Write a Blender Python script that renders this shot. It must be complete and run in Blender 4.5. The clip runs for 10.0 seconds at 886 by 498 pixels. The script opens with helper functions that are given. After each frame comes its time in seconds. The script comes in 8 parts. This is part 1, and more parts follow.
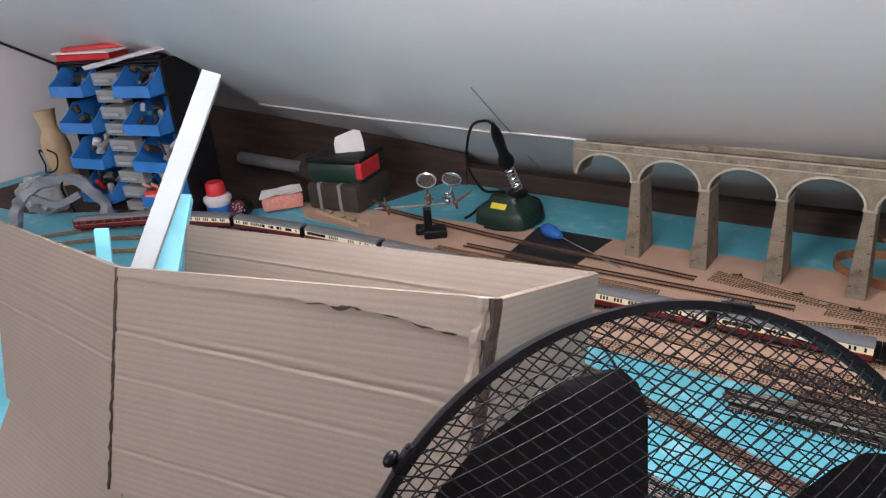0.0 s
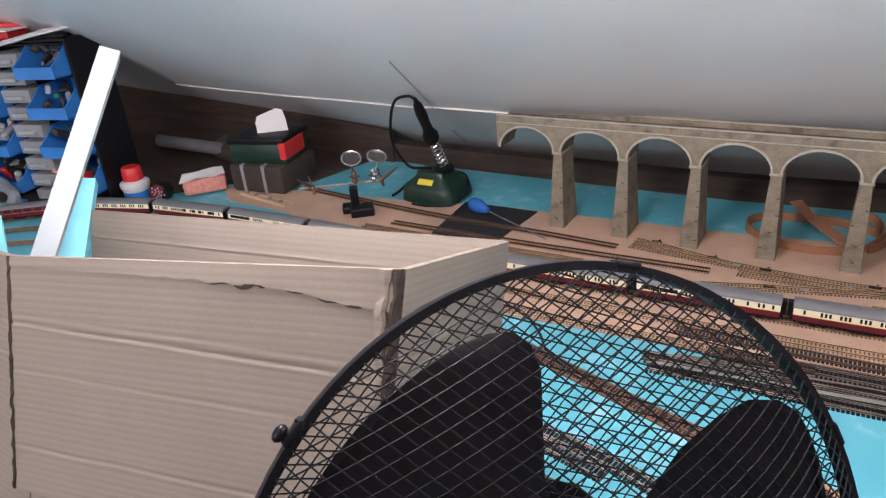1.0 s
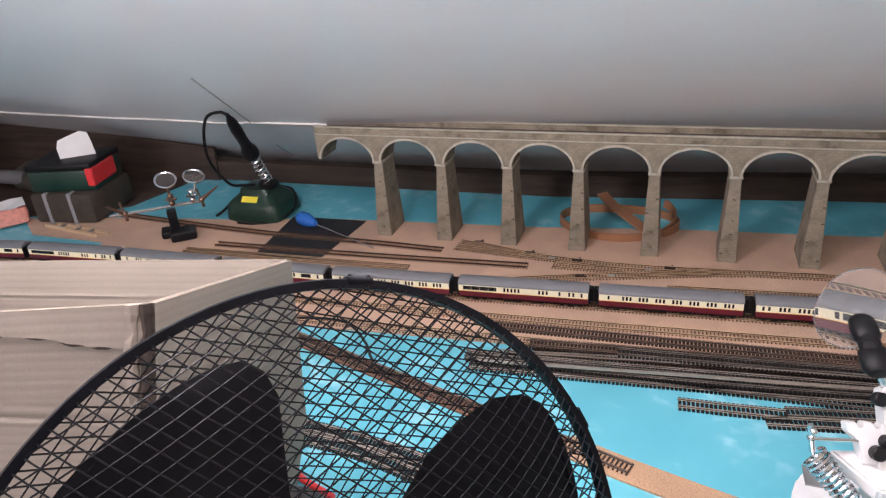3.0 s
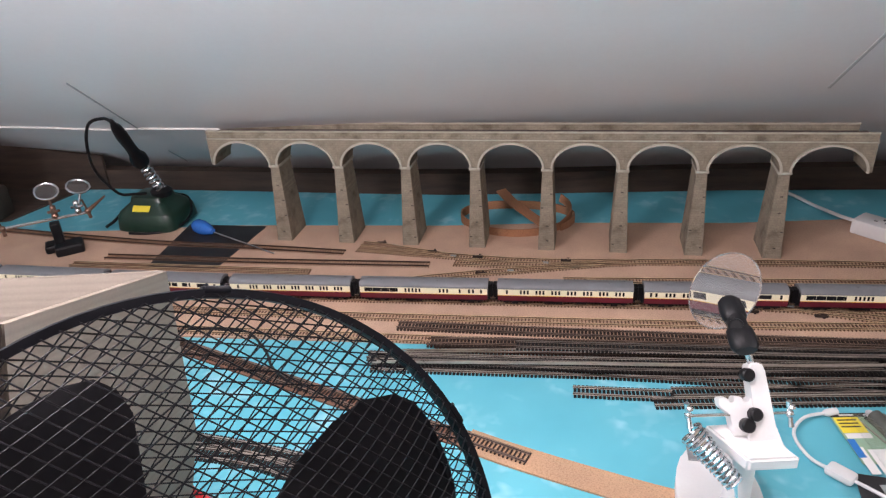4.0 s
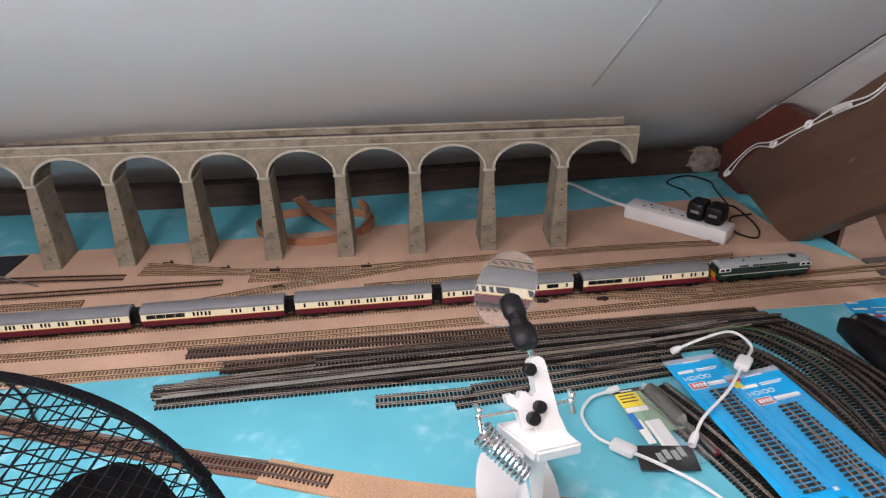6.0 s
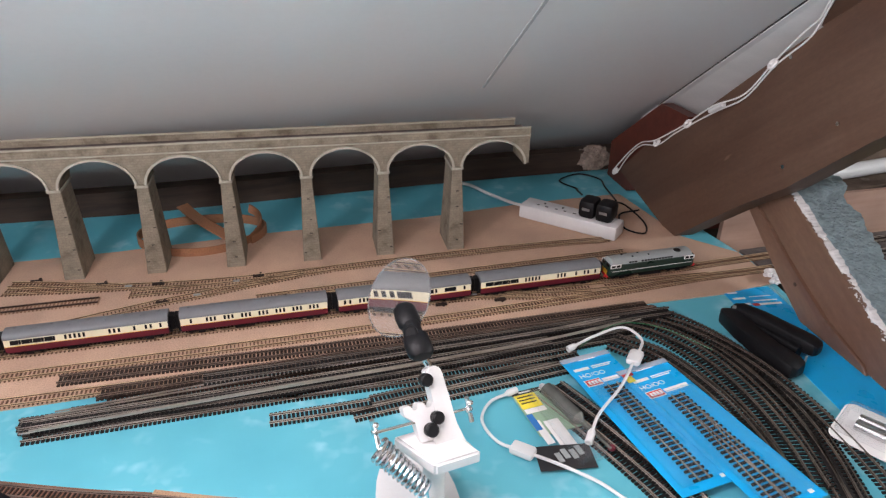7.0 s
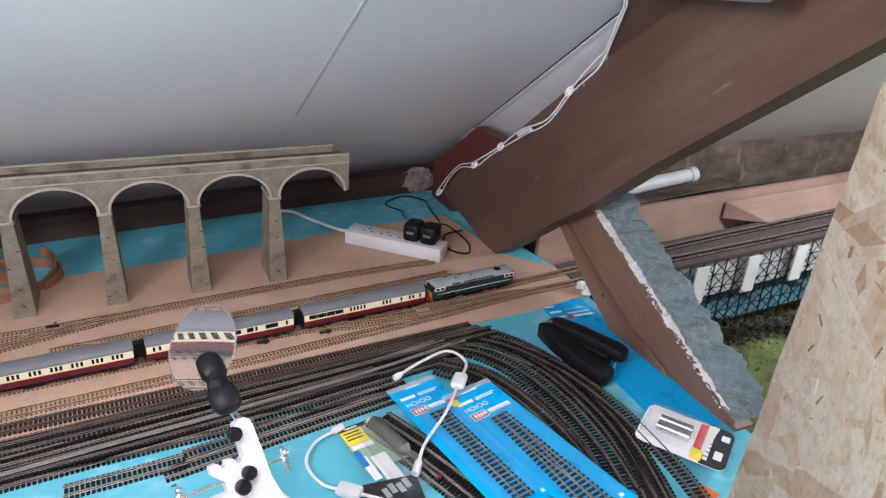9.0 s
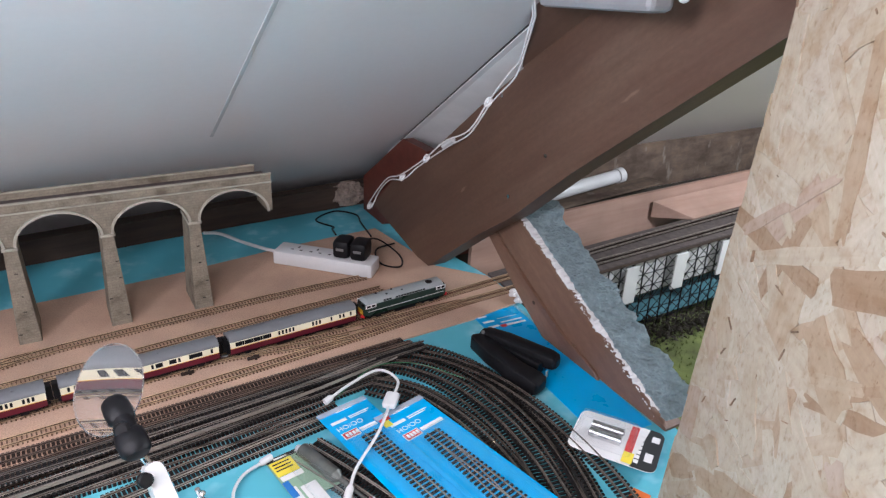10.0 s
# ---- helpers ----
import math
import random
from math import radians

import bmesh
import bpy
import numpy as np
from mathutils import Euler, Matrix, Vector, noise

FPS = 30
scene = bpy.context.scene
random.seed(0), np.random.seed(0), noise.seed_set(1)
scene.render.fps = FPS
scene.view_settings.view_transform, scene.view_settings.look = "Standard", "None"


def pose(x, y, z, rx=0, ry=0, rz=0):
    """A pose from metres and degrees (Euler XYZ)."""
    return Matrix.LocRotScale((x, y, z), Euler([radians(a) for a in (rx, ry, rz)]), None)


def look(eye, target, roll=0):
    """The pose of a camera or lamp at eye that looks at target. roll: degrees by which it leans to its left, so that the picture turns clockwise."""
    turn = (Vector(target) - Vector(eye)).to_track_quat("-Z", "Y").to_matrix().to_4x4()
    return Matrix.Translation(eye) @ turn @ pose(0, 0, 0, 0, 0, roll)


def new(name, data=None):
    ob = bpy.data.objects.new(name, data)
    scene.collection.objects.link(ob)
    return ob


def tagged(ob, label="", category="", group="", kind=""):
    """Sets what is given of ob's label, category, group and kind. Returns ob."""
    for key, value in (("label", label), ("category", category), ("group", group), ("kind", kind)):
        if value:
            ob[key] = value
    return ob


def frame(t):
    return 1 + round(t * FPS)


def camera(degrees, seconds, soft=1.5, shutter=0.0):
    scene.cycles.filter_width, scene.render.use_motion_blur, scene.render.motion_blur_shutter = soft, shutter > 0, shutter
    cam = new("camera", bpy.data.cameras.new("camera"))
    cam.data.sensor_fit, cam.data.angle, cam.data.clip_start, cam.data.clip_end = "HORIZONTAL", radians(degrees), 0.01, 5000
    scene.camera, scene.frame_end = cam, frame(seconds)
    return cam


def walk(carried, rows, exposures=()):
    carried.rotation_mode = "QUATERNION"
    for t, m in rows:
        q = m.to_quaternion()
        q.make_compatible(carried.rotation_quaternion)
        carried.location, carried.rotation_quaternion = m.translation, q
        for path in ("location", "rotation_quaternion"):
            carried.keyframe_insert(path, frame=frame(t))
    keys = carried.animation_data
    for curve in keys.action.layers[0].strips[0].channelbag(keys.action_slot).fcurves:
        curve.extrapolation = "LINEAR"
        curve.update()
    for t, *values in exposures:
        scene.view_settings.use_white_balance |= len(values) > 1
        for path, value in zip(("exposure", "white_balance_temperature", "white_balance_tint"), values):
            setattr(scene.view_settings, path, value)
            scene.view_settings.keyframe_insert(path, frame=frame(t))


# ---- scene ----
cam = camera(65.7, 10.0, soft=1.3)
PATH = [
    (0, (0.029, -1.436, 0.705), (-1.114, -0.002, -0.095), -5.2),
    (0.5, (0.039, -1.425, 0.7), (-1.006, 0.06, -0.138), -5.0),
    (1, (0.052, -1.419, 0.695), (-0.935, 0.088, -0.174), -5.2),
    (1.5, (0.073, -1.409, 0.7), (-0.821, 0.16, -0.16), -4.8),
    (2, (0.095, -1.393, 0.697), (-0.691, 0.228, -0.171), -4.8),
    (3.5, (0.136, -1.377, 0.694), (-0.396, 0.335, -0.193), -4.2),
    (4, (0.156, -1.372, 0.694), (-0.243, 0.371, -0.203), -3.7),
    (4.5, (0.174, -1.362, 0.694), (-0.11, 0.401, -0.206), -3.4),
    (5, (0.192, -1.354, 0.695), (0.033, 0.426, -0.202), -2.7),
    (5.5, (0.202, -1.345, 0.691), (0.173, 0.437, -0.217), -1.9),
    (7, (0.227, -1.304, 0.691), (0.607, 0.43, -0.231), 1.2),
    (7.5, (0.243, -1.309, 0.701), (0.758, 0.405, -0.191), 2.3),
    (8, (0.249, -1.303, 0.7), (0.877, 0.378, -0.184), 3.7),
    (8.5, (0.255, -1.299, 0.7), (0.982, 0.355, -0.159), 4.3),
    (9, (0.275, -1.291, 0.706), (1.086, 0.322, -0.155), 4.3),
    (9.5, (0.294, -1.289, 0.714), (1.169, 0.297, -0.134), 4.0),
    (10, (0.318, -1.292, 0.72), (1.264, 0.258, -0.119), 3.2),
]
EXPOSURES = [(0, -0.06, 6500, 10), (0.5, 0.08, 6500, 10), (2, 0.10, 6520, 12), (4, 0.09, 6520, 12), (5.5, 0.03, 6560, 11), (7, 0.08, 6490, 9), (8.5, 0.24, 6160, 8), (10, 0.22, 5980, 8)]
walk(cam, [(t, look(eye, target, roll)) for t, eye, target, roll in PATH], EXPOSURES)

# ---- light ----
world = bpy.data.worlds.new("room_world")
world.use_nodes = True
scene.world = world
world.node_tree.nodes["Background"].inputs[0].default_value = (0.62, 0.66, 0.72, 1)
world.node_tree.nodes["Background"].inputs[1].default_value = 0.05


def point_light(name, at, radius, watts, colour):
    lamp = bpy.data.lights.new(name, "POINT")
    lamp.shadow_soft_size, lamp.energy, lamp.color = radius, watts, colour
    ob = new(name, lamp)
    ob.location = at
    return ob


# One assumed loft lamp, out of view, and three fill lights added for brightness.
point_light("loft_lamp", (-0.44, -0.98, 0.87), 0.13, 33, (1.0, 0.902, 0.938))
point_light("fill_near", (0.18, -0.93, 0.84), 0.12, 14, (1.0, 0.902, 0.938))
point_light("fill_room", (-1.0, -2.5, 0.85), 0.40, 56, (1.0, 0.902, 0.938))
point_light("fill_end", (2.3, -0.9, 0.74), 0.08, 40, (0.94, 0.945, 0.985))


# ---- helpers ----
def spline(pts, per=8):
    """Catmull-Rom points through pts."""
    p = [Vector(q if len(q) == 3 else (q[0], q[1], 0)) for q in pts]
    p = [p[0] * 2 - p[1]] + p + [p[-1] * 2 - p[-2]]
    out = []
    for i in range(1, len(p) - 2):
        for k in range(per):
            t = k / per
            a, b, c, d = p[i - 1], p[i], p[i + 1], p[i + 2]
            out.append(0.5 * ((2 * b) + (c - a) * t + (2 * a - 5 * b + 4 * c - d) * t * t + (3 * b - a - 3 * c + d) * t ** 3))
    out.append(p[-2])
    return out


def even(pts, step):
    """Points and headings at even steps along a polyline."""
    out, carry = [], step / 2
    for a, b in zip(pts, pts[1:]):
        d = (b - a).length
        if d < 1e-7:
            continue
        h = (b - a) / d
        while carry <= d:
            out.append((a + h * carry, h))
            carry += step
        carry -= d
    return out


def add_box(bm, c, s, m=None, bev=0.0):
    r = bmesh.ops.create_cube(bm, size=1.0)
    for v in r["verts"]:
        v.co = Vector((v.co.x * s[0], v.co.y * s[1], v.co.z * s[2]))
    if bev:
        es = list({e for v in r["verts"] for e in v.link_edges})
        out = bmesh.ops.bevel(bm, geom=es, offset=bev, segments=2, affect="EDGES", profile=0.5)
        vs = {v for f in out["faces"] for v in f.verts} | {v for v in r["verts"] if v.is_valid}
    else:
        vs = r["verts"]
    t = (m or Matrix()) @ Matrix.Translation(c) if m is None or True else None
    for v in vs:
        v.co = t @ v.co
    return vs


def add_prism(bm, poly, z0, z1, m=None):
    """A polygon in x, y drawn up from z0 to z1."""
    m = m or Matrix()
    lo = [bm.verts.new(m @ Vector((x, y, z0))) for x, y in poly]
    hi = [bm.verts.new(m @ Vector((x, y, z1))) for x, y in poly]
    n = len(poly)
    bm.faces.new(lo[::-1])
    bm.faces.new(hi)
    for i in range(n):
        bm.faces.new((lo[i], lo[(i + 1) % n], hi[(i + 1) % n], hi[i]))


def add_lathe(bm, prof, n=16, m=None):
    m = m or Matrix()
    rings = []
    for r, z in prof:
        if r < 1e-6:
            rings.append([bm.verts.new(m @ Vector((0, 0, z)))])
        else:
            rings.append([bm.verts.new(m @ Vector((r * math.cos(2 * math.pi * i / n), r * math.sin(2 * math.pi * i / n), z))) for i in range(n)])
    for a, b in zip(rings, rings[1:]):
        for i in range(n):
            j = (i + 1) % n
            if len(a) == 1 and len(b) == 1:
                continue
            if len(a) == 1:
                bm.faces.new((a[0], b[j], b[i]))
            elif len(b) == 1:
                bm.faces.new((a[i], a[j], b[0]))
            else:
                bm.faces.new((a[i], a[j], b[j], b[i]))


def axis(a, b, roll=0.0):
    """A pose whose z runs from a to b."""
    a, b = Vector(a), Vector(b)
    q = (b - a).to_track_quat("Z", "Y").to_matrix().to_4x4()
    return Matrix.Translation(a) @ q @ Matrix.Rotation(roll, 4, "Z")


def add_rod(bm, a, b, r, n=10, r2=None):
    d = (Vector(b) - Vector(a)).length
    r2 = r if r2 is None else r2
    add_lathe(bm, [(0, 0), (r, 0), (r2, d), (0, d)], n, axis(a, b))


def add_sweep(bm, pts, prof, up=None, closed=False, cap=True):
    """Sweep a closed profile of (side, height) along pts. up: a fixed up; else frames are carried along."""
    pts = [Vector(p) for p in pts]
    n = len(pts)
    rings, keep = [], None
    for i, p in enumerate(pts):
        a = pts[(i - 1) % n] if closed else pts[max(i - 1, 0)]
        b = pts[(i + 1) % n] if closed else pts[min(i + 1, n - 1)]
        h = (b - a).normalized()
        if up is not None:
            s = h.cross(up).normalized()
        else:
            if keep is None:
                keep = h.orthogonal().normalized()
            s = (keep - h * keep.dot(h)).normalized()
            keep = s
        w = s.cross(h).normalized()
        rings.append([bm.verts.new(p + s * x + w * y) for x, y in prof])
    k = len(prof)
    for i in range(n if closed else n - 1):
        a, b = rings[i], rings[(i + 1) % n]
        for j in range(k):
            bm.faces.new((a[j], a[(j + 1) % k], b[(j + 1) % k], b[j]))
    if cap and not closed:
        bm.faces.new(rings[0][::-1])
        bm.faces.new(rings[-1])


def ring_of(r, n=8, sx=1.0, sy=1.0):
    return [(r * sx * math.cos(2 * math.pi * i / n), r * sy * math.sin(2 * math.pi * i / n)) for i in range(n)]


def add_tube(bm, pts, r, n=8, closed=False):
    add_sweep(bm, pts, ring_of(r, n), None, closed)


def rect(w, h, z=0.0):
    return [(-w / 2, z), (w / 2, z), (w / 2, z + h), (-w / 2, z + h)]


def add_ball(bm, c, r, s=(1, 1, 1), u=14, v=9, m=None):
    m = (m or Matrix()) @ Matrix.Translation(c) @ Matrix.Diagonal((*s, 1))
    bmesh.ops.create_uvsphere(bm, u_segments=u, v_segments=v, radius=r, matrix=m)


def part(name, bm, material, parent=None, label="", smooth=False, kind=""):
    bmesh.ops.recalc_face_normals(bm, faces=bm.faces)
    me = bpy.data.meshes.new(name)
    bm.to_mesh(me)
    bm.free()
    me.materials.append(material)
    if smooth:
        me.shade_smooth()
        me.set_sharp_from_angle(angle=radians(35))
    ob = new(name, me)
    if parent is not None:
        ob.parent = parent
    if label or kind:
        tagged(ob, label, kind=kind)
    return ob


def again(name, ob, m, parent):
    """The same mesh once more, as an object of its own."""
    o = new(name, ob.data)
    o.parent = parent
    o.matrix_basis = m
    return o


def thing(name, m=None, label="", category="", group="", kind=""):
    ob = new(name)
    ob.empty_display_size = 0.02
    if m is not None:
        ob.matrix_world = m
    return tagged(ob, label, category, group, kind)


def B():
    return bmesh.new()


# ---- materials ----
def tree(name):
    m = bpy.data.materials.new(name)
    m.use_nodes = True
    nt = m.node_tree
    return m, nt, nt.nodes["Principled BSDF"], nt.nodes, nt.links


def noise_node(nt, scale, detail=4.0, stretch=(1, 1, 1), rough=0.55):
    co = nt.nodes.new("ShaderNodeTexCoord")
    mp = nt.nodes.new("ShaderNodeMapping")
    mp.inputs["Scale"].default_value = stretch
    nt.links.new(co.outputs["Object"], mp.inputs["Vector"])
    n = nt.nodes.new("ShaderNodeTexNoise")
    n.inputs["Scale"].default_value = scale
    n.inputs["Detail"].default_value = detail
    n.inputs["Roughness"].default_value = rough
    nt.links.new(mp.outputs[0], n.inputs["Vector"])
    return n


def ramp_node(nt, source, stops):
    r = nt.nodes.new("ShaderNodeValToRGB")
    e = r.color_ramp.elements
    while len(e) < len(stops):
        e.new(0.5)
    for i, (pos, c) in enumerate(stops):
        e[i].position = pos
        e[i].color = (*c, 1) if len(c) == 3 else c
    nt.links.new(source, r.inputs[0])
    return r


def mix_node(nt, fac, a, b, mode="MIX"):
    x = nt.nodes.new("ShaderNodeMix")
    x.data_type, x.blend_type = "RGBA", mode
    for key, val in ((0, fac), (6, a), (7, b)):
        if isinstance(val, (int, float)):
            x.inputs[key].default_value = val
        elif isinstance(val, tuple):
            x.inputs[key].default_value = (*val, 1)
        else:
            nt.links.new(val, x.inputs[key])
    return x.outputs[2]


def bump_to(nt, bsdf, height, strength, dist=0.001):
    b = nt.nodes.new("ShaderNodeBump")
    b.inputs["Strength"].default_value = strength
    b.inputs["Distance"].default_value = dist
    nt.links.new(height, b.inputs["Height"])
    nt.links.new(b.outputs[0], bsdf.inputs["Normal"])


def plain(name, c, rough=0.5, metal=0.0, fine=260.0, wide=18.0, vary=0.12, bump=0.15, stretch=(1, 1, 1), coat=0.0, alpha=1.0, trans=0.0, each=0.0, spec=0.5):
    """A painted, moulded or worn surface: grain and wide stains over one base colour."""
    m, nt, bs, N, L = tree(name)
    lo = tuple(max(0.0, x * (1 - vary)) for x in c)
    hi = tuple(min(1.0, x * (1 + vary)) for x in c)
    a = noise_node(nt, wide, 3.0, stretch)
    b = noise_node(nt, fine, 3.0, stretch)
    col = ramp_node(nt, a.outputs[0], [(0.3, lo), (0.7, hi)]).outputs[0]
    g = ramp_node(nt, b.outputs[0], [(0.25, (1 - vary,) * 3), (0.75, (1.0,) * 3)]).outputs[0]
    col = mix_node(nt, 0.8, col, g, "MULTIPLY")
    if each:
        oi = N.new("ShaderNodeObjectInfo")
        t = ramp_node(nt, oi.outputs["Random"], [(0.0, (1 - each,) * 3), (1.0, (1 + each * 0.3,) * 3)]).outputs[0]
        col = mix_node(nt, 1.0, col, t, "MULTIPLY")
    L.new(col, bs.inputs["Base Color"])
    rr = ramp_node(nt, a.outputs[0], [(0.2, (max(rough - 0.08, 0.02),) * 3), (0.8, (min(rough + 0.1, 1),) * 3)])
    L.new(rr.outputs[0], bs.inputs["Roughness"])
    bs.inputs["Metallic"].default_value = metal
    bs.inputs["Coat Weight"].default_value = coat
    bs.inputs["Specular IOR Level"].default_value = spec
    bs.inputs["Alpha"].default_value = alpha
    bs.inputs["Transmission Weight"].default_value = trans
    if bump:
        bump_to(nt, bs, b.outputs[0], bump, 0.0006)
    return m


def cork_material(name, base):
    m, nt, bs, N, L = tree(name)
    a = noise_node(nt, 420, 3.0)
    b = noise_node(nt, 9, 4.0)
    d, l = tuple(x * 0.72 for x in base), tuple(min(1, x * 1.22) for x in base)
    col = ramp_node(nt, a.outputs[0], [(0.28, d), (0.45, base), (0.7, l)]).outputs[0]
    w = ramp_node(nt, b.outputs[0], [(0.3, (0.82, 0.82, 0.84)), (0.7, (1.06, 1.05, 1.03))]).outputs[0]
    L.new(mix_node(nt, 1.0, col, w, "MULTIPLY"), bs.inputs["Base Color"])
    bs.inputs["Roughness"].default_value = 0.9
    bump_to(nt, bs, a.outputs[0], 0.35, 0.0008)
    return m


def blue_paint(name):
    m, nt, bs, N, L = tree(name)
    a = noise_node(nt, 5.5, 3.0)
    b = noise_node(nt, 130, 3.0)
    c = noise_node(nt, 24, 2.0)
    col = ramp_node(nt, a.outputs[0], [(0.3, (0.097, 0.408, 0.508)), (0.7, (0.128, 0.484, 0.585))]).outputs[0]
    pale = ramp_node(nt, c.outputs[0], [(0.50, (0, 0, 0)), (0.66, (1, 1, 1))]).outputs[0]
    spot = ramp_node(nt, a.outputs[0], [(0.46, (0, 0, 0)), (0.58, (1, 1, 1))]).outputs[0]
    k = mix_node(nt, 1.0, pale, spot, "MULTIPLY")
    k2 = N.new("ShaderNodeMath")
    k2.operation = "MULTIPLY"
    L.new(k, k2.inputs[0])
    k2.inputs[1].default_value = 0.75
    col = mix_node(nt, k2.outputs[0], col, (0.32, 0.62, 0.70))
    L.new(col, bs.inputs["Base Color"])
    bs.inputs["Roughness"].default_value = 0.42
    bump_to(nt, bs, b.outputs[0], 0.08, 0.0006)
    return m


def wood(name, base, dark, grain=(1.6, 60, 60), rough=0.6, bump=0.2, wide=6.0):
    """Long grain along x."""
    m, nt, bs, N, L = tree(name)
    a = noise_node(nt, 3.0, 6.0, grain, 0.65)
    b = noise_node(nt, wide, 4.0)
    col = ramp_node(nt, a.outputs[0], [(0.32, dark), (0.62, base)]).outputs[0]
    w = ramp_node(nt, b.outputs[0], [(0.3, (0.75, 0.74, 0.73)), (0.7, (1.08, 1.06, 1.05))]).outputs[0]
    L.new(mix_node(nt, 1.0, col, w, "MULTIPLY"), bs.inputs["Base Color"])
    bs.inputs["Roughness"].default_value = rough
    bump_to(nt, bs, a.outputs[0], bump, 0.0012)
    return m


def stained_timber(name, tone=1.0):
    """Brown stain in uneven coats along x, with dulled patches and pale scratches."""
    m, nt, bs, N, L = tree(name)
    a = noise_node(nt, 3.0, 6.0, (1.0, 14, 14), 0.65)
    b = noise_node(nt, 2.2, 4.0, (1.0, 3.5, 3.5))
    c = noise_node(nt, 22.0, 3.0, (0.35, 1, 1))
    d = noise_node(nt, 150.0, 2.0, (0.5, 1, 1))
    col = ramp_node(nt, a.outputs[0], [(0.30, (0.098 * tone, 0.053 * tone, 0.035 * tone)), (0.62, (0.125 * tone, 0.073 * tone, 0.050 * tone))]).outputs[0]
    w = ramp_node(nt, b.outputs[0], [(0.34, (0.80, 0.74, 0.72)), (0.52, (1.0, 0.98, 0.97)), (0.68, (1.16, 1.22, 1.22))]).outputs[0]
    g = ramp_node(nt, d.outputs[0], [(0.3, (0.90, 0.90, 0.90)), (0.7, (1.05, 1.05, 1.05))]).outputs[0]
    col = mix_node(nt, 1.0, mix_node(nt, 1.0, col, w, "MULTIPLY"), g, "MULTIPLY")
    s = ramp_node(nt, c.outputs[0], [(0.715, (0, 0, 0)), (0.76, (0.45, 0.45, 0.45))]).outputs[0]
    L.new(mix_node(nt, s, col, (0.30, 0.20, 0.15)), bs.inputs["Base Color"])
    r = ramp_node(nt, b.outputs[0], [(0.35, (0.40,) * 3), (0.65, (0.55,) * 3)])
    L.new(r.outputs[0], bs.inputs["Roughness"])
    bump_to(nt, bs, a.outputs[0], 0.25, 0.0012)
    return m


def stained_board(name):
    """Old dark board with blotches and pale streaks of plaster."""
    m, nt, bs, N, L = tree(name)
    a = noise_node(nt, 3.0, 6.0, (2, 9, 9), 0.65)
    b = noise_node(nt, 9.0, 5.0, (1, 1, 1.4), 0.65)
    c = noise_node(nt, 14.0, 4.0, (1.6, 1, 0.7), 0.6)
    col = ramp_node(nt, a.outputs[0], [(0.32, (0.090, 0.060, 0.043)), (0.62, (0.15, 0.108, 0.080))]).outputs[0]
    w = ramp_node(nt, b.outputs[0], [(0.36, (0.62, 0.58, 0.55)), (0.5, (1, 1, 1)), (0.66, (1.45, 1.40, 1.30))]).outputs[0]
    col = mix_node(nt, 1.0, col, w, "MULTIPLY")
    s = ramp_node(nt, c.outputs[0], [(0.60, (0, 0, 0)), (0.70, (0.55, 0.55, 0.55))]).outputs[0]
    L.new(mix_node(nt, s, col, (0.34, 0.30, 0.26)), bs.inputs["Base Color"])
    bs.inputs["Roughness"].default_value = 0.85
    bump_to(nt, bs, b.outputs[0], 0.3, 0.002)
    return m


def stone_material(name):
    m, nt, bs, N, L = tree(name)
    co = N.new("ShaderNodeTexCoord")
    mp = N.new("ShaderNodeMapping")
    mp.inputs["Rotation"].default_value = (radians(90), 0, 0)
    L.new(co.outputs["Object"], mp.inputs[0])
    br = N.new("ShaderNodeTexBrick")
    br.inputs["Scale"].default_value = 1.0
    br.inputs["Brick Width"].default_value = 0.013
    br.inputs["Row Height"].default_value = 0.0052
    br.inputs["Mortar Size"].default_value = 0.0005
    br.inputs["Color1"].default_value = (0.222, 0.192, 0.148, 1)
    br.inputs["Color2"].default_value = (0.248, 0.217, 0.168, 1)
    br.inputs["Mortar"].default_value = (0.200, 0.174, 0.136, 1)
    L.new(mp.outputs[0], br.inputs["Vector"])
    a = noise_node(nt, 26, 5.0)
    f = noise_node(nt, 420, 3.0)
    w = ramp_node(nt, a.outputs[0], [(0.34, (0.60, 0.56, 0.50)), (0.47, (0.98, 0.96, 0.93)), (0.66, (1.26, 1.24, 1.20))]).outputs[0]
    g = ramp_node(nt, f.outputs[0], [(0.3, (0.8, 0.8, 0.8)), (0.7, (1.1, 1.1, 1.1))]).outputs[0]
    col = mix_node(nt, 1.0, mix_node(nt, 1.0, br.outputs[0], w, "MULTIPLY"), g, "MULTIPLY")
    L.new(col, bs.inputs["Base Color"])
    bs.inputs["Roughness"].default_value = 0.9
    bump_to(nt, bs, br.outputs["Fac"], -0.5, 0.0006)
    return m


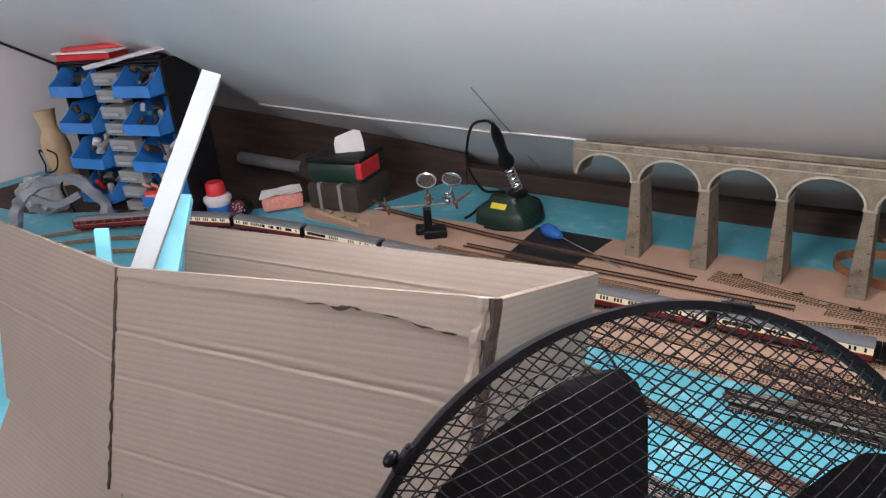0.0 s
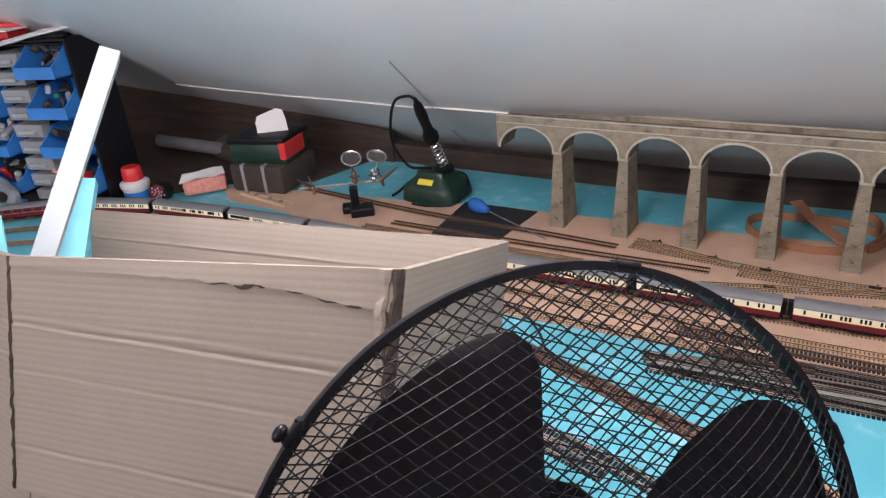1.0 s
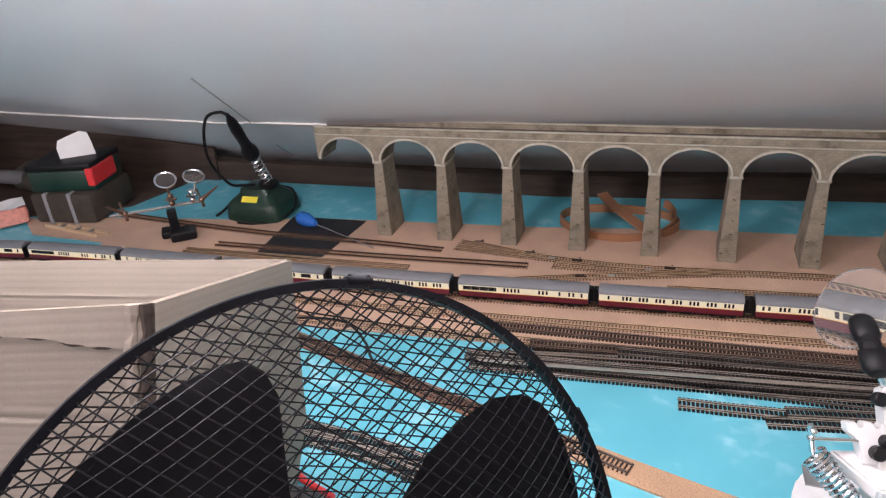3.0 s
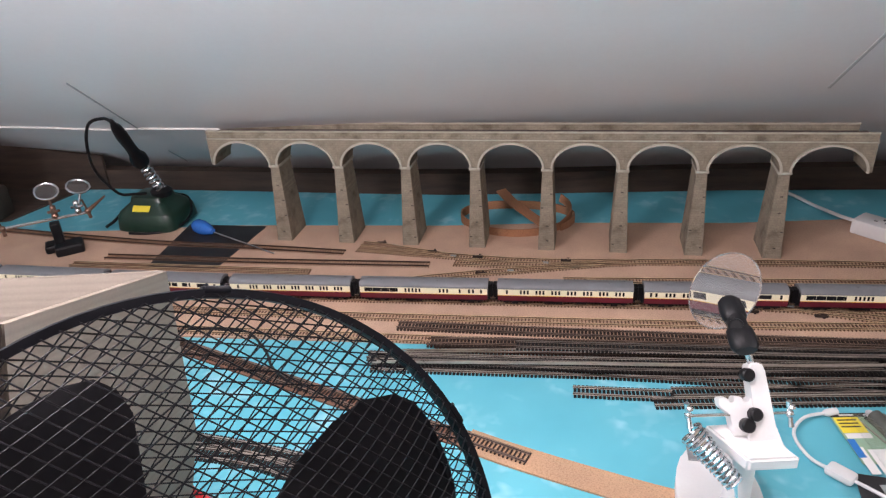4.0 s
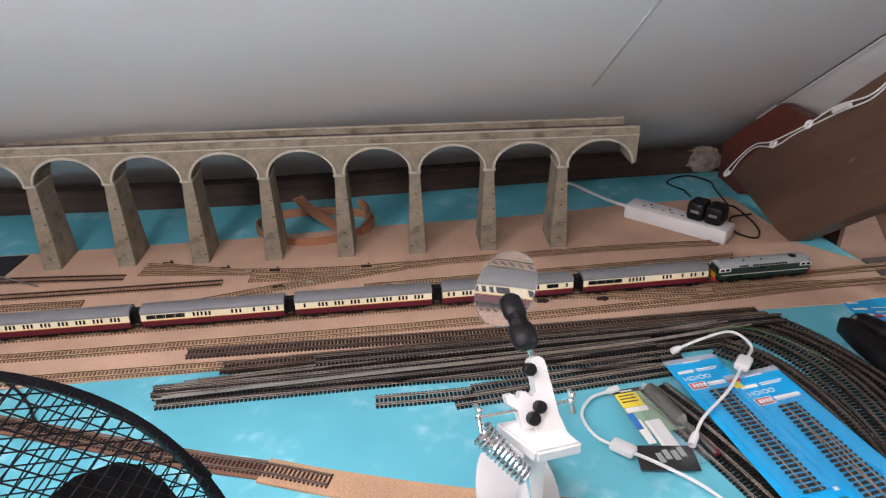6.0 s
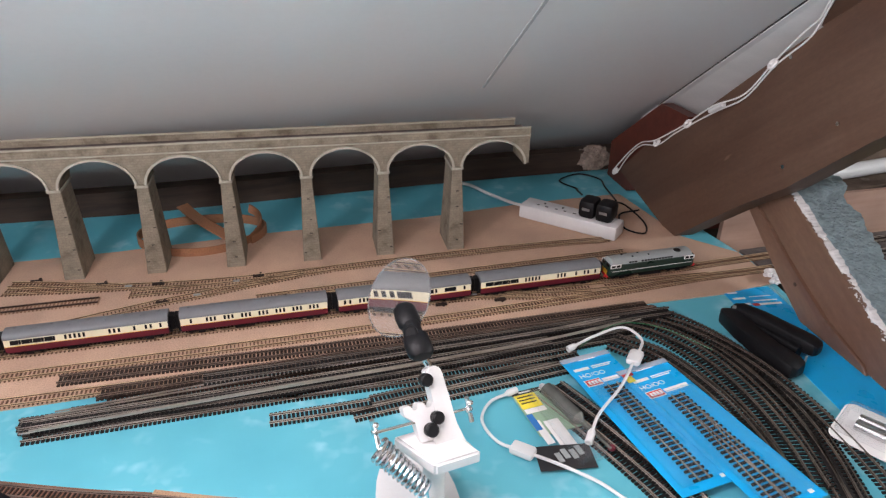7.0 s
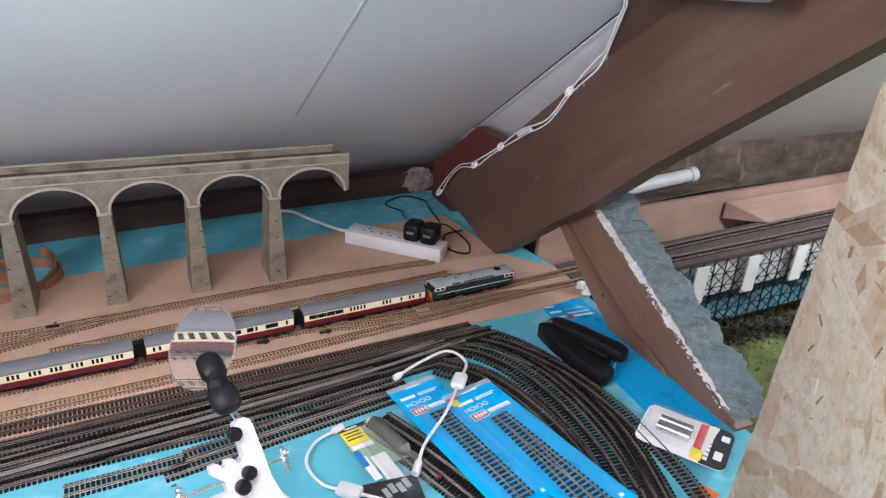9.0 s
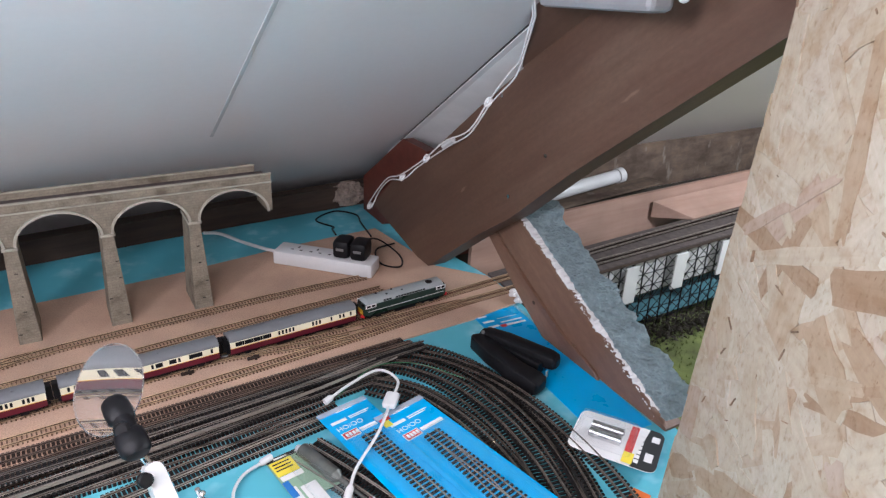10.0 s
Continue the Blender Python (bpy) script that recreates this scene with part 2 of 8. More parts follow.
def card_material(name, base):
    """Corrugated board: regular flutes across the height z and thin wandering creases, their shade also put into the
    colour; soft stains.
    """
    m, nt, bs, N, L = tree(name)
    co = N.new("ShaderNodeTexCoord")
    wob = noise_node(nt, 10.0, 2.0, (0.5, 0.5, 0.5))
    off = N.new("ShaderNodeVectorMath")
    off.operation = "MULTIPLY_ADD"
    L.new(wob.outputs["Color"], off.inputs[0])
    off.inputs[1].default_value = (0.0025, 0.0025, 0.0025)
    L.new(co.outputs["Object"], off.inputs[2])
    wv = N.new("ShaderNodeTexWave")
    wv.wave_type, wv.bands_direction, wv.wave_profile = "BANDS", "Z", "SIN"
    wv.inputs["Scale"].default_value = 46.0
    wv.inputs["Distortion"].default_value = 0.25
    wv.inputs["Detail"].default_value = 2.0
    L.new(off.outputs[0], wv.inputs["Vector"])
    crease = noise_node(nt, 10.0, 1.0, (0.012, 0.012, 2.0), 0.3)
    small = noise_node(nt, 10.0, 1.0, (0.25, 0.25, 14.0), 0.4)
    stain = noise_node(nt, 7.0, 4.0)
    grain = noise_node(nt, 420, 3.0)
    line = ramp_node(nt, crease.outputs[0], [(0.4955, (1, 1, 1)), (0.4985, (0.95, 0.948, 0.945)), (0.5005, (0.96, 0.958, 0.955)), (0.5035, (1.01, 1.01, 1.01)), (0.512, (1, 1, 1))]).outputs[0]
    fine = ramp_node(nt, small.outputs[0], [(0.34, (0.985, 0.983, 0.98)), (0.44, (1, 1, 1))]).outputs[0]
    flute_shade = ramp_node(nt, wv.outputs[0], [(0.0, (0.935, 0.93, 0.925)), (0.6, (1.01, 1.01, 1.01))]).outputs[0]
    soft = ramp_node(nt, stain.outputs[0], [(0.3, (0.95, 0.945, 0.94)), (0.7, (1.03, 1.03, 1.03))]).outputs[0]
    dots = ramp_node(nt, grain.outputs[0], [(0.3, (0.94, 0.94, 0.93)), (0.7, (1.03, 1.03, 1.03))]).outputs[0]
    col = mix_node(nt, 1.0, line, base, "MULTIPLY")
    fold = noise_node(nt, 10.0, 1.0, (0.03, 0.03, 4.5), 0.3)
    fold = ramp_node(nt, fold.outputs[0], [(0.4945, (1, 1, 1)), (0.499, (0.97, 0.968, 0.965)), (0.503, (1.01, 1.01, 1.01)), (0.512, (1, 1, 1))]).outputs[0]
    for x in (fold, fine, flute_shade, soft, dots):
        col = mix_node(nt, 1.0, col, x, "MULTIPLY")
    L.new(col, bs.inputs["Base Color"])
    bs.inputs["Roughness"].default_value = 0.85
    bs.inputs["Specular IOR Level"].default_value = 0.25
    high = N.new("ShaderNodeMath")
    high.operation = "MULTIPLY_ADD"
    L.new(wv.outputs[0], high.inputs[0])
    high.inputs[1].default_value = 0.5
    L.new(small.outputs[0], high.inputs[2])
    bump_to(nt, bs, high.outputs[0], 0.14, 0.0010)
    return m


def osb_material(name):
    """Pressed strands: every strand has its own tone and a grain along its length."""
    m, nt, bs, N, L = tree(name)
    geo = N.new("ShaderNodeNewGeometry")
    tones = [(0.0, (0.26, 0.178, 0.112)), (0.08, (0.334, 0.252, 0.172)), (0.24, (0.374, 0.310, 0.230)), (0.6, (0.395, 0.344, 0.268)), (0.86, (0.414, 0.366, 0.293)), (0.93, (0.342, 0.256, 0.196)), (1.0, (0.475, 0.447, 0.376))]
    col = ramp_node(nt, geo.outputs["Random Per Island"], tones).outputs[0]
    uv = N.new("ShaderNodeUVMap")
    uv.uv_map = "grain"
    n = N.new("ShaderNodeTexNoise")
    n.inputs["Scale"].default_value, n.inputs["Detail"].default_value = 0.5, 4.0
    L.new(uv.outputs[0], n.inputs["Vector"])
    g = ramp_node(nt, n.outputs[0], [(0.3, (0.93, 0.92, 0.90)), (0.68, (1.04, 1.04, 1.04))]).outputs[0]
    col = mix_node(nt, 1.0, col, g, "MULTIPLY")
    # soft tan clouds, mottling, dark flecks
    for scale, stretch, stops in ((10, (1, 1, 0.7), [(0.50, (1, 1, 1)), (0.70, (0.92, 0.85, 0.77))]), (46, (1, 0.8, 1.2), [(0.34, (0.88, 0.82, 0.75)), (0.47, (1, 1, 1)), (0.64, (1.06, 1.075, 1.085))]), (120, (1, 1.4, 0.8), [(0.30, (0.80, 0.72, 0.63)), (0.42, (1, 1, 1)), (0.66, (1.07, 1.08, 1.09))]), (240, (1, 1.0, 0.5), [(0.24, (0.52, 0.42, 0.34)), (0.30, (1, 1, 1))])):
        q = noise_node(nt, scale, 3.0, stretch, 0.6)
        col = mix_node(nt, 1.0, col, ramp_node(nt, q.outputs[0], stops).outputs[0], "MULTIPLY")
    L.new(col, bs.inputs["Base Color"])
    bs.inputs["Roughness"].default_value = 0.6
    bump_to(nt, bs, q.outputs[0], 0.25, 0.0008)
    return m


def clear(name, tint=(1, 1, 1), rough=0.03, thin=0.75):
    """Thin clear plastic: mostly lets light through, with a gloss."""
    m, nt, bs, N, L = tree(name)
    tr = N.new("ShaderNodeBsdfTransparent")
    tr.inputs[0].default_value = (*tint, 1)
    gl = N.new("ShaderNodeBsdfGlossy")
    gl.inputs["Roughness"].default_value = rough
    fr = N.new("ShaderNodeLayerWeight")
    fr.inputs[0].default_value = 0.5
    pw = N.new("ShaderNodeMath")
    pw.operation = "POWER"
    L.new(fr.outputs["Facing"], pw.inputs[0])
    pw.inputs[1].default_value = 4.0
    ma = N.new("ShaderNodeMath")
    ma.operation = "MULTIPLY_ADD"
    L.new(pw.outputs[0], ma.inputs[0])
    ma.inputs[1].default_value, ma.inputs[2].default_value = 0.6, 0.045
    mx = N.new("ShaderNodeMixShader")
    L.new(ma.outputs[0], mx.inputs[0])
    L.new(tr.outputs[0], mx.inputs[1])
    L.new(gl.outputs[0], mx.inputs[2])
    df = N.new("ShaderNodeBsdfDiffuse")
    df.inputs[0].default_value = (0.8, 0.82, 0.84, 1)
    m2 = N.new("ShaderNodeMixShader")
    m2.inputs[0].default_value = 1 - thin
    L.new(mx.outputs[0], m2.inputs[1])
    L.new(df.outputs[0], m2.inputs[2])
    L.new(m2.outputs[0], N["Material Output"].inputs[0])
    return m


def lens_glass(name):
    m, nt, bs, N, L = tree(name)
    bs.inputs["Base Color"].default_value = (0.98, 0.985, 0.985, 1)
    bs.inputs["Transmission Weight"].default_value = 0.97
    bs.inputs["Roughness"].default_value = 0.025
    bs.inputs["IOR"].default_value = 1.2
    return m


M_CEIL = plain("white_ceiling_panel", (0.86, 0.84, 0.845), 0.32, wide=2.0, fine=90, vary=0.03, bump=0.03)
M_TRIM = plain("white_trim", (0.72, 0.70, 0.67), 0.5, vary=0.06)
M_EDGE = plain("white_edge_board", (0.83, 0.83, 0.82), 0.55, vary=0.05)
M_SEAMP = plain("pale_grey_joint", (0.56, 0.565, 0.575), 0.8, vary=0.08)
M_SEAM = plain("grey_joint", (0.40, 0.41, 0.43), 0.7, vary=0.1)
M_BLUE = blue_paint("blue_painted_board")
M_CORK = cork_material("cork_sheet", (0.51, 0.343, 0.248))
M_CORK2 = cork_material("cork_strip", (0.33, 0.155, 0.08))
M_CORKD = cork_material("dark_cork_strip", (0.17, 0.085, 0.055))
M_CORK3 = cork_material("pale_cork_strip", (0.43, 0.27, 0.165))
M_STONE = stone_material("model_stone")
M_STRIM = plain("pale_stone_trim", (0.42, 0.39, 0.32), 0.85, vary=0.2, wide=40, fine=500)
M_RAIL = plain("bronzed_rail", (0.62, 0.44, 0.27), 0.36, 0.35, vary=0.25, wide=30)
# Rust of the sidings' rails, also the painted shade on bright rails' sides.
M_RUSTSHADE = plain("rust_rail_and_side_shade", (0.115, 0.060, 0.038), 0.55, 0.15, vary=0.3, wide=25)
M_RAILC = plain("dull_brown_rail", (0.15, 0.125, 0.105), 0.45, 0.35, vary=0.35, wide=14)
M_RAILB = plain("brown_rail", (0.18, 0.122, 0.093), 0.5, 0.25, vary=0.35, wide=14)
M_RAILD = plain("blackened_rail", (0.19, 0.165, 0.147), 0.45, 0.35, vary=0.4, wide=12)
M_STEEL = plain("bright_steel_rail", (0.46, 0.40, 0.345), 0.32, 0.55, vary=0.2, wide=30)
M_RAILW = plain("worn_steel_rail", (0.36, 0.31, 0.268), 0.40, 0.4, vary=0.40, wide=14)
M_SLEEP = plain("brown_sleeper", (0.175, 0.102, 0.064), 0.8, vary=0.35, wide=60, spec=0.25)
M_SLEEPP = plain("cork_toned_sleeper", (0.30, 0.185, 0.12), 0.8, vary=0.3, wide=60, spec=0.25)
M_SLEEPD = plain("dark_brown_sleeper", (0.034, 0.021, 0.016), 0.7, vary=0.35, wide=60, spec=0.25)
M_SLEEPB = plain("black_sleeper", (0.014, 0.0125, 0.0125), 0.55, vary=0.3, wide=60, spec=0.25)
M_BROWN = stained_timber("brown_stained_timber")
# The rafter's stain again at 1.5 times the tone, for strut and batten.
M_STRUT = stained_timber("paler_brown_timber", 1.5)
M_OLDWOOD = wood("old_dark_timber", (0.072, 0.046, 0.033), (0.03, 0.02, 0.015), (1.2, 16, 16), 0.8, 0.4)
M_PINKWOOD = wood("pale_pink_board", (0.42, 0.275, 0.215), (0.37, 0.225, 0.172), (1.0, 20, 20), 0.7)
M_OSB = osb_material("strand_board")
M_SLIVER = plain("bark_sliver", (0.25, 0.165, 0.105), 0.7, vary=0.5, wide=30)
M_CARD = card_material("brown_cardboard", (0.222, 0.194, 0.163))
# Cut edges coloured darker than the card, as shade against the light from above.
M_CUTSHADE = plain("shaded_cardboard_edge", (0.165, 0.137, 0.108), 0.9, vary=0.3, wide=120, fine=600, bump=0.5)
# Near-black for torn edges and for the shade painted into corner gaps.
M_CARDGAP = plain("torn_edge_and_gap_shade", (0.038, 0.026, 0.019), 0.9, vary=0.3, wide=60)
M_BLACK = plain("black_plastic", (0.008, 0.008, 0.0095), 0.45, vary=0.25, wide=30, spec=0.22)
M_RIM = plain("black_gloss_rim", (0.0045, 0.005, 0.0075), 0.34, vary=0.2, wide=30, spec=0.13)
M_BLADE = plain("black_fan_blade", (0.009, 0.0095, 0.013), 0.42, vary=0.15, wide=12, spec=0.25)
M_WIRE = plain("black_wire", (0.006, 0.006, 0.008), 0.45, vary=0.15, spec=0.15)
M_WHITE = plain("white_plastic", (0.69, 0.69, 0.69), 0.35, vary=0.05, bump=0.05)
M_CREAM = plain("cream_paint", (0.82, 0.76, 0.55), 0.35, vary=0.06)
M_MAROON = plain("maroon_paint", (0.115, 0.007, 0.020), 0.35, vary=0.12)
M_ROOF = plain("grey_roof_paint", (0.16, 0.165, 0.175), 0.5, vary=0.12)
M_GREEN = plain("dark_green_paint", (0.012, 0.035, 0.026), 0.3, vary=0.15)
M_LGREY = plain("pale_grey_paint", (0.33, 0.36, 0.36), 0.45, vary=0.1)
M_YELLOW = plain("yellow_paint", (0.78, 0.42, 0.03), 0.4, vary=0.08)
M_RED = plain("red_plastic", (0.62, 0.03, 0.035), 0.4, vary=0.1)
M_PANE = plain("dark_glazing", (0.012, 0.012, 0.014), 0.15, vary=0.1, bump=0, spec=0.3)
M_CHROME = plain("chromed_steel", (0.72, 0.72, 0.73), 0.18, 1.0, vary=0.08, bump=0.05)
M_COPPER = plain("copper_clip", (0.27, 0.16, 0.12), 0.3, 0.9, vary=0.15)
M_BIN = plain("blue_plastic_bin", (0.03, 0.19, 0.55), 0.32, vary=0.12, bump=0.05)
M_DGREEN = plain("dark_green_plastic", (0.010, 0.034, 0.022), 0.35, vary=0.2)
M_OLIVE = plain("brown_canvas", (0.052, 0.041, 0.031), 0.85, vary=0.3, wide=30, bump=0.4)
M_PAPER = plain("white_paper", (0.80, 0.79, 0.78), 0.7, vary=0.04)
M_STICK = plain("white_foam_strip", (0.30, 0.345, 0.355), 0.7, vary=0.05, spec=0.2)
M_CYAN = plain("cyan_foam", (0.17, 0.52, 0.62), 0.6, vary=0.08, wide=25)
M_PINK = plain("pink_sponge", (0.72, 0.30, 0.24), 0.9, vary=0.2, wide=90, bump=0.6)
M_BEIGE = plain("beige_plastic", (0.62, 0.46, 0.28), 0.3, vary=0.1)
M_BAG = clear("clear_plastic_bag", (0.92, 0.94, 0.96), 0.15, 0.72)
M_CLEAR = clear("clear_blister", (0.985, 0.99, 0.995), 0.06, 0.97)
M_GLASS = lens_glass("magnifier_glass")
M_PACK = plain("bright_blue_card", (0.004, 0.385, 0.78), 0.3, vary=0.06, bump=0.03)
M_FOAM = plain("blue_grey_painted_plaster", (0.33, 0.405, 0.425), 0.9, vary=0.14, wide=70, fine=260, bump=0.7)
M_PLASTER = plain("pink_broken_plaster", (0.34, 0.27, 0.225), 0.95, vary=0.35, wide=60, bump=0.6)
M_TORN = plain("white_torn_plaster", (0.78, 0.76, 0.75), 0.9, vary=0.1, bump=0.6)
M_GRASS = plain("static_grass", (0.150, 0.180, 0.054), 0.95, vary=0.45, wide=14, fine=420, bump=0.9)
M_EARTH = plain("dark_earth", (0.055, 0.045, 0.035), 0.95, vary=0.4, wide=30, bump=0.7)
M_BALLAST = plain("grey_brown_ballast", (0.115, 0.092, 0.085), 0.95, vary=0.35, wide=60, fine=700, bump=0.8)
M_CHIPB = stained_board("dark_back_board")
M_REDWOOD = wood("red_brown_gusset", (0.135, 0.034, 0.022), (0.095, 0.024, 0.016), (1.2, 14, 14), 0.45)
M_MAT = plain("black_cutting_mat", (0.014, 0.014, 0.017), 0.6, vary=0.2)
M_CARPET = plain("grey_floor_covering", (0.16, 0.15, 0.14), 0.95, vary=0.3)
M_TAN = plain("tan_wood", (0.58, 0.42, 0.27), 0.6, vary=0.15, stretch=(0.3, 1, 1))
M_SDBLUE = plain("translucent_blue_handle", (0.03, 0.15, 0.52), 0.2, vary=0.1, bump=0)
M_YELL = plain("yellow_card", (0.85, 0.70, 0.06), 0.45, vary=0.05)
M_PALEG = plain("pale_green_card", (0.30, 0.45, 0.31), 0.4, vary=0.08)
M_ORANGE = plain("orange_card", (0.75, 0.16, 0.03), 0.45, vary=0.1)
M_INK = plain("black_ink", (0.02, 0.02, 0.022), 0.5, vary=0.1)
M_GREYM = plain("grey_zinc", (0.36, 0.36, 0.36), 0.35, 0.7, vary=0.15)
M_TUBEG = plain("grey_plastic_tube", (0.27, 0.275, 0.285), 0.5, vary=0.1)
M_POUCH = plain("translucent_white_plastic", (0.62, 0.60, 0.62), 0.35, vary=0.2, wide=40)
M_GMETAL = plain("grey_metal_tube", (0.17, 0.175, 0.16), 0.38, 0.6, vary=0.2, wide=30)
M_DTUBE = plain("dull_grey_tube", (0.15, 0.15, 0.155), 0.6, vary=0.15)
M_CLAMP = plain("grey_clear_plastic", (0.20, 0.22, 0.25), 0.35, vary=0.15)
M_WATER = plain("painted_water", (0.16, 0.36, 0.42), 0.15, vary=0.15, wide=12)
M_GREENW = plain("thin_green_wire", (0.02, 0.16, 0.06), 0.4)


# ---- the loft ----
def ceil_z(x, y):
    return 0.3196 + 0.042 * x - 0.62 * y + 0.085 * max(0.0, -0.95 - x)


def slab(name, pts, thick, material, label, category="", kind="structure"):
    """A plate through four corner points, thickened along its normal."""
    bm = B()
    p = [Vector(q) for q in pts]
    nrm = (p[1] - p[0]).cross(p[-1] - p[0]).normalized() * thick
    lo = [bm.verts.new(q) for q in p]
    hi = [bm.verts.new(q + nrm) for q in p]
    bm.faces.new(lo[::-1])
    bm.faces.new(hi)
    k = len(p)
    for i in range(k):
        bm.faces.new((lo[i], lo[(i + 1) % k], hi[(i + 1) % k], hi[i]))
    return tagged(part(name, bm, material), label, category, kind=kind)


def cz(x, y, d=0.0):
    return (x, y, ceil_z(x, y) + d)


RX, RY = 3.6, -2.0
bm = B()
grid = []
for i in range(51):
    x = -3.06 + (RX + 3.06) * i / 50
    grid.append([[bm.verts.new(cz(x, 1.66 + (RY - 1.66) * j / 20, d)) for j in range(21)] for d in (0.0, 0.03)])
for a, b in zip(grid, grid[1:]):
    for d in (0, 1):
        for j in range(20):
            bm.faces.new((a[d][j], b[d][j], b[d][j + 1], a[d][j + 1]))
tagged(part("ceiling", bm, M_CEIL, smooth=True), "white sloping loft ceiling of smooth panels", "ceiling", kind="structure")
ridge = ceil_z(0, RY)
slab("ceiling_opposite", [(-3.06, RY, ceil_z(-3.06, RY)), (RX, RY, ceil_z(RX, RY)), (RX, -4.2, 0.3), (-3.06, -4.2, 0.3)], 0.03, M_CEIL, "white opposite slope of the loft ceiling", "ceiling")
slab("wall_west", [(-3.06, 1.7, -0.76), (-3.06, -4.3, -0.76), (-3.06, -4.3, 1.7), (-3.06, 1.7, 1.7)], 0.05, M_CEIL, "white painted end wall of the loft", "wall")
slab("wall_east", [(RX, 1.8, -0.76), (RX, 1.8, 1.9), (RX, -4.3, 1.9), (RX, -4.3, -0.76)], 0.05, M_CEIL, "white far end wall of the loft", "wall")
slab("wall_south", [(-3.06, -4.2, -0.76), (RX, -4.2, -0.76), (RX, -4.2, 0.4), (-3.06, -4.2, 0.4)], 0.05, M_CEIL, "low white wall under the opposite slope", "wall")
slab("floor", [(-3.12, -4.3, -0.76), (RX, -4.3, -0.76), (RX, 1.85, -0.76), (-3.12, 1.85, -0.76)][::-1], 0.04, M_CARPET, "dull grey loft floor covering", "floor")


def ceiling_joint(name, a, b, w, material, label, lift=0.003):
    """A narrow strip that lies on the ceiling between two plan points."""
    bm = B()
    nrm = Vector((-0.042, 0.62, 1.0)).normalized()
    pts = [Vector(cz(a[0] + (b[0] - a[0]) * i / 12, a[1] + (b[1] - a[1]) * i / 12)) - nrm * lift * 0.5 for i in range(13)]
    add_sweep(bm, pts, rect(w, lift, -lift / 2), nrm)
    tagged(part(name, bm, material), label, "trim", kind="structure")


ceiling_joint("trim", (0.582, -0.02), (0.545, RY + 0.02), 0.006, M_SEAMP, "thin grey joint between white ceiling panels", 0.0008)
ceiling_joint("trim", (1.087, 0.2), (0.82, RY + 0.02), 0.004, M_INK, "dark joint beside the white ceiling edge board", 0.0012)
ceiling_joint("trim", (-0.885, 0.03), (-0.81, -0.24), 0.0012, M_SEAM, "fine grey crack in the white ceiling")
ceiling_joint("trim", (-0.95, 0.22), (-0.98, 0.34), 0.0012, M_SEAM, "fine grey crack in the white ceiling")
SEAM = [(-1.96, 0.103), (-1.69, 0.092), (-1.42, 0.073), (-1.14, 0.045), (-0.892, 0.031), (-0.69, 0.060)]
for a, b in zip(SEAM, SEAM[1:]):
    ceiling_joint("trim", a, b, 0.0045, M_TRIM, "pale sealed joint along the white ceiling", 0.004)
bm = B()
add_sweep(bm, [cz(-3.052, y, -0.004) for y in (0.3, -0.4, -1.2, -1.98)], rect(0.012, 0.012), Vector((1, 0, 0)))
tagged(part("trim", bm, M_INK), "dark joint between the ceiling and the end wall", "trim", kind="structure")

# pale edge board on the ceiling beside the truss
bm = B()
edge = [(1.101, 0.30), (0.824, RY + 0.02), (1.35, RY + 0.02), (1.35, 0.30)]
lo = [bm.verts.new(cz(x, y, -0.0035 - (0.13 if x == 1.35 else 0.0))) for x, y in edge]
hi = [bm.verts.new(cz(x, y, -0.0005 - (0.12 if x == 1.35 else 0.0))) for x, y in edge]
bm.faces.new(lo)
bm.faces.new(hi[::-1])
for i in range(4):
    bm.faces.new((lo[i], hi[i], hi[(i + 1) % 4], lo[(i + 1) % 4]))
tagged(part("trim", bm, M_EDGE), "white edge board along the ceiling", "trim", kind="structure")

# boards
BLUE = [(-3.0, 0.28), (-1.55, 0.29), (-0.2, 0.30), (0.53, 0.372), (0.83, 0.392), (1.12, 0.41), (1.12, 0.1), (1.16, -0.16), (1.145, -0.30), (1.14, -0.62), (1.1, -1.33), (-3.0, -1.33)]
bm = B()
add_prism(bm, BLUE, -0.021, -0.003)
tagged(part("baseboard_top", bm, M_BLUE), "sky-blue painted plywood layout board", "board", kind="structure")
CORK = [(-1.62, -0.08), (-1.28, -0.02), (-0.98, 0.014), (-0.74, 0.062), (-0.17, 0.101), (0.13, 0.139), (0.49, 0.163), (0.77, 0.205), (1.03, 0.225), (1.066, -0.035), (1.15, -0.13), (1.155, -0.262), (1.02, -0.284), (0.81, -0.292), (0.3, -0.345), (-0.135, -0.392), (-0.63, -0.423), (-1.0, -0.43), (-1.25, -0.44), (-1.25, -0.172), (-1.5, -0.165)]
bm = B()
add_prism(bm, CORK, -0.0029, 0.0)
tagged(part("cork_underlay", bm, M_CORK), "tan cork sheet under the station tracks", "cork sheet", kind="structure")
# old timber plate behind the board
bm = B()
add_sweep(bm, spline([(-3.0, 0.30), (-0.9, 0.315), (-0.2, 0.325), (0.53, 0.395), (1.12, 0.44)], 6), rect(0.04, 0.075, -0.02), Vector((0, 0, 1)))
tagged(part("wall_plate", bm, M_OLDWOOD), "rough dark timber wall plate behind the board", "timber", kind="structure")
# board frame
for i, (x, y) in enumerate(((-2.2, 0.2), (1.0, 0.2), (-2.2, -1.25), (0.0, -1.25), (1.0, -1.25), (0.0, 0.2))):
    bm = B()
    add_box(bm, (x, y, -0.39), (0.05, 0.05, 0.74), bev=0.004)
    tagged(part("board_leg", bm, M_TAN), "plain softwood leg under the layout board", "leg", "legs under the layout", "structure")


# ---- tracks ----
SLEEPER_STEP = 0.0064


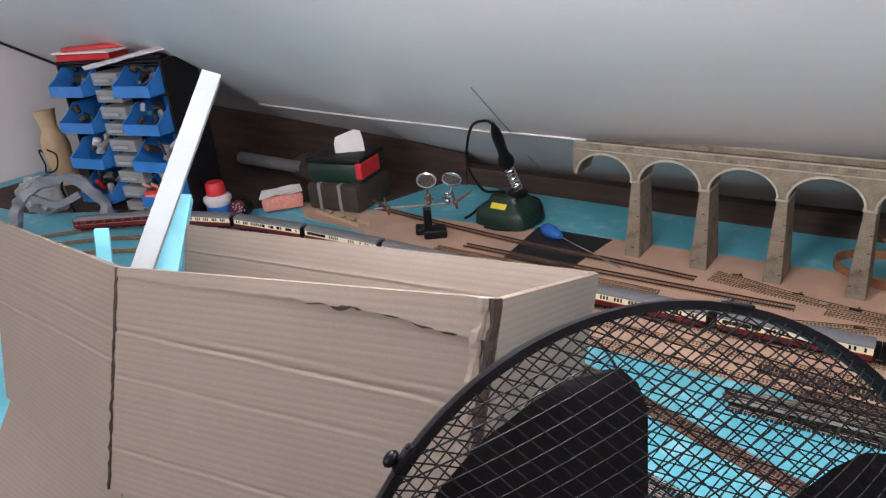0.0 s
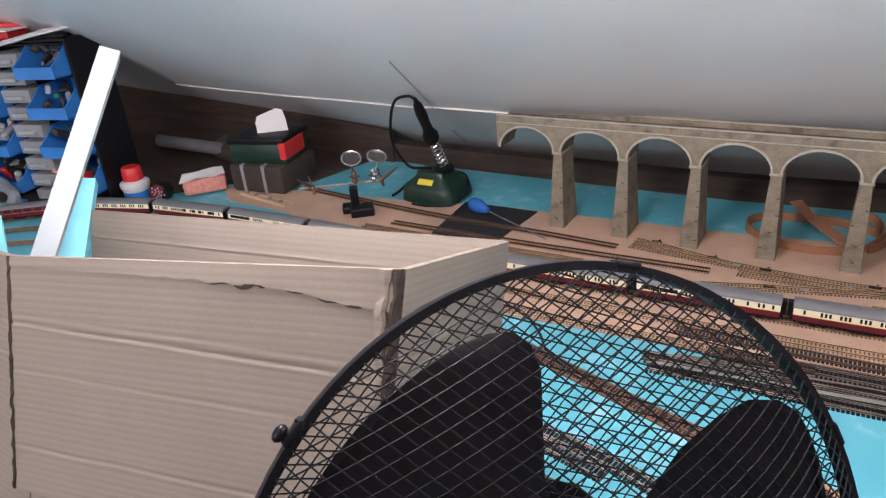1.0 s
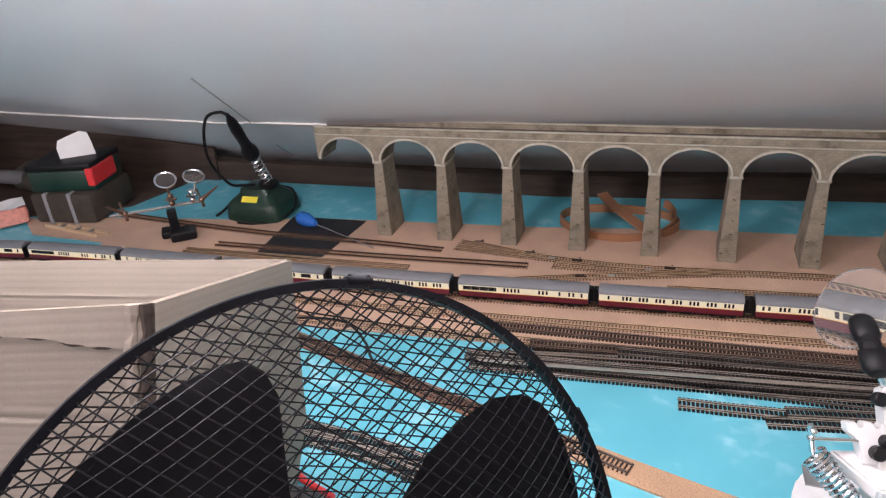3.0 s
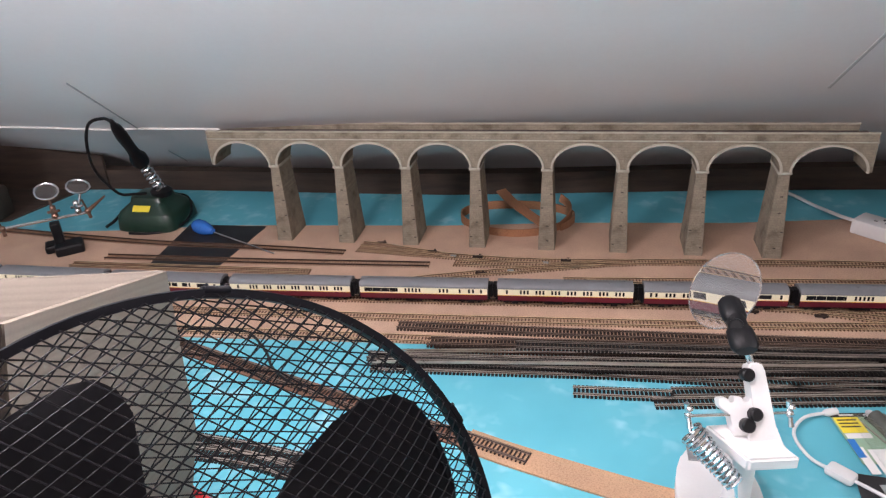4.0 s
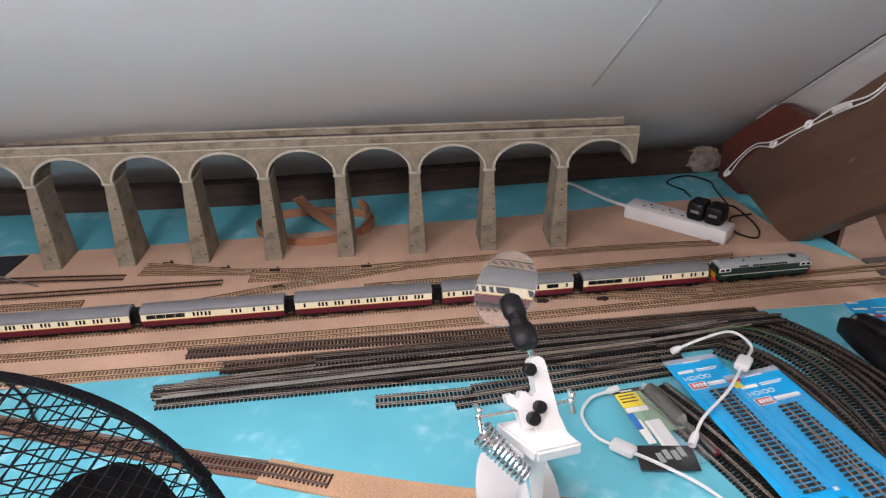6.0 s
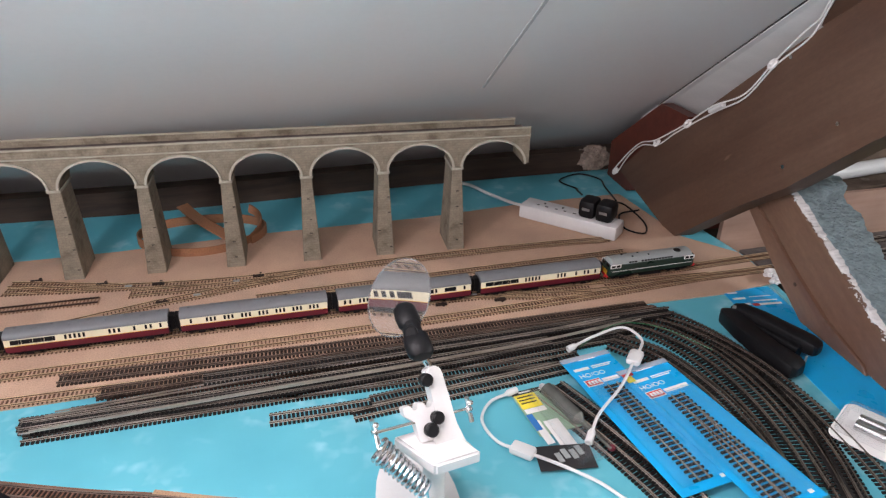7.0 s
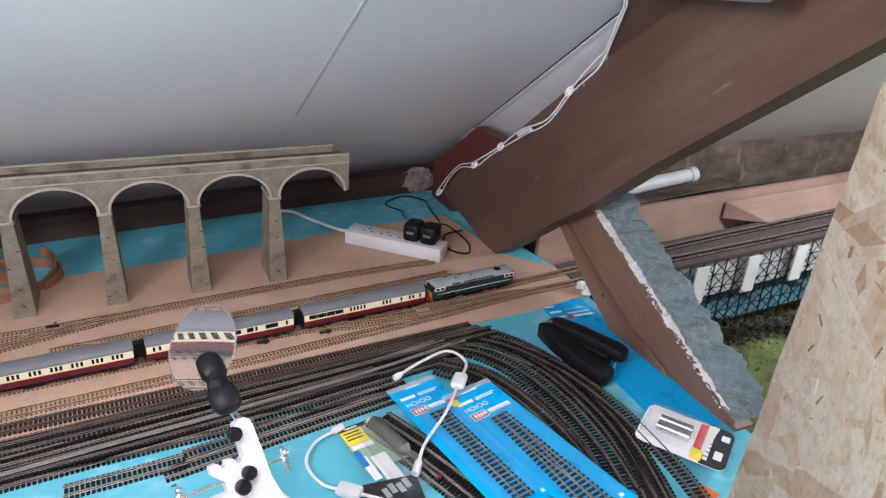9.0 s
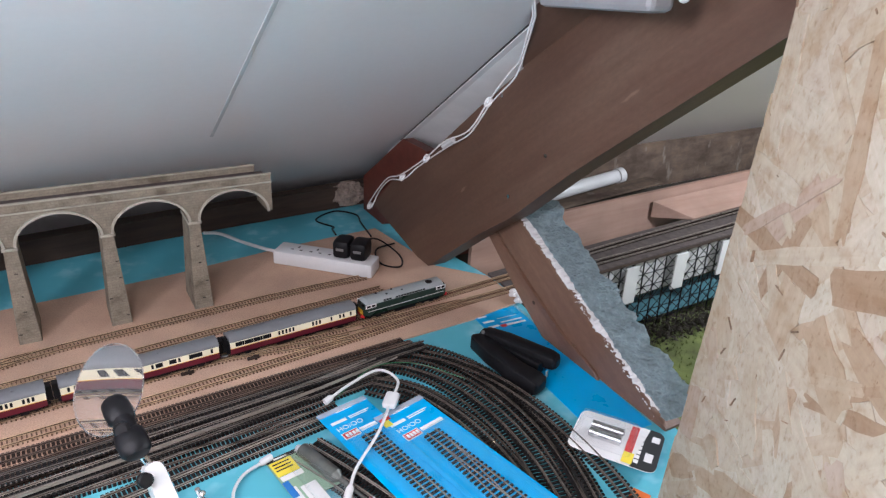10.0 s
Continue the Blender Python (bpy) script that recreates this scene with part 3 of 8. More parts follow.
def shade_sides(ob, material):
    """Bright heads; the sides get a darker material that paints in their shade."""
    ob.data.materials.append(material)
    for f in ob.data.polygons:
        f.material_index = 0 if f.normal.z > 0.8 else 1


def track(name, pts, label, rail=M_RAIL, sleeper=M_SLEEP, z=0.0, group="laid tracks", parent=None, per=8, gauge=0.0165, wide=0.0021, length=0.0245, step=SLEEPER_STEP):
    """A length of model track: two rails on sleepers, along a spline of plan points."""
    th = thing(name, Matrix.Translation((0, 0, 0)), label, "model track", group) if parent is None else parent
    line = [Vector((p.x, p.y, p.z + z)) for p in spline(pts, per)]
    bm = B()
    for p, h in even(line, step):
        a = math.atan2(h.y, h.x)
        add_box(bm, (0, 0, 0.0012), (wide, length, 0.0022), Matrix.Translation(p) @ Matrix.Rotation(a, 4, "Z"))
    part("sleeper_web", bm, sleeper, th, kind="stuff")
    for s in (-1, 1):
        bm = B()
        side = []
        for i, p in enumerate(line):
            h = (line[min(i + 1, len(line) - 1)] - line[max(i - 1, 0)]).normalized()
            side.append(p + Vector((h.y, -h.x, 0)) * (s * gauge / 2))
        add_sweep(bm, side, [(-0.0016, 0.0022), (0.0016, 0.0022), (0.0006, 0.0028), (0.0006, 0.0040), (0.0013, 0.0043), (0.0013, 0.0051), (-0.0013, 0.0051), (-0.0013, 0.0043), (-0.0006, 0.0040), (-0.0006, 0.0028)], Vector((0, 0, 1)))
        shade_sides(part("rail", bm, rail, th), M_RUSTSHADE if rail is M_RAIL else M_SLEEPD)
    return th


MAIN = [(-2.25, -0.80), (-2.12, -0.60), (-1.93, -0.44), (-1.65, -0.335), (-1.3, -0.29), (-0.96, -0.278), (-0.66, -0.276), (-0.3, -0.258), (0.0, -0.241), (0.3, -0.224), (0.8, -0.192), (1.22, -0.157), (1.6, -0.122), (2.0, -0.095), (3.5, 0.0)]
SECOND = [(-2.18, -0.83), (-2.05, -0.66), (-1.88, -0.52), (-1.62, -0.405), (-1.3, -0.355), (-0.9, -0.342), (-0.31, -0.322), (0.319, -0.286), (0.75, -0.25), (1.0, -0.222), (1.18, -0.211), (1.41, -0.19), (1.93, -0.165), (3.5, -0.07)]
THIRD = [(-2.1, -0.88), (-1.98, -0.73), (-1.82, -0.60), (-1.58, -0.48), (-1.3, -0.428), (-0.9, -0.41), (-0.63, -0.402), (-0.18, -0.384), (0.1, -0.372), (0.35, -0.355)]
MAIN_CUT, SECOND_CUT = 12, 11
track("main_track", MAIN[:MAIN_CUT], "brown-sleepered main line track laid on cork")
track("loop_track", SECOND[:SECOND_CUT], "brown-sleepered loop track laid on cork")
track("bridge_track", MAIN[MAIN_CUT - 1:], "dull grey-railed track over the trestle bridge", M_STEEL, M_SLEEPD)
track("bridge_track", SECOND[SECOND_CUT - 1:], "dull grey-railed track over the trestle bridge", M_STEEL, M_SLEEPD)
track("siding_track", THIRD, "brown-sleepered siding along the cork edge")
track("siding_track", [(-1.35, -0.01), (-1.1, -0.034), (-0.83, -0.053), (-0.59, -0.055), (-0.372, -0.063)], "rust-railed siding ending beside the viaduct", M_RUSTSHADE, M_SLEEPP)
track("siding_track", [(-0.938, -0.130), (-0.555, -0.121), (-0.167, -0.103)], "rust-railed siding across the black mat", M_RUSTSHADE, M_SLEEPP)
track("siding_track", [(-1.0, -0.172), (-0.7, -0.166), (-0.42, -0.158)], "short weathered siding beside the main line")
track("back_track", [(0.27, -0.054), (0.395, -0.045), (0.55, -0.034), (0.706, -0.026), (0.89, -0.024)], "back siding running past the viaduct piers")
track("back_track", [(0.12, -0.146), (0.29, -0.133), (0.534, -0.114), (0.762, -0.098), (0.9, -0.088)], "second back siding in front of the viaduct")


def road_rails(bm, line, gauge=0.0165, z=0.0):
    for s in (-1, 1):
        side = []
        for i, p in enumerate(line):
            h = (line[min(i + 1, len(line) - 1)] - line[max(i - 1, 0)]).normalized()
            side.append(p + Vector((h.y, -h.x, 0)) * (s * gauge / 2) + Vector((0, 0, z)))
        add_sweep(bm, side, [(-0.0016, 0.0022), (0.0016, 0.0022), (0.0007, 0.0028), (0.0011, 0.0050), (-0.0011, 0.0050), (-0.0007, 0.0028)], Vector((0, 0, 1)))


def turnout(roads, label, motors=(), frog=None):
    """A point: two roads on shared long sleepers, with tie bar boxes and a pale crossing nose."""
    th = thing("point_track", None, label, "model track", "track points")
    lines = [spline(r, 10) for r in roads]
    bm = B()
    for p, h in even(lines[0], 0.0066):
        q = min(lines[1], key=lambda v: (v - p).dot(h) ** 2 * 30 + (v - p).length_squared) if len(lines) > 1 else p
        n = Vector((-h.y, h.x, 0))
        off = (q - p).dot(n)
        off = off if abs((q - p).dot(h)) < 0.01 and abs(off) < 0.045 else 0.0
        add_box(bm, (0, off / 2, 0.0011), (0.0024, 0.0255 + abs(off), 0.0021), Matrix.Translation(p) @ Matrix.Rotation(math.atan2(h.y, h.x), 4, "Z"))
    for other in lines[1:]:
        for p, h in even(other, 0.0066):
            if min((v - p).length for v in lines[0]) > 0.045:
                add_box(bm, (0, 0, 0.0011), (0.0024, 0.0255, 0.0021), Matrix.Translation(p) @ Matrix.Rotation(math.atan2(h.y, h.x), 4, "Z"))
    part("sleeper_web", bm, M_SLEEP, th, kind="stuff")
    for k, line in enumerate(lines):
        bm = B()
        road_rails(bm, line, z=0.0003 * k)
        shade_sides(part("rail", bm, M_RAIL, th), M_RUSTSHADE)
    for x, y in motors:
        bm = B()
        add_box(bm, (x, y, 0.0034), (0.022, 0.0065, 0.0045), bev=0.0012)
        add_box(bm, (x + 0.004, y + 0.004, 0.0022), (0.004, 0.018, 0.003))
        part("tie_bar", bm, M_SLEEPD, th, "dark tie bar")
    if frog:
        bm = B()
        add_box(bm, (frog[0], frog[1], 0.0042), (0.013, 0.006, 0.0022), bev=0.0007)
        part("crossing_nose", bm, M_LGREY, th, "pale plastic crossing nose")
    return th


turnout(([(-0.345, -0.015), (-0.28, -0.026), (-0.21, -0.043), (-0.115, -0.061)], [(-0.345, -0.043), (-0.275, -0.049), (-0.2, -0.056), (-0.115, -0.061)]), "weathered point in front of the viaduct", ((-0.30, -0.010), (-0.173, -0.044)), (-0.122, -0.061))
turnout(([(-0.115, -0.061), (0.0, -0.068), (0.1, -0.067), (0.19, -0.061), (0.27, -0.054)], [(-0.112, -0.091), (0.0, -0.089), (0.1, -0.084), (0.2, -0.067), (0.272, -0.055)]), "weathered double point in front of the viaduct", ((-0.068, -0.060), (0.122, -0.061)), (0.08, -0.076))
turnout(([(-0.15, -0.160), (-0.068, -0.135), (0.0, -0.119), (0.105, -0.092), (0.2, -0.068)], [(-0.3, -0.196), (-0.22, -0.181), (-0.15, -0.160), (-0.068, -0.136)]), "weathered point leading to the back siding", ((-0.051, -0.132),), (0.01, -0.117))
turnout(([(0.16, -0.149), (0.22, -0.160), (0.299, -0.178), (0.377, -0.188), (0.476, -0.201)], [(0.16, -0.149), (0.24, -0.158), (0.34, -0.172), (0.44, -0.190)]), "weathered point beside the main line", ((0.426, -0.158),))
turnout(([(0.476, -0.201), (0.57, -0.216), (0.668, -0.233), (0.76, -0.244)], [(0.50, -0.212), (0.60, -0.212), (0.70, -0.217), (0.80, -0.219), (0.95, -0.215), (1.06, -0.217)]), "weathered crossover across the main line", ((0.461, -0.231), (0.577, -0.186), (0.575, -0.234)), (0.53, -0.207))


# ---- viaduct ----
PITCH = 0.15419
V_DEEP = 0.070


def viaduct():
    th = thing("model_viaduct", None, "nine-arch grey-brown stone model viaduct on tapered piers", "model viaduct")
    half, rise, spring, top = PITCH / 2 - 0.0115, 0.0515, 0.187, 0.247
    # one bay of spandrel wall
    bm = B()
    n = 20
    arc = [(-half * math.cos(math.pi * i / n), spring + rise * math.sin(math.pi * i / n)) for i in range(n + 1)]
    low = [(-PITCH / 2, spring)] + arc + [(PITCH / 2, spring)]
    lo, hi, lob, hib = [], [], [], []
    for x, z in low:
        lo.append(bm.verts.new((x, 0, z)))
        lob.append(bm.verts.new((x, V_DEEP, z)))
        hi.append(bm.verts.new((x, 0, top)))
        hib.append(bm.verts.new((x, V_DEEP, top)))
    for i in range(len(low) - 1):
        bm.faces.new((lo[i], lo[i + 1], hi[i + 1], hi[i])) if abs(low[i + 1][0] - low[i][0]) > 1e-6 else None
        bm.faces.new((lob[i], hib[i], hib[i + 1], lob[i + 1])) if abs(low[i + 1][0] - low[i][0]) > 1e-6 else None
        bm.faces.new((lo[i], lob[i], lob[i + 1], lo[i + 1]))
        bm.faces.new((hi[i], hi[i + 1], hib[i + 1], hib[i]))
    bm.faces.new((lo[0], hi[0], hib[0], lob[0]))
    bm.faces.new((lo[-1], lob[-1], hib[-1], hi[-1]))
    bay = part("arch_bay", bm, M_STONE, th)
    bay.matrix_basis = pose(-4 * PITCH, 0, 0)
    # pale arch ring with separate stones hinted by steps
    bm = B()
    ring = [Vector((-(half + 0.003) * math.cos(math.pi * i / 26), 0, spring + (rise + 0.003) * math.sin(math.pi * i / 26))) for i in range(27)]
    for y in (-0.0012, V_DEEP + 0.0012):
        add_sweep(bm, [p + Vector((0, y, 0)) for p in ring], [(-0.0022, -0.0034), (0.0022, -0.0034), (0.0022, 0.0034), (-0.0022, 0.0034)], Vector((0, 1, 0)))
    for v in bm.verts:
        v.co.x += 0.0
    arch = part("arch_ring", bm, M_STRIM, th, "pale arch stones")
    arch.matrix_basis = bay.matrix_basis.copy()
    for j in range(1, 9):
        again("arch_bay", bay, pose((j - 4) * PITCH, 0, 0), th)
        again("arch_ring", arch, pose((j - 4) * PITCH, 0, 0), th)
    # pier
    bm = B()
    w0, w1 = 0.0185, 0.0108
    a = [bm.verts.new(p) for p in ((-w0, -0.010, 0), (w0, -0.010, 0), (w0, V_DEEP + 0.010, 0), (-w0, V_DEEP + 0.010, 0))]
    b = [bm.verts.new(p) for p in ((-w1, 0.002, 0.180), (w1, 0.002, 0.180), (w1, V_DEEP - 0.002, 0.180), (-w1, V_DEEP - 0.002, 0.180))]
    bm.faces.new(a[::-1])
    bm.faces.new(b)
    for i in range(4):
        bm.faces.new((a[i], a[(i + 1) % 4], b[(i + 1) % 4], b[i]))
    es = [e for e in bm.edges if abs(e.verts[0].co.z - e.verts[1].co.z) > 0.1]
    bmesh.ops.bevel(bm, geom=es, offset=0.0012, segments=1, affect="EDGES")
    for k in range(7):  # stones that stand proud or are missing
        z = random.uniform(0.02, 0.16)
        w = w0 + (w1 - w0) * z / 0.18
        add_box(bm, (random.uniform(-0.6, 0.6) * w, -0.010 + 0.012 * z / 0.18, z), (0.006, 0.0016, 0.003))
    pier = part("pier", bm, M_STONE, th)
    pier.matrix_basis = pose(-3.5 * PITCH, 0, 0)
    bm = B()
    add_box(bm, (0, V_DEEP / 2, 0.1835), (0.0262, V_DEEP + 0.006, 0.0055), bev=0.0012)
    cap = part("pier_cap", bm, M_STRIM, th, "pale moulded pier cap")
    cap.matrix_basis = pier.matrix_basis.copy()
    for k in range(1, 8):
        again("pier", pier, pose((k - 3.5) * PITCH, 0, 0), th)
        again("pier_cap", cap, pose((k - 3.5) * PITCH, 0, 0), th)
    # small dark blocks that stand for the shade inside the piers' notches
    for k in range(8):
        for s in range(4):
            z = 0.022 + 0.037 * s + random.uniform(-0.005, 0.005)
            w = w0 + (w1 - w0) * z / 0.18
            bm = B()
            add_box(bm, (0, 0, 0), (0.0055, 0.002, 0.0024), bev=0.0004)
            part("notch_shade", bm, M_EARTH, th).matrix_basis = pose((k - 3.5) * PITCH + random.choice((-0.72, 0.1, 0.7)) * w, -0.0098 + 0.012 * z / 0.18, z)
    half_len = 4.5 * PITCH
    for y in (0.0015, V_DEEP - 0.0055):
        bm = B()
        add_box(bm, (0, y + 0.002, 0.2555), (2 * half_len - (0 if y < 0.01 else 0.03), 0.004, 0.015))
        part("parapet", bm, M_STONE, th)
        bm = B()
        add_box(bm, (0, y + 0.002, 0.2642), (2 * half_len - (0 if y < 0.01 else 0.03) + 0.002, 0.0062, 0.0026), bev=0.0006)
        part("coping", bm, M_STRIM, th, "pale coping stones")
    bm = B()
    add_box(bm, (0, -0.0012, 0.2478), (2 * half_len + 0.002, 0.0036, 0.0026), bev=0.0006)
    part("string_course", bm, M_STRIM, th, "pale ledge under the parapet")
    bm = B()
    add_box(bm, (0, V_DEEP / 2, 0.2495), (2 * half_len - 0.002, V_DEEP - 0.014, 0.003))
    part("deck", bm, M_BALLAST, th)
    return th


viaduct()

# ---- train ----
MAIN_LINE = spline(MAIN, 40)


def on_line(x):
    """The main line's place and heading where it crosses x."""
    for a, b in zip(MAIN_LINE, MAIN_LINE[1:]):
        if a.x <= x <= b.x:
            t = (x - a.x) / max(b.x - a.x, 1e-9)
            return a.lerp(b, t), math.atan2(b.y - a.y, b.x - a.x)
    return MAIN_LINE[0], 0.0


def add_body(bm, prof, length, x0=None):
    """A long shell: a profile of (y, z) drawn along x."""
    x0 = -length / 2 if x0 is None else x0
    a = [bm.verts.new((x0, y, z)) for y, z in prof]
    b = [bm.verts.new((x0 + length, y, z)) for y, z in prof]
    n = len(prof)
    for i in range(n):
        bm.faces.new((a[i], a[(i + 1) % n], b[(i + 1) % n], b[i]))
    bm.faces.new(a)
    bm.faces.new(b[::-1])


def bogie(th, x, name="bogie"):
    bm = B()
    for s in (-1, 1):
        add_box(bm, (x, s * 0.0125, 0.0125), (0.045, 0.0028, 0.006), bev=0.0008)
        add_box(bm, (x, s * 0.0137, 0.0115), (0.012, 0.002, 0.008), bev=0.0006)
    add_box(bm, (x, 0, 0.0145), (0.012, 0.026, 0.004))
    bg = part(name, bm, M_BLACK, th)
    for d in (-0.0165, 0.0165):
        bm = B()
        for s in (-1, 1):
            add_lathe(bm, [(0, -0.0012), (0.0066, -0.0012), (0.0072, 0), (0.006, 0.0014), (0, 0.0014)], 14, Matrix.Translation((x + d, s * 0.0085, 0.0117)) @ Matrix.Rotation(radians(90), 4, "X"))
        add_rod(bm, (x + d, -0.009, 0.0117), (x + d, 0.009, 0.0117), 0.001, 6)
        part("wheelset", bm, M_BLACK, bg)


def coach(name, lower, upper, windows, label, group):
    """A bogie coach 264 mm long; windows: (place along the side, width) pairs."""
    th = thing(name, None, label, "model coach", group)
    ln = 0.2485
    bm = B()
    add_body(bm, [(-0.0178, 0.016), (0.0178, 0.016), (0.0186, 0.0275), (-0.0186, 0.0275)], ln)
    part("lower_side", bm, lower, th)
    bm = B()
    add_body(bm, [(-0.0186, 0.0276), (0.0186, 0.0276), (0.0184, 0.034), (0.0172, 0.0412), (-0.0172, 0.0412), (-0.0184, 0.034)], ln)
    part("upper_side", bm, upper, th)
    bm = B()
    roof = [(0.0176 * math.cos(a), 0.0412 + 0.0085 * math.sin(a)) for a in [math.pi * i / 12 for i in range(13)]]
    add_body(bm, [(0.0180, 0.0402)] + roof + [(-0.0180, 0.0402)], ln + 0.002)
    for k in range(9):
        add_box(bm, (-0.11 + k * 0.0275, 0.004 * (-1) ** k, 0.0499), (0.004, 0.003, 0.0016), bev=0.0005)
    part("roof", bm, M_ROOF, th, "curved grey roof", True)
    bm = B()
    add_box(bm, (0, 0, 0.0145), (ln - 0.004, 0.030, 0.003))
    for s in (-1, 1):
        add_box(bm, (-0.02, s * 0.010, 0.0105), (0.034, 0.008, 0.006), bev=0.001)
        add_box(bm, (0.03, s * 0.011, 0.0115), (0.022, 0.007, 0.005), bev=0.001)
        add_rod(bm, (-0.07, s * 0.012, 0.013), (0.07, s * 0.012, 0.0095), 0.0007, 5)
    part("underframe", bm, M_BLACK, th)
    for x in (-0.092, 0.092):
        bogie(th, x)
    for e in (-1, 1):
        bm = B()
        add_box(bm, (e * (ln / 2 + 0.005), 0, 0.030), (0.0096, 0.0145, 0.028), bev=0.0012)
        add_box(bm, (e * (ln / 2 + 0.0004), 0, 0.0295), (0.0012, 0.0345, 0.0262))
        for s in (-1, 1):
            add_rod(bm, (e * (ln / 2), s * 0.0115, 0.0165), (e * (ln / 2 + 0.005), s * 0.0115, 0.0165), 0.0024, 8)
        part("gangway", bm, M_BLACK, th)
    for s in (-1, 1):
        for x, w in windows:
            bm = B()
            add_box(bm, (0, 0, 0), (w * 1.08, 0.0014, 0.0078), pose(x * s * 0.955, s * 0.0181, 0.0346, s * 5, 0, 0), 0.0003)
            part("window", bm, M_PANE, th)
    bm = B()
    for s in (-1, 1):
        add_box(bm, (0, s * 0.0186, 0.0277), (ln, 0.0006, 0.0007))
    part("lining", bm, M_YELLOW, th)
    return th


# window rhythms: a corridor open coach, a compartment coach, and a brake coach
W_OPEN = [(-0.117 + i * 0.0172 + (0.006 if i % 2 else 0), 0.0108 if i % 3 else 0.0036) for i in range(8)] + [(0.02 + i * 0.0075, 0.0036) for i in range(6)] + [(0.075 + i * 0.0072, 0.0036) for i in range(3)] + [(0.108, 0.0036), (0.118, 0.0036)]
W_COMP = [(-0.112 + j * 0.0305 + k * 0.0068, 0.0034) for j in range(7) for k in range(3)] + [(0.112, 0.0034)]
W_BRAKE = [(0.114 - i * 0.0175, 0.0112) for i in range(4)] + [(0.1055 - i * 0.0175, 0.0034) for i in range(4)] + [(0.035 - i * 0.0072, 0.0034) for i in range(5)] + [(-0.035 - i * 0.0075, 0.0034) for i in range(3)] + [(-0.075, 0.0034), (-0.094, 0.0034), (-0.102, 0.0034), (-0.118, 0.0034)]
FRONT, LOCO, CP = 1.0, 0.206, 0.2685


def set_on_line(th, x):
    p, a = on_line(x)
    q, b = on_line(x + 0.09)
    o, c = on_line(x - 0.09)
    a = math.atan2(q.y - o.y, q.x - o.x)
    th.matrix_world = Matrix.Translation(((q.x + o.x) / 2, (q.y + o.y) / 2, 0)) @ Matrix.Rotation(a, 4, "Z")


def back_along(x, d):
    """The place along x that lies d behind x on the main line."""
    h = [p for p in MAIN_LINE if p.x < x][::-1]
    a = on_line(x)[0]
    for b in h:
        step = (a - b).length
        if step >= d:
            return a.lerp(b, d / step).x
        d -= step
        a = b
    return a.x


RAKE = (W_BRAKE, W_OPEN, W_COMP, W_BRAKE, W_COMP, W_OPEN, W_COMP, W_BRAKE, W_OPEN, W_COMP)
at = back_along(FRONT, LOCO + CP / 2)
for win in RAKE:
    c = coach("model_coach", M_MAROON, M_CREAM, win, "cream and maroon model railway coach with grey roof", "coaches of the model train")
    set_on_line(c, at)
    at = back_along(at, CP)
c = coach("model_coach", M_MAROON, M_MAROON, W_COMP, "plain maroon model railway coach with grey roof", "coaches of the model train")
set_on_line(c, at)


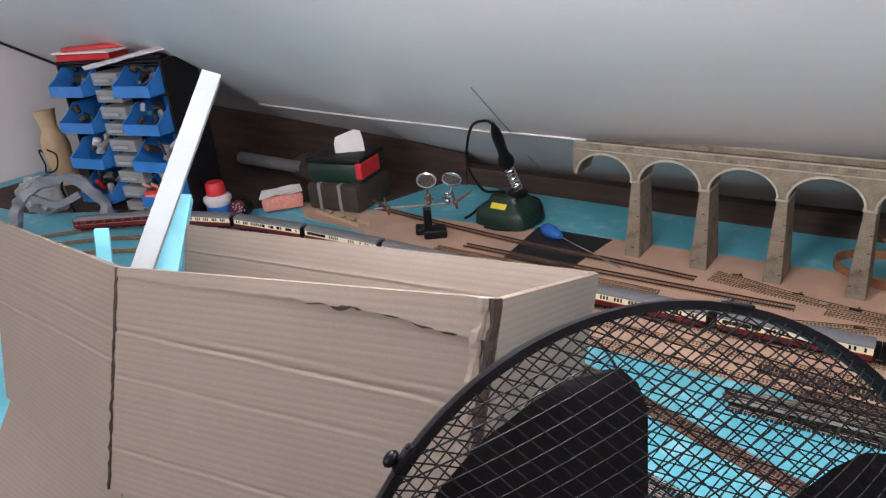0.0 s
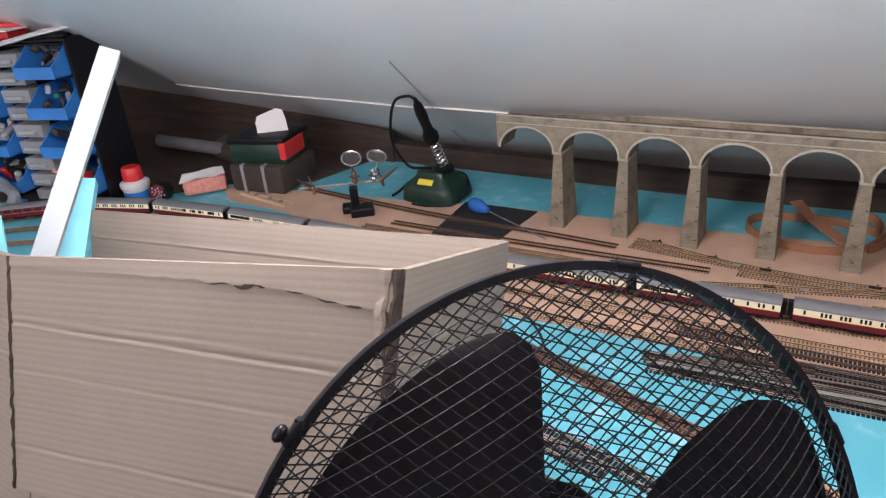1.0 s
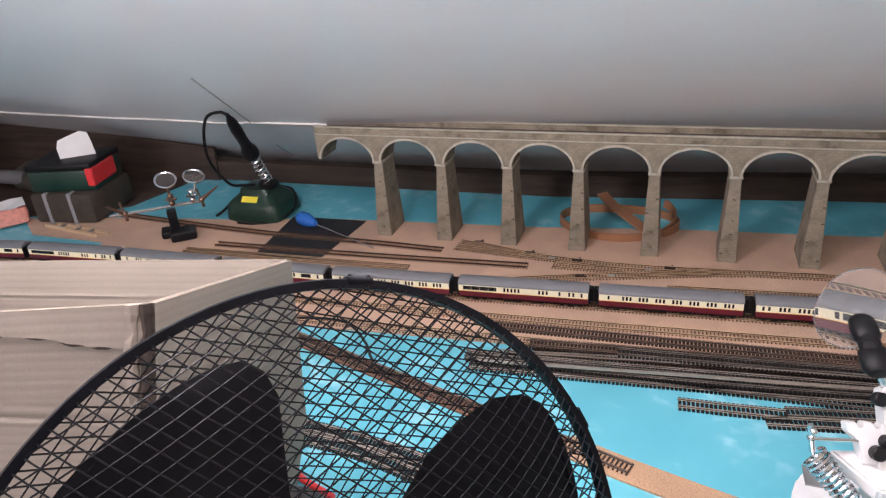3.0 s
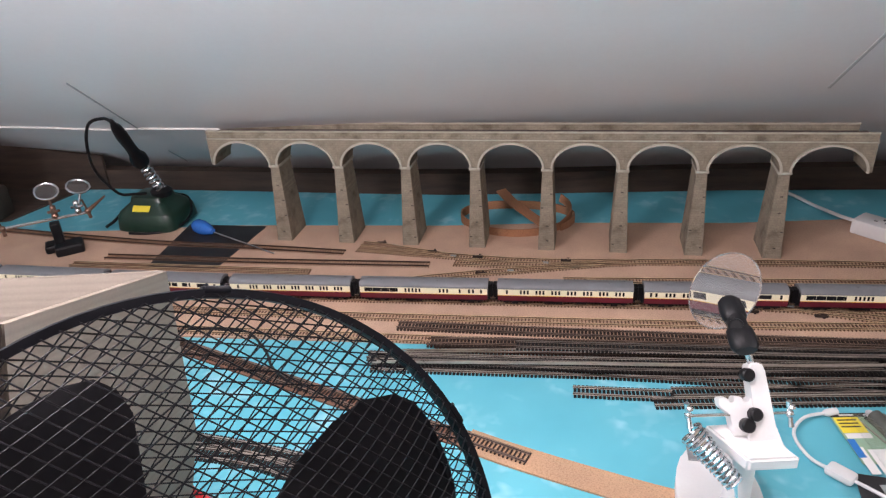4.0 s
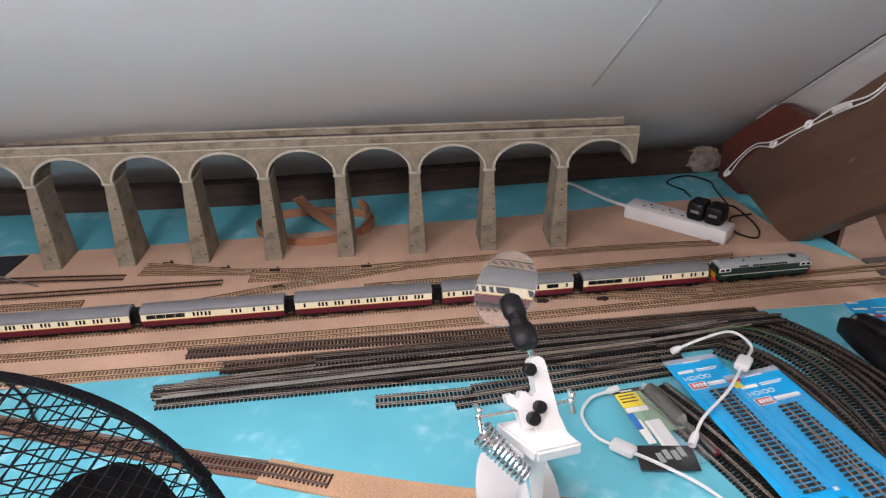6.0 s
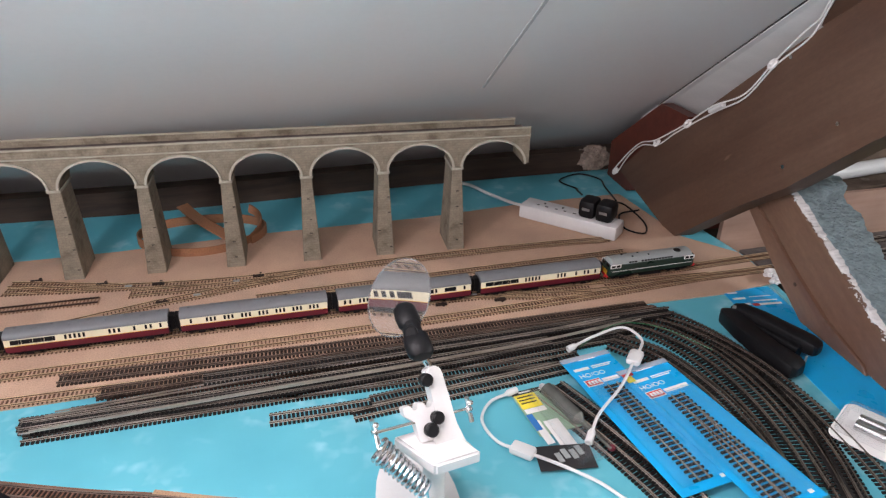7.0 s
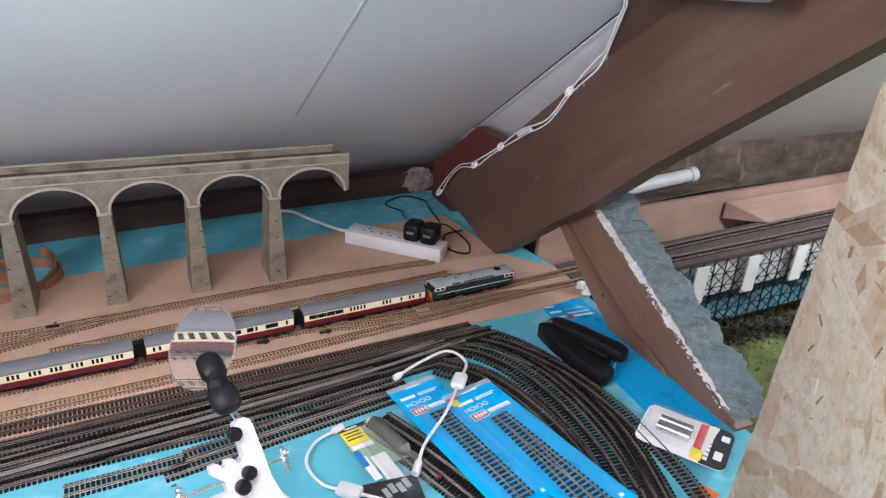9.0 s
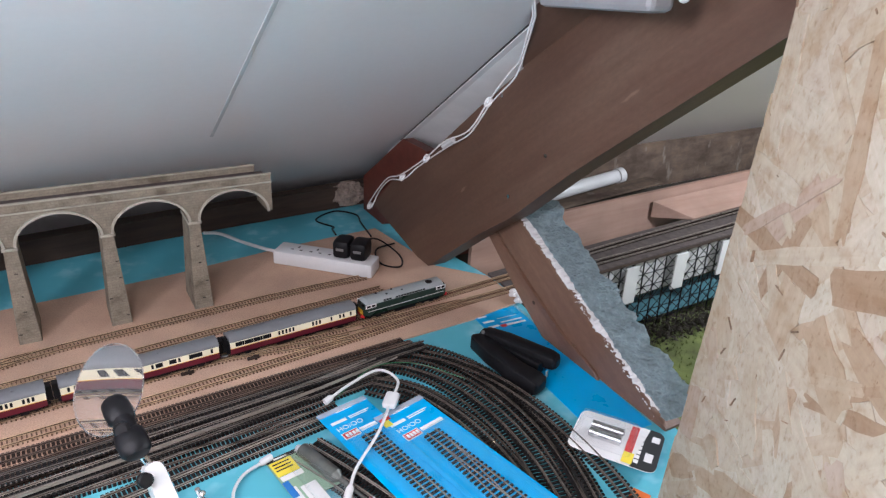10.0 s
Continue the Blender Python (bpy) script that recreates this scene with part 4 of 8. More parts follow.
def locomotive():
    th = thing("model_locomotive", None, "dark green model diesel locomotive with grey roof and yellow nose panel", "model locomotive")
    ln = 0.196
    side = [(-0.0172, 0.0165), (0.0172, 0.0165), (0.0182, 0.0245), (0.0178, 0.0405), (-0.0178, 0.0405), (-0.0182, 0.0245)]
    bm = B()
    add_body(bm, side, ln - 0.012)
    for e in (-1, 1):  # raked cab ends
        a = [bm.verts.new((e * (ln / 2 - 0.006), y, z)) for y, z in side]
        b = [bm.verts.new((e * (ln / 2 - (0.0 if z < 0.026 else 0.002)), y * 0.88, z)) for y, z in side]
        for i in range(6):
            bm.faces.new((a[i], a[(i + 1) % 6], b[(i + 1) % 6], b[i]))
        bm.faces.new(b)
    part("body_side", bm, M_GREEN, th)
    bm = B()
    up = [(-0.0178, 0.0406), (0.0178, 0.0406), (0.0155, 0.0450), (0.010, 0.0487), (0.0, 0.0497), (-0.010, 0.0487), (-0.0155, 0.0450)]
    add_body(bm, up, ln - 0.016)
    for e in (-1, 1):
        a = [bm.verts.new((e * (ln / 2 - 0.008), y, z)) for y, z in up]
        b = [bm.verts.new((e * (ln / 2 - 0.002 - max(0, z - 0.034) * 0.35), y * 0.86, z if z < 0.041 else z - 0.0012)) for y, z in up]
        for i in range(7):
            bm.faces.new((a[i], a[(i + 1) % 7], b[(i + 1) % 7], b[i]))
        bm.faces.new(b)
    part("roof", bm, M_LGREY, th, "pale grey curved roof", True)
    for s in (-1, 1):
        bm = B()
        add_box(bm, (0, s * 0.0184, 0.0265), (ln - 0.014, 0.0008, 0.0009))
        part("waist_line", bm, M_PAPER, th)
        for e in (-1, 1):
            bm = B()
            add_box(bm, (e * (ln / 2 - 0.014), s * 0.0179, 0.0375), (0.024, 0.0016, 0.0078), None, 0.0005)
            cw = part("cab_window", bm, M_PAPER, th, "white cab window surround")
            for k in (-0.0055, 0.0052):
                bm = B()
                add_box(bm, (e * (ln / 2 - 0.014) + k, s * 0.0186, 0.0378), (0.0078, 0.0012, 0.0048), bev=0.0003)
                part("pane", bm, M_PANE, cw)
        for k in range(3):
            bm = B()
            add_box(bm, (-0.052 + k * 0.0065, s * 0.0166, 0.0424), (0.005, 0.0016, 0.0040), bev=0.0003)
            part("grille", bm, M_BLACK, th)
        for k in range(11):
            bm = B()
            add_box(bm, (-0.024 + k * 0.0066, s * 0.0166, 0.0424), (0.005, 0.0016, 0.0040), bev=0.0003)
            part("grille", bm, M_BLACK, th)
    bm = B()
    add_lathe(bm, [(0, 0), (0.0075, 0), (0.0075, 0.001), (0, 0.001)], 18, pose(0.062, -0.003, 0.0488))
    part("exhaust_fan", bm, M_BLACK, th)
    bm = B()
    for k in range(4):
        add_box(bm, (-0.06 + k * 0.018, 0.006 * (-1) ** k, 0.0495), (0.003, 0.003, 0.0022))
    part("roof_fittings", bm, M_BLACK, th)
    for e in (-1, 1):
        bm = B()
        add_box(bm, (e * (ln / 2 + 0.0002), 0, 0.0225), (0.0012, 0.020, 0.010))
        part("nose_panel", bm, M_YELLOW, th, "yellow warning panel")
        bm = B()
        for s in (-1, 1):
            add_box(bm, (e * (ln / 2 - 0.0015), s * 0.0078, 0.0382), (0.0016, 0.009, 0.0056))
        part("windscreen", bm, M_PANE, th)
        bm = B()
        add_box(bm, (e * (ln / 2 + 0.001), 0, 0.0155), (0.002, 0.034, 0.0036))
        for s in (-1, 1):
            add_rod(bm, (e * ln / 2, s * 0.0115, 0.0155), (e * (ln / 2 + 0.006), s * 0.0115, 0.0155), 0.0026, 10)
        part("buffer_beam", bm, M_RED, th, "red buffer beam")
    bm = B()
    add_box(bm, (0, 0, 0.0148), (ln - 0.01, 0.030, 0.0032))
    add_box(bm, (0, 0, 0.0108), (0.05, 0.029, 0.008), bev=0.0015)
    part("underframe", bm, M_BLACK, th)
    for x in (-0.064, 0.064):
        bogie(th, x)
    return th


set_on_line(locomotive(), FRONT - 0.098)


# ---- desk fan ----
FC, FN = Vector((-0.0403, -1.1599, 0.3219)), Vector((0.718, -0.56, 0.413)).normalized()
FU = FN.cross(Vector((0, 0, 1))).normalized()
FV = FN.cross(FU)
FM = Matrix.Translation(FC) @ Matrix((FU, FV, FN)).transposed().to_4x4()


def desk_fan():
    th = thing("desk_fan", FM, "black desk fan with wire mesh guard and wide blades at rest", "fan")
    R = 0.2035
    bm = B()
    n = 96
    add_sweep(bm, [(R * math.cos(2 * math.pi * i / n), R * math.sin(2 * math.pi * i / n), 0) for i in range(n)], [(-0.0026, -0.0052), (0.0026, -0.0052), (0.0032, 0), (0.0026, 0.0052), (-0.0026, 0.0052), (-0.003, 0)], Vector((0, 0, 1)), True)
    part("guard_rim", bm, M_RIM, th, "black plastic rim", True)
    for a in (-48, -111, -167, 13, 73, 133):
        bm = B()
        m = Matrix.Rotation(radians(a), 4, "Z")
        add_box(bm, (R + 0.002, 0, 0), (0.005, 0.017, 0.0125), m, 0.002)
        for s in (-0.006, 0.006):
            add_ball(bm, (R + 0.0045, s, 0.002), 0.0016, (1, 1, 1), 8, 5, m)
        if a == -48:
            add_ball(bm, (R + 0.008, 0.004, 0), 0.0045, (0.8, 1.2, 1), 10, 6, m)
        part("rim_clip", bm, M_RIM, th, smooth=True)
    def cage(sign, turn, holder, depth):
        """Two crossing sets of wires, 8 mm apart, drawn over a dome."""
        for ang in (15.5 + turn, 128.0 + turn):
            dx, dy = math.cos(radians(ang)), math.sin(radians(ang))
            for i in range(-24, 25):
                o = i * 0.0081 + 0.003
                if abs(o) > R - 0.004:
                    continue
                ext = math.sqrt(R * R - o * o)
                pts = []
                for j in range(25):
                    t = -math.cos(math.pi * j / 24) * ext
                    x, y = -dy * o + dx * t, dx * o + dy * t
                    q = min(1.0, math.hypot(x, y) / R)
                    pts.append((x, y, sign * (0.004 + depth * (1 - q ** 3.2))))
                bm = B()
                add_tube(bm, pts, 0.00054, 5)
                part("guard_wire", bm, M_WIRE, holder)
    front = B()
    add_lathe(front, [(0, 0.066), (0.038, 0.066), (0.042, 0.062), (0.042, 0.056), (0, 0.056)], 30)
    fg = part("front_guard", front, M_BLACK, th, "round hub badge of the wire guard", True)
    cage(1, 0.0, fg, 0.046)
    back = B()
    add_lathe(back, [(0.045, -0.066), (0.058, -0.066), (0.058, -0.060), (0.045, -0.060), (0.045, -0.066)], 30)
    rg = part("rear_guard", back, M_BLACK, th, "rear ring of the wire guard", True)
    cage(-1, 24.0, rg, 0.05)
    # blades: (radius, angle) outline, edge to edge
    lead = [(0.035, -84), (0.075, -86), (0.111, -91), (0.144, -93.5), (0.160, -92), (0.170, -89), (0.174, -84)]
    tip = [(0.175, a) for a in range(-78, -48, 6)]
    trail = [(0.179, -47), (0.184, -42), (0.184, -37), (0.178, -32), (0.162, -26), (0.140, -21.5), (0.110, -16), (0.072, -11), (0.035, -6)]
    outline = lead + tip + trail
    for b in range(3):
        bm = B()
        cols = []
        m = len(outline)
        half = m // 2
        top, bot = outline[:half], outline[half:][::-1]
        for i in range(half):
            t = i / (half - 1)
            row = []
            for s in range(7):
                u = s / 6
                ra = top[i][0] * (1 - u) + bot[min(i, len(bot) - 1)][0] * u
                an = radians(top[i][1] * (1 - u) + bot[min(i, len(bot) - 1)][1] * u + 120 * b)
                z = 0.016 * (u - 0.5) + 0.004 * math.sin(u * math.pi)
                row.append(bm.verts.new((ra * math.cos(an), ra * math.sin(an), z)))
            cols.append(row)
        for a, c in zip(cols, cols[1:]):
            for s in range(6):
                bm.faces.new((a[s], a[s + 1], c[s + 1], c[s]))
        geo = bmesh.ops.solidify(bm, geom=list(bm.faces), thickness=0.0022)
        part("blade", bm, M_BLADE, th, "glossy black plastic blade", True)
    bm = B()
    add_lathe(bm, [(0, 0.028), (0.03, 0.026), (0.036, 0.018), (0.036, -0.02), (0, -0.02)], 28)
    part("hub", bm, M_BLADE, th, smooth=True)
    bm = B()
    add_lathe(bm, [(0, -0.17), (0.035, -0.165), (0.052, -0.14), (0.055, -0.07), (0, -0.07)], 28)
    part("motor_housing", bm, M_BLACK, th, smooth=True)
    inv = FM.inverted()
    foot = FC - FN * 0.11
    bm = B()
    add_rod(bm, inv @ Vector((foot.x, foot.y, 0.01)), inv @ Vector((foot.x, foot.y, foot.z)), 0.017, 18, 0.013)
    part("stand", bm, M_BLACK, th, smooth=True)
    bm = B()
    add_lathe(bm, [(0, 0), (0.105, 0), (0.108, 0.006), (0.098, 0.018), (0.03, 0.03), (0, 0.03)], 36, inv @ Matrix.Translation((foot.x, foot.y, -0.003)))
    part("foot", bm, M_BLACK, th, smooth=True)
    return th


desk_fan()


# ---- cardboard box ----
def add_plate(bm, quad, thick, wobble=0.0, nu=12, nv=8, creases=()):
    """A bent plate over four corners, with thickness; creases: (height, slope, depth) of pressed lines."""
    a, b, c, d = [Vector(q) for q in quad]
    nrm = (b - a).cross(d - a).normalized()
    grid = []
    for i in range(nu + 1):
        u = i / nu
        row = []
        for j in range(nv + 1):
            v = j / nv
            p = (a * (1 - u) + b * u) * (1 - v) + (d * (1 - u) + c * u) * v
            w = wobble * (noise.noise(Vector((u * 3 + a.x * 9, v * 2.2, a.y * 7))) + 0.4 * noise.noise(Vector((u * 9, v * 11 + a.x, 3))))
            for vc, slope, deep in creases:
                off = (v - vc - slope * (u - 0.5) - 0.006 * noise.noise(Vector((u * 7, vc * 31, 2)))) / 0.0065
                w -= deep * math.exp(-off * off) * (0.65 + 0.5 * noise.noise(Vector((u * 4, vc * 17, 5)))) - 0.3 * deep * math.exp(-(off + 2) ** 2)
            row.append((bm.verts.new(p + nrm * w), bm.verts.new(p + nrm * (w + thick))))
        grid.append(row)
    for i in range(nu):
        for j in range(nv):
            p, q, r, s = grid[i][j], grid[i + 1][j], grid[i + 1][j + 1], grid[i][j + 1]
            bm.faces.new((p[0], s[0], r[0], q[0]))
            bm.faces.new((p[1], q[1], r[1], s[1]))
    rim = [grid[i][0] for i in range(nu)] + [grid[nu][j] for j in range(nv)] + [grid[i][nv] for i in range(nu, 0, -1)] + [grid[0][j] for j in range(nv, 0, -1)]
    for p, q in zip(rim, rim[1:] + rim[:1]):
        bm.faces.new((p[0], q[0], q[1], p[1])).material_index = 1


def add_ribbon(bm, a, b, along, out, left, right, lift, jitter, n=40):
    """A ragged raised strip down a corner from a to b, between two distances along the panel."""
    rows = []
    for i in range(n + 1):
        p = a.lerp(b, i / n)
        j = [jitter * noise.noise(Vector((i * 0.55, 7.0 * k, a.x * 40))) for k in range(3)]
        rows.append([bm.verts.new(p + along * (left + j[0]) + out * 0.002), bm.verts.new(p + along * (left + j[0] + 0.001) + out * lift), bm.verts.new(p + along * (0.5 * (left + right) + j[2]) + out * (lift + 0.0012 + 0.5 * j[1])), bm.verts.new(p + along * (right + j[1]) + out * lift), bm.verts.new(p + along * (right + j[1]) + out * 0.002)])
    for p, q in zip(rows, rows[1:]):
        for k in range(4):
            bm.faces.new((p[k], p[k + 1], q[k + 1], q[k]))
    bm.faces.new(rows[0][::-1])
    bm.faces.new(rows[-1])


def along_edge(ob, a, b):
    """Turn a panel's own axes so that x runs from a to b, leaving the panel where it is."""
    ex = (b - a).normalized()
    ey = Vector((0, 0, 1)).cross(ex).normalized()
    m = Matrix.Translation(a) @ Matrix((ex, ey, ex.cross(ey))).transposed().to_4x4()
    ob.data.transform(m.inverted())
    ob.matrix_basis = m


def cardboard_box():
    th = thing("cardboard_box", Matrix.Translation((-0.5, -1.0, 0)), "large open brown cardboard box with worn upright flaps", "box")
    o = Vector((-0.5, -1.0, 0))
    A, Bc, D, E = (-0.231, -1.049, 0.458), (-0.672, -1.116, 0.419), (-0.238, -0.863, 0.397), (-0.876, -0.912, 0.358)
    A0, B0, D0, E0 = (-0.237, -1.134, 0.20), (-0.671, -1.197, 0.175), (-0.29, -0.818, 0.15), (-0.86, -0.86, 0.15)
    F, F0 = (-0.986, -1.118, 0.425), (-0.975, -1.18, 0.18)
    L = lambda p: Vector(p) - o
    FRONT_CREASES = ((0.70, -0.06, 0.0017), (0.735, -0.05, 0.0004), (0.52, -0.02, 0.0005), (0.215, 0.03, 0.0008))
    CREASES = ((0.72, 0.02, 0.0009), (0.58, 0.03, 0.0012))
    BACK_CREASES = ((0.84, -0.02, 0.0012),)
    for nm, quad, folds in (("front_flap", (B0, A0, A, Bc), FRONT_CREASES), ("side_flap", (A0, D0, D, A), CREASES), ("back_flap", ((-0.30, -0.955, 0.15), (-0.86, -0.99, 0.15), E, D), BACK_CREASES), ("side_flap", (F0, B0, Bc, F), CREASES)):
        bm = B()
        add_plate(bm, [L(p) for p in quad], 0.0055, 0.0, 30, 160, folds)
        ob = part(nm, bm, M_CARD, th, smooth=True)
        ob.data.materials.append(M_CUTSHADE)
        for face in ob.data.polygons:
            face.use_smooth = face.material_index == 0
        along_edge(ob, L(quad[3]), L(quad[2]))
    # peeled liner along the front flap's edge, with a ragged lower border
    a, b, a0, b0 = L(Bc), L(A), L(B0), L(A0)
    out = (b - a).cross(a0 - a).normalized()
    out = out if out.y < 0 else -out

    def peel(t):
        drop = 0.040 + 0.035 * t + 0.15 * max(0.0, t - 0.68) + 0.009 * noise.noise(Vector((t * 26, 2, 1))) + 0.008 * noise.noise(Vector((t * 7, 5, 1)))
        return a.lerp(b, t).lerp(a0.lerp(b0, t), drop)

    bm = B()
    cols = []
    for k in range(81):
        t = k / 80
        curl = 0.0062 + 0.0008 * min(1.0, max(0.0, (t - 0.25) * 2.5))
        cols.append([bm.verts.new(p) for p in (a.lerp(b, t) + out * 0.0058, peel(t) + out * curl, peel(t) + out * 0.002)])
    for p, q in zip(cols, cols[1:]):
        for m in (0, 1):
            bm.faces.new((p[m], q[m], q[m + 1], p[m + 1]))
    along_edge(part("peeled_liner", bm, M_CARD, th, "peeled upper layer of the cardboard"), a, b)
    for t, w, h in ((0.62, 0.014, 0.0007), (0.685, 0.013, 0.0030), (0.72, 0.006, 0.0014), (0.80, 0.010, 0.0007), (0.87, 0.012, 0.0010), (0.925, 0.009, 0.0016)):
        bm = B()
        low = [peel(t + (k / 6 - 0.5) * 2 * w / 0.446) - a.lerp(b, 0) for k in range(7)]
        down = (a0 - a).normalized()
        ups = [bm.verts.new(a + p + out * 0.0076 - down * (0.0004 + h * (0.3 + 0.5 * noise.noise(Vector((k * 1.7, t * 30, 0))))) * math.sin(math.pi * k / 6)) for k, p in enumerate(low)]
        dns = [bm.verts.new(a + p + out * 0.0073 + down * (0.0004 + h * (0.8 + 0.7 * noise.noise(Vector((k * 1.3, t * 50, 4))))) * math.sin(math.pi * k / 6)) for k, p in enumerate(low)]
        for k in range(6):
            bm.faces.new((ups[k], ups[k + 1], dns[k + 1], dns[k]))
        bmesh.ops.remove_doubles(bm, verts=bm.verts, dist=0.00001)
        part("torn_liner", bm, M_CARDGAP, th, "dark torn edge in the cardboard")
    # crushed corner strips: a pale ragged ridge, dark strips painted as gap shade beside it and at the other corner
    ux = (a - b).normalized()
    for nm, mat, p, q, left, right, lift, jit in (("pale crushed cardboard corner", M_CARD, b, b0, 0.003, 0.0135, 0.0075, 0.004), ("dark strip painted as shade in the crushed corner's gap", M_CARDGAP, b, b0, -0.0045, 0.0025, 0.0062, 0.0035), ("dark strip painted as shade in the crushed corner's gap", M_CARDGAP, a, a0, -0.0020, 0.0016, 0.0072, 0.0036)):
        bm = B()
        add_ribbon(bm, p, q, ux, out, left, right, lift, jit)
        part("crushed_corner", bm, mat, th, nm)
    # body under the flaps
    low = [(-0.30, -1.12), (-0.33, -0.83), (-0.85, -0.87), (-1.03, -1.27), (-0.67, -1.24)]
    tops = [A0, D0, E0, (F0[0], F0[1] + 0.022, F0[2] + 0.02), (B0[0], B0[1] + 0.022, B0[2] + 0.02)]
    for i in range(5):
        j = (i + 1) % 5
        bm = B()
        add_plate(bm, [L((*low[i], -0.003)), L((*low[j], -0.003)), L(tops[j]), L(tops[i])], 0.005, 0.002, 8, 5)
        along_edge(part("side_panel", bm, M_CARD, th), L(tops[i]), L(tops[j]))
    bm = B()
    add_prism(bm, [(x - o.x, y - o.y) for x, y in low][::-1], -0.003, 0.002)
    part("bottom_panel", bm, M_CARD, th)
    return th


cardboard_box()


def foam_strip(name, a, b, width, thick, material, label, category, rounded=False):
    th = thing(name, Matrix.Translation(a), label, category)
    bm = B()
    d = Vector(b) - Vector(a)
    pts = [d * (i / 10) + Vector((0, 0, 0.0)) for i in range(11)]
    side = Vector((0.55, 0.83, 0.0)).normalized()
    prof = [(-width / 2, -thick / 2), (width / 2, -thick / 2), (width / 2, thick / 2), (-width / 2, thick / 2)]
    add_sweep(bm, pts, prof, side)
    if rounded:
        for v in bm.verts:
            t = v.co.dot(d) / d.length_squared
            if t > 0.95:
                k = (v.co - d * t).dot(d.cross(side).normalized()) / (thick / 2)
                v.co -= d * (0.02 + 0.02 * k)
    part("strip", bm, material, th)
    return th


foam_strip("foam_strip", (-0.790, -1.148, 0.21), (-0.880, -0.806, 0.567), 0.012, 0.028, M_STICK, "long white foam strip with a slanted end in the box", "foam strip", True)
foam_strip("foam_offcut", (-0.81, -1.06, 0.20), (-0.918, -0.885, 0.388), 0.02, 0.034, M_CYAN, "cyan painted foam offcut standing in the box", "foam offcut")
foam_strip("foam_offcut", (-0.78, -1.12, 0.20), (-0.785, -1.075, 0.428), 0.010, 0.016, M_CYAN, "narrow cyan painted foam offcut in the box", "foam offcut")


# ---- roof truss ----
def on_x(pts, x0, x1):
    """A prism over (y, z) points between two x planes."""
    bm = B()
    a = [bm.verts.new((x0, y, z)) for y, z in pts]
    b = [bm.verts.new((x1, y, z)) for y, z in pts]
    n = len(pts)
    bm.faces.new(a)
    bm.faces.new(b[::-1])
    for i in range(n):
        bm.faces.new((a[i], b[i], b[(i + 1) % n], a[(i + 1) % n]))
    return bm


def grain_turn(ob, ang, origin):
    """Turn a part's own axes so that its grain runs along it, leaving it where it is."""
    m = Matrix.Translation(origin) @ Matrix.Rotation(ang, 4, "X") @ Matrix.Rotation(radians(-90), 4, "Z")
    ob.data.transform(m.inverted())
    ob.matrix_basis = m


RAFTER_END = (0.28, 0.045)
truss = thing("roof_truss", None, "brown stained timber roof truss with rafter and strut", "roof truss", kind="structure")
bm = on_x([(-0.02, -0.008), RAFTER_END, (0.15, 0.165), (0.10, 0.185), (-0.007, 0.266), (-0.222, 0.436), (-0.325, 0.513), (-0.332, 0.556), (-1.6, 1.335), (-1.8, 1.26), (-0.80, 0.632), (-0.48, 0.372), (-0.331, 0.238), (-0.232, 0.165)], 1.05, 1.10)
grain_turn(part("rafter", bm, M_BROWN, truss), radians(-37), (1.05, 0, 0.1))
bm = on_x([(0.371, 0.095), (0.14, 0.262), (0.02, 0.265), (0.10, 0.06), (0.25, -0.003), (0.37, -0.003)], 1.062, 1.09)
part("gusset", bm, M_REDWOOD, truss, "red-brown plywood gusset")
bm = on_x([(-0.10, 0.192), (-0.222, 0.233), (-0.688, 0.0135), (-0.72, 0.002), (-0.72, -0.003), (-0.40, -0.003), (-0.32, 0.044), (-0.148, 0.162)], 1.112, 1.15)
grain_turn(part("strut", bm, M_STRUT, truss), radians(27), (1.11, -0.5, 0.15))
bm = on_x([(-0.125, 0.178), (-0.165, 0.172), (-0.35, 0.080), (-0.456, 0.034), (-0.552, 0.010), (-0.565, -0.003), (-0.40, -0.003), (-0.322, 0.043), (-0.148, 0.1615)], 1.1045, 1.1115)
bmesh.ops.bevel(bm, geom=list(bm.edges), offset=0.0012, segments=1, affect="EDGES")
grain_turn(part("strut_batten", bm, M_STRUT, truss, "paler brown batten along the strut"), radians(27), (1.10, -0.4, 0.05))
bm = B()
add_ball(bm, (1.1045, -0.362, 0.057), 0.004, (0.25, 1.2, 1), 12, 6)
part("wood_knot", bm, M_OLDWOOD, truss, "dark knot in the batten")
bm = B()
front = [(1.0495, -0.322, 0.514), (0.968, -0.441, 0.642), (0.968, -0.70, 0.80), (1.0, -0.72, 0.77), (1.0495, -0.50, 0.636)]
a = [bm.verts.new(p) for p in front]
b = [bm.verts.new((x + 0.045, y, z + 0.01)) for x, y, z in front]
bm.faces.new(a)
bm.faces.new(b[::-1])
for k in range(5):
    bm.faces.new((a[k], b[k], b[(k + 1) % 5], a[(k + 1) % 5]))
grain_turn(part("packing_board", bm, M_BROWN, truss, "dark brown packing board under the ceiling"), radians(-37), (1.0, -0.5, 0.6))
for y, z in ((-0.412, 0.382), (-0.318, 0.276), (-0.27, 0.455)):
    bm = B()
    add_rod(bm, (1.0506, y, z), (1.0482, y, z), 0.0036, 12)
    part("screw_head", bm, M_CHROME, truss, "dulled screw head")
